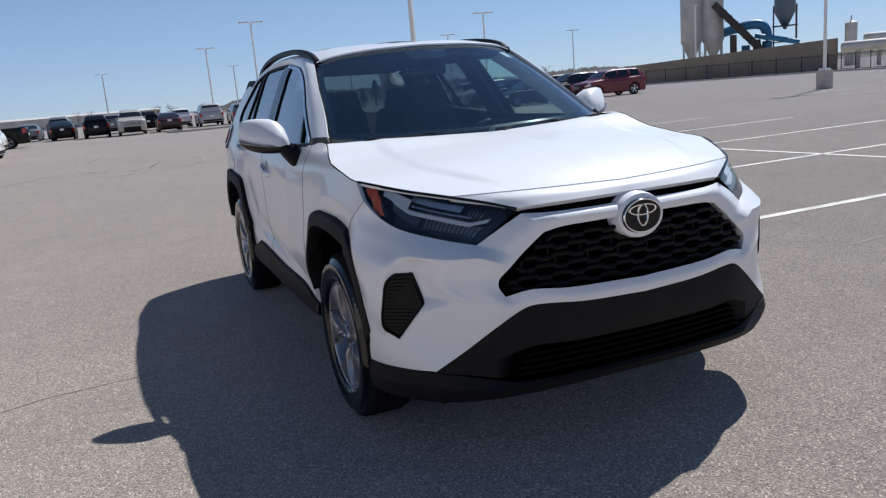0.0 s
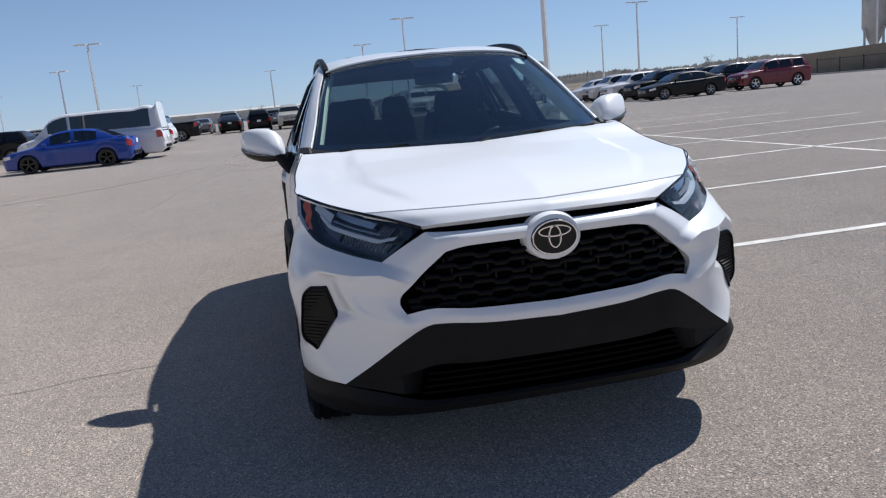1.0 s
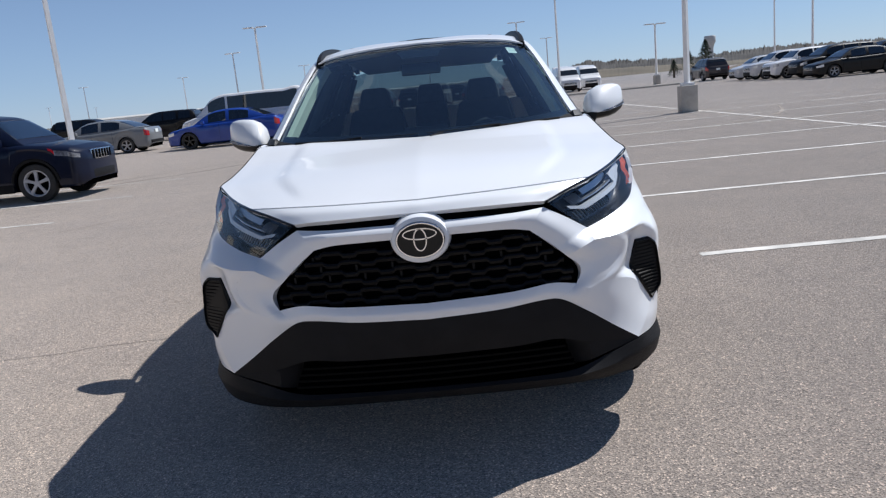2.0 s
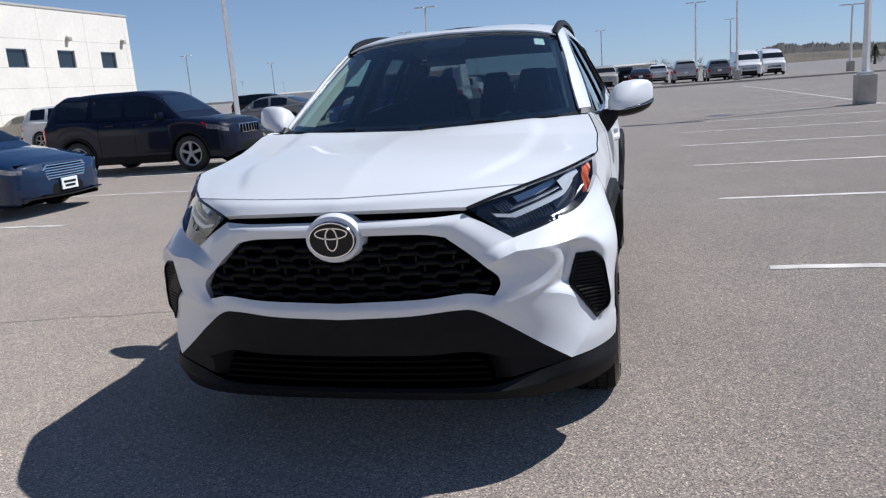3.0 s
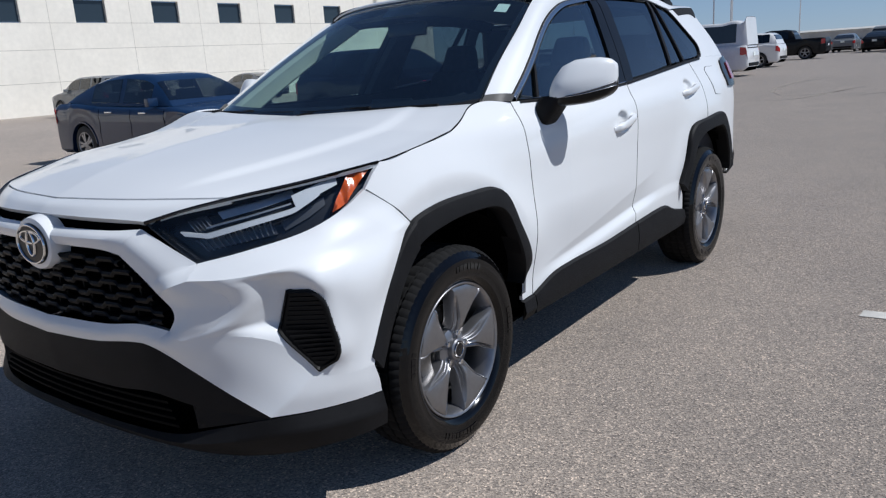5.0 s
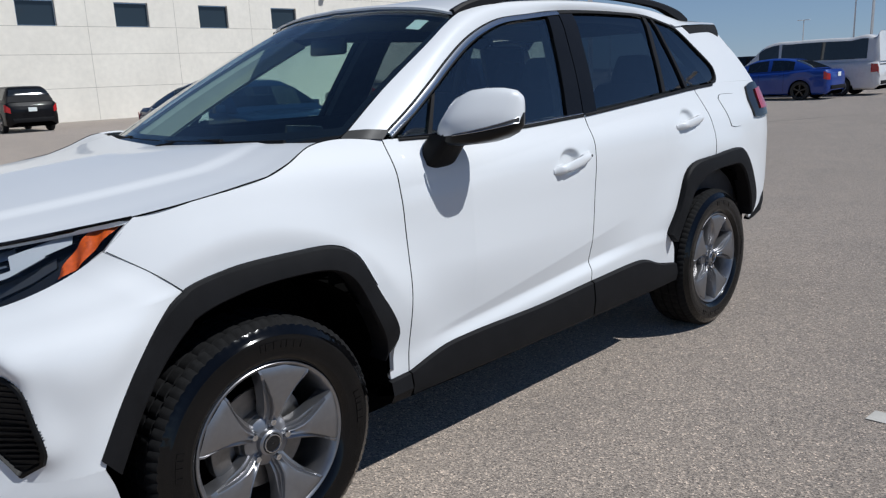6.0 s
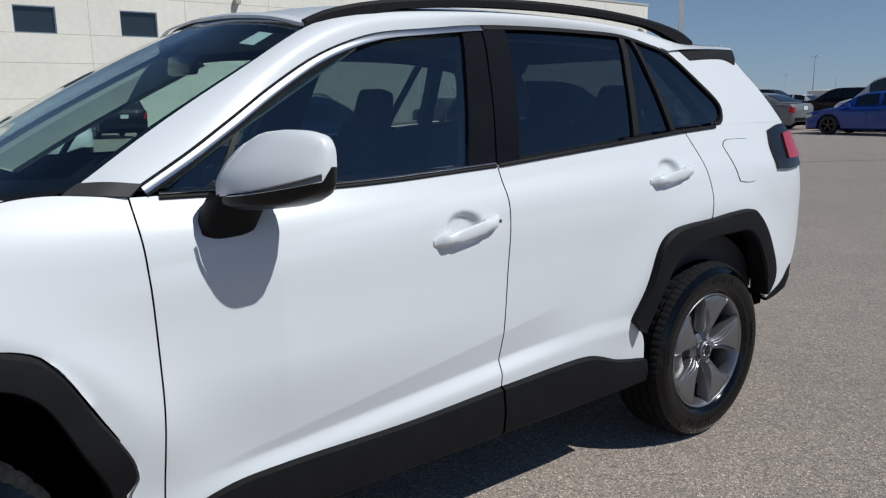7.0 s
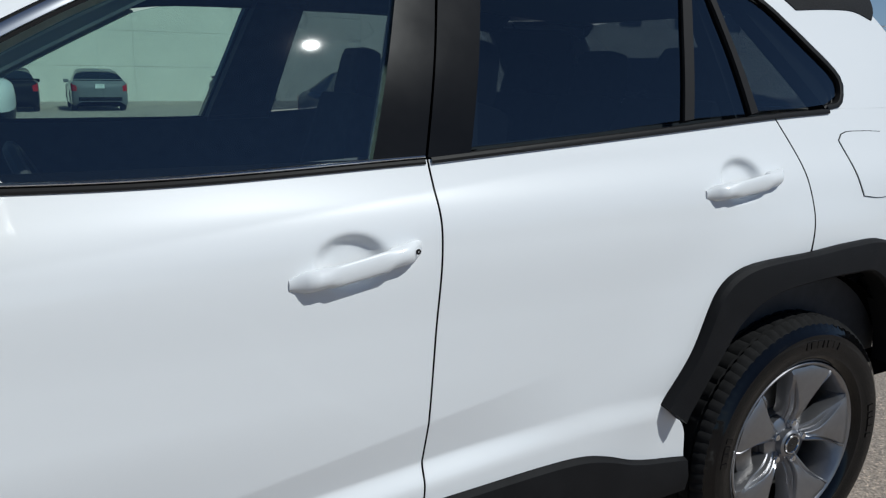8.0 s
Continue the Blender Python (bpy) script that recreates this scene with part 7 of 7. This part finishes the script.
# ---- office building ----
def building():
    root = thing("office_building", "pale precast concrete building with a row of small square windows", "building")
    x0, x1, y0, y1, h = -62.0, -37.5, -30.0, 52.6, 8.55
    win_y = [2.27 + 4.657 * k for k in range(-6, 11)]
    s = Shape()
    # front wall with openings: columns between the windows, bands above and below
    edges = [y0]
    for w in win_y:
        edges += [w, w + 1.78]
    edges.append(y1)
    for a, b in zip(edges[:-1], edges[1:]):
        is_win = any(abs(a - w) < 1e-6 for w in win_y)
        if is_win:
            s.box((x1 - 0.3, a, 0), (x1, b, 4.58))
            s.box((x1 - 0.3, a, 5.80), (x1, b, h))
        else:
            s.box((x1 - 0.3, a, 0), (x1, b, h))
    s.made("front_wall", BUILDING_WALL, root)
    for nm, lo, hi in (("end_wall", (x0, y1 - 0.3, 0), (x1 - 0.3, y1, h)), ("end_wall", (x0, y0, 0), (x1 - 0.3, y0 + 0.3, h)), ("rear_wall", (x0, y0 + 0.3, 0), (x0 + 0.3, y1 - 0.3, h)), ("roof", (x0 + 0.3, y0 + 0.3, h - 0.6), (x1 - 0.3, y1 - 0.3, h - 0.4))):
        Shape().box(lo, hi).made(nm, BUILDING_WALL, root)
    Shape().box((x0 - 0.05, y0 - 0.05, h), (x1 + 0.05, y1 + 0.05, h + 0.14)).made("parapet_cap", material("parapet_metal", (0.5, 0.49, 0.46), 0.5), root)
    # recessed joints: thin dark strips that sit 3 mm proud
    for z in (1.62, 3.25, 4.88 - 0.30, 6.45):
        Shape().box((x1 - 0.01, y0, z - 0.012), (x1 + 0.003, y1, z + 0.012)).made("wall_joint", JOINT, root)
    for k in range(-6, 12):
        y = 2.27 + 4.657 * k - 1.43
        if y0 < y < y1:
            Shape().box((x1 - 0.01, y - 0.010, 0), (x1 + 0.0035, y + 0.010, h)).made("wall_joint", JOINT, root)
    for w in win_y:
        win_ob = new("window")
        win_ob.parent = root
        Shape().box((x1 - 0.20, w + 0.05, 4.63), (x1 - 0.17, w + 1.73, 5.75)).made("pane", BUILDING_GLASS, win_ob)
        fr = Shape()
        for lo, hi in (((w, 4.58), (w + 0.05, 5.80)), ((w + 1.73, 4.58), (w + 1.78, 5.80)), ((w + 0.05, 4.58), (w + 1.73, 4.63)), ((w + 0.05, 5.75), (w + 1.73, 5.80))):
            fr.box((x1 - 0.22, lo[0], lo[1]), (x1 - 0.10, hi[0], hi[1]))
        fr.made("frame", SATIN_CHROME, win_ob)
    for k, y in enumerate((45.4, 29.4, 17.6, 6.0, 51.6)):
        lamp = new("wall_light")
        lamp.parent = root
        Shape().box((x1, y - 0.16, 6.45), (x1 + 0.32, y + 0.16, 6.72)).made("lamp_housing", CONCRETE, lamp, bevel=0.05)
        Shape().box((x1, y - 0.08, 6.70), (x1 + 0.12, y + 0.08, 6.82)).made("lamp_arm", POLE_PAINT, lamp)
    return root


building()


# ---- lamp posts ----
def lamp_post(at, height=10.0, heads=2, turn=0.0, base=True, radius=0.085):
    root = thing("lamp_post", "grey steel lamp post with flat heads on a concrete base", "lamp post", "lamp posts", (at[0], at[1], 0), turn)
    if base:
        b = Shape()
        b.box((-0.24, -0.24, 0), (0.24, 0.24, 0.78))
        b.made("concrete_base", CONCRETE, root, bevel=0.03)
        f = Shape()
        f.box((-0.17, -0.17, 0.775), (0.17, 0.17, 0.86))
        f.made("base_cover", POLE_PAINT, root, bevel=0.02)
    p = Shape()
    p.tube([(0, 0, 0.78 if base else 0), (0, 0, height)], [radius * 1.3, radius * 0.9], 4)
    p.made("pole", POLE_PAINT, root, weld=0)
    for k in range(heads):
        sg = 1 if k == 0 else -1
        h = Shape()
        h.box((sg * 0.12 if sg > 0 else -0.95, -0.16, height - 0.02), (0.95 if sg > 0 else -0.12, 0.16, height + 0.07))
        h.made("lamp_head", POLE_PAINT, root, bevel=0.02)
        arm = Shape()
        arm.tube([(0, 0, height - 0.05), (sg * 0.2, 0, height + 0.02)], 0.04, 8)
        arm.made("arm", POLE_PAINT, root, weld=0)
    return root


for x, y in ((-14.9, 60.3), (29.8, 60.4), (8.2, 83.0), (-23.9, 86.0), (36.5, 83.8), (57.0, 88.5), (-2.5, 120.8), (-24.0, 130.5), (-45.0, 130.5), (16.3, 121.0), (-55.5, 90.5), (-62.2, 130.2), (-123.0, 235.0), (-139.0, 302.0)):
    lamp_post((x, y), 7.7, 2, random.choice((0, 20, -15)))
for x, y in ((7.22, 19.75), (26.7, 21.5), (-11.45, 20.0), (9.25, 60.0)):
    lamp_post((x, y), 7.8, 2, 0, radius=0.075)
lamp_post((55.8, 63.0), 7.7, 1, 40)
lamp_post((18.44, 65.1), 5.1, 2, 10)


# ---- kerbs, wall, fence and the works behind them ----
def kerb(points, width=0.16, height=0.14):
    s = Shape()
    c = np.array(points, float)
    t = np.gradient(c, axis=0)
    t /= np.linalg.norm(t, axis=1, keepdims=True)
    nn = np.stack((-t[:, 1], t[:, 0]), -1)
    rows = [np.c_[c + nn * o, np.full(len(c), z)] for o, z in ((0, -0.02), (0, height - 0.02), (0.02, height), (width, height), (width, -0.02))]
    s.grid(np.array(rows))
    return tagged(s.made("kerb", CONCRETE), "pale concrete kerb at the lot's edge", "kerb", "kerbs", "structure")


kerb([(1.6, 56.5), (1.8, 54.6), (3.0, 54.0), (11.0, 55.0), (18.5, 56.0), (19.5, 57.0), (19.5, 59.0)])
kerb([(36.0, 76.0), (49.6, 64.4), (56.5, 47.6), (53.5, 39.2), (70.0, 20.0), (80.0, 0.0)])


def retaining_wall():
    s = Shape()
    c = np.array([(45.5, 83.0), (52.6, 66.0), (58.8, 48.2)])
    t = np.gradient(c, axis=0)
    t /= np.linalg.norm(t, axis=1, keepdims=True)
    nn = np.stack((t[:, 1], -t[:, 0]), -1)
    tops = (1.55, 2.2, 2.85)
    rows = [np.c_[c + nn * 0, np.zeros(3)], np.c_[c - nn * 0, np.array(tops)], np.c_[c + nn * -0.4, np.array(tops)], np.c_[c - nn * 0.4, np.zeros(3)]]
    s.grid(np.array(rows))
    return tagged(s.made("retaining_wall", vary(material("brown_wall", (0.27, 0.23, 0.18), 0.9), (0.27, 0.228, 0.175), 0.5, 0.15)), "long brown concrete wall behind the fence", "wall", kind="structure")


retaining_wall()


def fence(a, b, count):
    root = thing("fence", "black metal picket fence along the lot's edge", "fence")
    a, b = np.array(a, float), np.array(b, float)
    for k in range(count + 1):
        p = a + (b - a) * k / count
        q = Shape()
        q.tube([(p[0], p[1], 0), (p[0], p[1], 1.55)], 0.045, 6)
        q.made("post", FENCE, root, weld=0)
    for z in (0.18, 1.40):
        q = Shape()
        q.tube([(a[0], a[1], z), (b[0], b[1], z)], 0.025, 6)
        q.made("rail", FENCE, root, weld=0)
    q = Shape()
    n = count * 16
    for k in range(n):
        p = a + (b - a) * (k + 0.5) / n
        q.tube([(p[0], p[1], 0.12), (p[0], p[1], 1.48)], 0.011, 4)
    pk = q.made("picket_infill", FENCE, root, weld=0)
    tagged(pk, "thin black pickets", kind="stuff")


fence((50.2, 64.2), (56.9, 47.4), 8)
fence((56.9, 47.4), (53.9, 39.4), 4)
fence((53.9, 39.4), (70.0, 20.0), 10)


TANK_WHITE = vary(material("tank_white", (0.55, 0.54, 0.5), 0.5), (0.55, 0.54, 0.5), 0.4, 0.2)


def works():
    """The grey silos, blue ducts and hopper of the asphalt works."""
    m = pose(69.0, 81.0, 0, 0, 0, 0)
    root = thing("silo_block", "pale grey steel storage silos on a frame at an asphalt works", "silo", at=(70.8, 79.0, 0), turn=-40)
    for k, x in enumerate((-1.35, 1.35)):
        s = Shape()
        s.turned(((2.6, 0.45), (4.6, 1.31), (4.65, 1.34), (11.2, 1.34), (11.35, 1.28), (11.5, 0.3)), (x, 0, 0), "z", 28)
        s.made("silo", PLANT_GREY, root, weld=0)
        for dx in (-1.0, 1.0):
            for dy in (-1.0, 1.0):
                q = Shape()
                q.box((x + dx - 0.13, dy - 0.13, 0), (x + dx + 0.13, dy + 0.13, 4.7))
                q.made("leg", PLANT_GREY, root)
    s = Shape()
    for z in (11.6, 12.2):
        s.box((-3.8, -1.9, z), (3.6, 1.9, z + 0.12))
    for x in np.linspace(-3.7, 3.5, 10):
        for y in (-1.85, 1.85):
            s.tube([(x, y, 11.6), (x, y, 12.8)], 0.05, 5)
    s.made("top_platform", PLANT_DARK, root, weld=0)
    conv = thing("conveyor", "dark covered conveyor rising to the silos", "conveyor", at=(73.2, 74.8, 0), turn=-45)
    s = Shape()
    s.box((-4.6, -0.6, -0.45), (4.6, 0.6, 0.45), pose(0, 0, 5.6, 0, 48, 0))
    s.box((-1.2, -0.5, 0), (-0.4, 0.5, 5.0))
    s.made("conveyor_case", PLANT_DARK, conv, weld=0)
    for k in range(7):
        q = Shape()
        q.box((-0.06, -0.72, -0.52), (0.06, 0.72, 0.52), pose(-3.0 * math.cos(radians(48)) + k * 0.68, 0, 5.6 + 3.0 * math.sin(radians(48)) - k * 0.755, 0, 48, 0))
        q.made("conveyor_rib", PLANT_DARK, conv)
    duct = thing("blue_duct", "blue bent exhaust duct of the works", "duct", at=(75.5, 75.2, 0), turn=-45)
    s = Shape()
    s.tube(smooth_curve(((-4.2, 0, 5.3), (-2.0, 0, 5.8), (0.0, 0, 6.15), (1.3, 0, 5.9), (1.8, 0, 5.0), (1.85, 0, 2.6)), 30), 0.60, 16)
    s.made("duct_body", PLANT_BLUE, duct, weld=0)
    s = Shape()
    s.tube([(0.4, -1.5, 4.7), (5.6, -1.6, 3.4)], 0.34, 10)
    s.made("duct_branch", PLANT_BLUE, duct, weld=0)
    for k, (x, z, w, hh) in enumerate(((-1.2, 2.2, 1.0, 1.4), (0.2, 2.0, 0.9, 2.2), (2.9, 2.0, 1.4, 1.1))):
        q = Shape()
        q.box((x, -0.8, z), (x + w, 0.6, z + hh))
        q.made("machine_casing", PLANT_BLUE if k != 1 else PLANT_DARK, duct, bevel=0.05)
    hop = thing("hopper_tower", "blue cone-bottomed hopper on a dark steel frame", "hopper", at=(79.75, 73.8, 0), turn=-45)
    s = Shape()
    s.turned(((5.2, 0.16), (7.3, 1.22), (7.4, 1.28), (12.6, 1.28), (12.7, 0.1)), (0, 0, 0), "z", 26)
    s.made("hopper", vary(material("hopper_slate", (0.10, 0.14, 0.18), 0.5), (0.10, 0.145, 0.19), 0.7, 0.15), hop, weld=0)
    for dx in (-1.35, 1.35):
        for dy in (-1.2, 1.2):
            s = Shape()
            s.box((dx - 0.07, dy - 0.07, 0), (dx + 0.07, dy + 0.07, 8.2))
            s.made("tower_leg", PLANT_DARK, hop)
    for z in (3.6, 5.6):
        s = Shape()
        s.box((-1.5, -1.35, z), (1.5, 1.35, z + 0.10))
        s.made("gantry", PLANT_DARK, hop)
    for tx0, ty0, zc, rr, ln in ((63.4, 51.6, 2.05, 0.52, 17.0), (72.4, 56.4, 2.85, 0.55, 16.0)):
        tank = thing("storage_tank", "long pale horizontal storage tank on supports", "tank", "storage tanks", at=(tx0, ty0, 0), turn=-51)
        s = Shape()
        s.turned(((0, 0.1), (0.05, rr * 0.8), (0.3, rr), (ln - 0.3, rr), (ln - 0.05, rr * 0.8), (ln, 0.1)), (0, 0, zc), "x", 26)
        s.made("tank_shell", TANK_WHITE, tank, weld=0)
        for x in (1.5, ln / 2, ln - 1.5):
            s = Shape()
            s.box((x - 0.2, -rr * 0.8, 0), (x + 0.2, rr * 0.8, zc - rr * 0.7))
            s.made("support", CONCRETE, tank)
    stack = thing("short_stack", "pale steel cyclone top beyond the tanks", "stack", at=(83.2, 66.8, 0))
    s = Shape()
    s.turned(((0, 0.70), (5.1, 0.70), (5.3, 0.45), (5.4, 0.08), (6.0, 0.08), (6.05, 0.02)), (0, 0, 0), "z", 20)
    s.made("stack_body", PLANT_GREY, stack, weld=0)
    heap = thing("aggregate_heap", "brown heap of aggregate behind the wall", "heap", at=(60.0, 92.0, 0))
    s = Shape()
    xs = np.linspace(-30, 22, 40)
    rows = []
    for k, zf in ((-9, 0.0), (-5, 0.6), (-1, 1.0), (5, 0.5), (9, 0.0)):
        rows.append([(x * 0.9, k + x * -0.9 * 0 + 2, zf * (2.0 + 0.5 * noise.noise(Vector((x * 0.15, k * 0.2, 0)))) * (1 - (abs(x) / 32) ** 3)) for x in xs])
    s.grid(np.array(rows))
    s.made("heap_body", vary(material("brown_aggregate", (0.16, 0.13, 0.10), 0.95), (0.16, 0.13, 0.10), 0.5, 0.25), heap, weld=0)


works()


# ---- far land: low ridges, bare woods, a spruce and a water tower ----
def ridge(name, a0, a1, dist, height, mat, label, seed, rough=0.22):
    """A low ridge on an arc round the lot, between two bearings from +y towards +x."""
    s = Shape()
    n = 2400
    jag = random.Random(seed)
    spike = [jag.uniform(0, 1) for _ in range(n)]
    rows = []
    for off, hz in ((-60, 0.0), (-20, 0.75), (0, 1.0), (40, 0.9), (120, 0.0)):
        row = []
        for k in range(n):
            b = radians(a0 + (a1 - a0) * k / (n - 1))
            d = dist + off
            low_side = 1 - 0.65 * step(b, radians(30), radians(48))
            hh = low_side * height * hz * (0.65 + 0.5 * noise.noise(Vector((k * 0.0034, seed, 0))) + 0.12 * noise.noise(Vector((k * 0.05, seed + 3, off))) + 0.06 * noise.noise(Vector((k * 0.2, seed + 5, off))) + rough * spike[k] * (off == 0)) * min(1, k / 160, (n - 1 - k) / 160)
            row.append((d * math.sin(b), d * math.cos(b), max(hh, -0.2) - 0.1))
        rows.append(row)
    s.grid(np.array(rows), flip=True)
    return tagged(s.made(name, mat, weld=0), label, "hill", kind="structure")


ridge("backdrop_field", 5, 95, 330, 3.6, FIELD, "dry brown field beyond the lot", 1.0, 0.03)
ridge("backdrop_ridge", 5, 80, 620, 12.5, vary(material("far_woods", (0.045, 0.043, 0.040), 0.95), (0.048, 0.045, 0.041), 0.06, 0.4), "low hazy wooded ridge", 5.0, 0.14)
ridge("backdrop_ridge", -70, 8, 800, 3.5, vary(material("far_woods_pale", (0.10, 0.096, 0.09), 0.95), (0.10, 0.096, 0.09), 0.03, 0.3), "low hazy wooded ridge", 9.0, 0.14)


def bare_tree(root_at, height, seed):
    rng = random.Random(seed)
    root = thing("bare_tree", "leafless grey-brown tree at the lot's far edge", "tree", "bare trees", (root_at[0], root_at[1], 0))
    tr, cr = Shape(), Shape()
    tr.tube([(0, 0, 0), (0.05, 0, height * 0.3), (0.1, 0.05, height * 0.55), (0.05, 0.1, height * 0.95)], [height * 0.022, height * 0.018, height * 0.011, 0.01], 6)
    for k in range(16):
        z = height * rng.uniform(0.25, 0.8)
        a, ln = rng.uniform(0, 6.28), height * rng.uniform(0.22, 0.42)
        e = (ln * 0.75 * math.cos(a), ln * 0.75 * math.sin(a), z + ln * 0.7)
        mid = (e[0] * 0.5, e[1] * 0.5, z + ln * 0.25)
        cr.tube([(0.08, 0.04, z), mid, e], [height * 0.007, height * 0.005, 0.008], 4)
        for j in range(9):
            f = rng.uniform(0.3, 1.0)
            p = np.array((0.08, 0.04, z)) * (1 - f) + np.array(e) * f
            b, l2 = rng.uniform(0, 6.28), ln * rng.uniform(0.2, 0.5)
            q = p + np.array((l2 * 0.6 * math.cos(b), l2 * 0.6 * math.sin(b), l2 * rng.uniform(0.3, 0.9)))
            cr.tube([p, q], [height * 0.0035, 0.006], 3, caps=False)
    tr.made("trunk", BARE_WOOD, root, weld=0)
    cr.made("crown", BARE_WOOD, root, "bare twiggy crown", weld=0)
    return root


for k in range(14):
    b = radians(random.uniform(24, 46))
    d = random.uniform(150, 210)
    bare_tree((d * math.sin(b), d * math.cos(b)), random.uniform(2.6, 4.4), 100 + k)
for k in range(14):
    b = radians(random.uniform(-3, 9))
    d = random.uniform(170, 240)
    bare_tree((d * math.sin(b), d * math.cos(b)), random.uniform(2.0, 3.6), 200 + k)


def spruce(at, height, seed):
    rng = random.Random(seed)
    root = thing("spruce", "dark green spruce at the edge of the field", "tree", "", (at[0], at[1], 0))
    Shape().tube([(0, 0, 0), (0, 0, height)], [0.16, 0.02], 7).made("trunk", BARE_WOOD, root, weld=0)
    s = Shape()
    for k in range(900):
        f = rng.random() ** 0.7
        z = height * (0.08 + 0.92 * f)
        r = height * 0.40 * (1 - f) ** 0.85 * rng.uniform(0.35, 1.1)
        a = rng.uniform(0, 6.28)
        p = np.array((r * math.cos(a), r * math.sin(a), z))
        o = np.array((math.cos(a), math.sin(a), -0.35)) * height * 0.05
        w = np.array((-math.sin(a), math.cos(a), 0)) * height * 0.016
        s.add([p - o, p + w, p + o, p - w + (0, 0, 0.03)], [(0, 1, 2, 3)])
    s.made("crown", CONIFER, root, weld=0)


spruce((32.9, 96.0), 4.3, 5)
spruce((31.0, 97.0), 3.4, 6)
spruce((28.6, 95.0), 2.2, 7)


def water_tower():
    root = thing("water_tower", "pale water tower with a flat bulb on the horizon", "water tower", at=(158.0, 467.0, 0))
    s = Shape()
    s.turned(((0, 2.6), (2, 2.0), (10.0, 1.9), (12.0, 2.4), (13.6, 3.3), (16.6, 3.3), (17.2, 2.9), (17.4, 0.1)), (0, 0, 0), "z", 28)
    s.made("tower_body", vary(material("tower_paint", (0.45, 0.46, 0.46), 0.6), (0.45, 0.46, 0.46), 0.2, 0.08), root, weld=0)


water_tower()


def far_shed(at, size, turn, mat, label):
    root = thing("far_warehouse", label, "building", at=(at[0], at[1], 0), turn=turn)
    w, d, h = size
    s = Shape()
    s.box((-w / 2, -d / 2, 0), (w / 2, d / 2, h))
    s.made("wall", mat, root)
    s = Shape()
    s.add([(-w / 2 - 0.4, -d / 2 - 0.4, h), (w / 2 + 0.4, -d / 2 - 0.4, h), (w / 2 + 0.4, 0, h + 0.5), (-w / 2 - 0.4, 0, h + 0.5), (w / 2 + 0.4, d / 2 + 0.4, h), (-w / 2 - 0.4, d / 2 + 0.4, h)], [(0, 1, 2, 3), (3, 2, 4, 5)])
    s.made("roof", PLANT_GREY, root)


far_shed((-22.0, 205.0), (60, 22, 2.6), 3, PLANT_GREY, "long low grey warehouse beyond the lot")
far_shed((-75.0, 210.0), (46, 22, 2.4), -6, PLAIN_WHITE, "long low white warehouse beyond the lot")

# ---- marks on the asphalt ----
for path in (((-2.3, 27.3), (-2.8, 24.6), (-2.9, 22.6), (-2.7, 20.2), (-2.1, 18.3)), ((-2.1, 18.3), (-1.4, 18.3), (-0.6, 21.1)), ((-2.6, 17.1), (-1.7, 16.7), (-0.7, 20.3)), ((0.2, 22.4), (0.5, 20.9), (0.5, 19.5), (0.1, 18.3), (-0.6, 17.3)), ((-14, 10.2), (-9, 12.5), (-5.5, 15.5), (-3.0, 20.5)), ((-14, 11.2), (-9, 13.6), (-5.8, 16.8)), ((3.0, 14.2), (5.5, 13.6), (8.0, 15.4), (9.6, 19.0))):
    skid(path, random.uniform(0.11, 0.17))


def crack(path, width=0.02):
    c = smooth_curve(path, 60)
    c = c + np.array([(noise.noise(Vector((k * 0.35, path[0][0], 0))) * 0.05, noise.noise(Vector((k * 0.35, path[0][1], 7))) * 0.05) for k in range(60)])
    t = np.gradient(c, axis=0)
    t /= np.linalg.norm(t, axis=1, keepdims=True)
    nn = np.stack((-t[:, 1], t[:, 0]), -1)
    w = np.array([width * (0.5 + 0.6 * abs(noise.noise(Vector((k * 0.5, 3, path[0][1]))))) for k in range(60)])[:, None]
    rows = [np.c_[c - nn * w, np.full(60, 0.0035)], np.c_[c + nn * w, np.full(60, 0.0035)]]
    tagged(Shape().grid(np.array(rows)).made("crack", TAR_AND_SHADOW, weld=0), "thin dark crack or painted shadow line on the asphalt", "crack", "cracks", "structure")


crack(((-6.5, 0.9), (-4.2, 0.7), (-2.6, 1.0), (-1.4, 1.2)), 0.008)
# long line: a lamp post's shadow, painted in the cracks' dark colour
crack(((-5.2, 6.5), (-3.5, 9.0), (-3.0, 14.0), (-1.5, 22.0)), 0.02)
crack(((14.0, -2.0), (9.0, 0.4), (5.0, 0.9), (3.2, 0.8)), 0.012)
dr = Shape()
dr.turned(((0.004, 0.001), (0.006, 0.30), (0.004, 0.34)), (3.4, 18.6, 0), "z", 24)
tagged(dr.made("drain_cover", STEEL, weld=0), "dark iron drain cover in the asphalt", "drain cover")
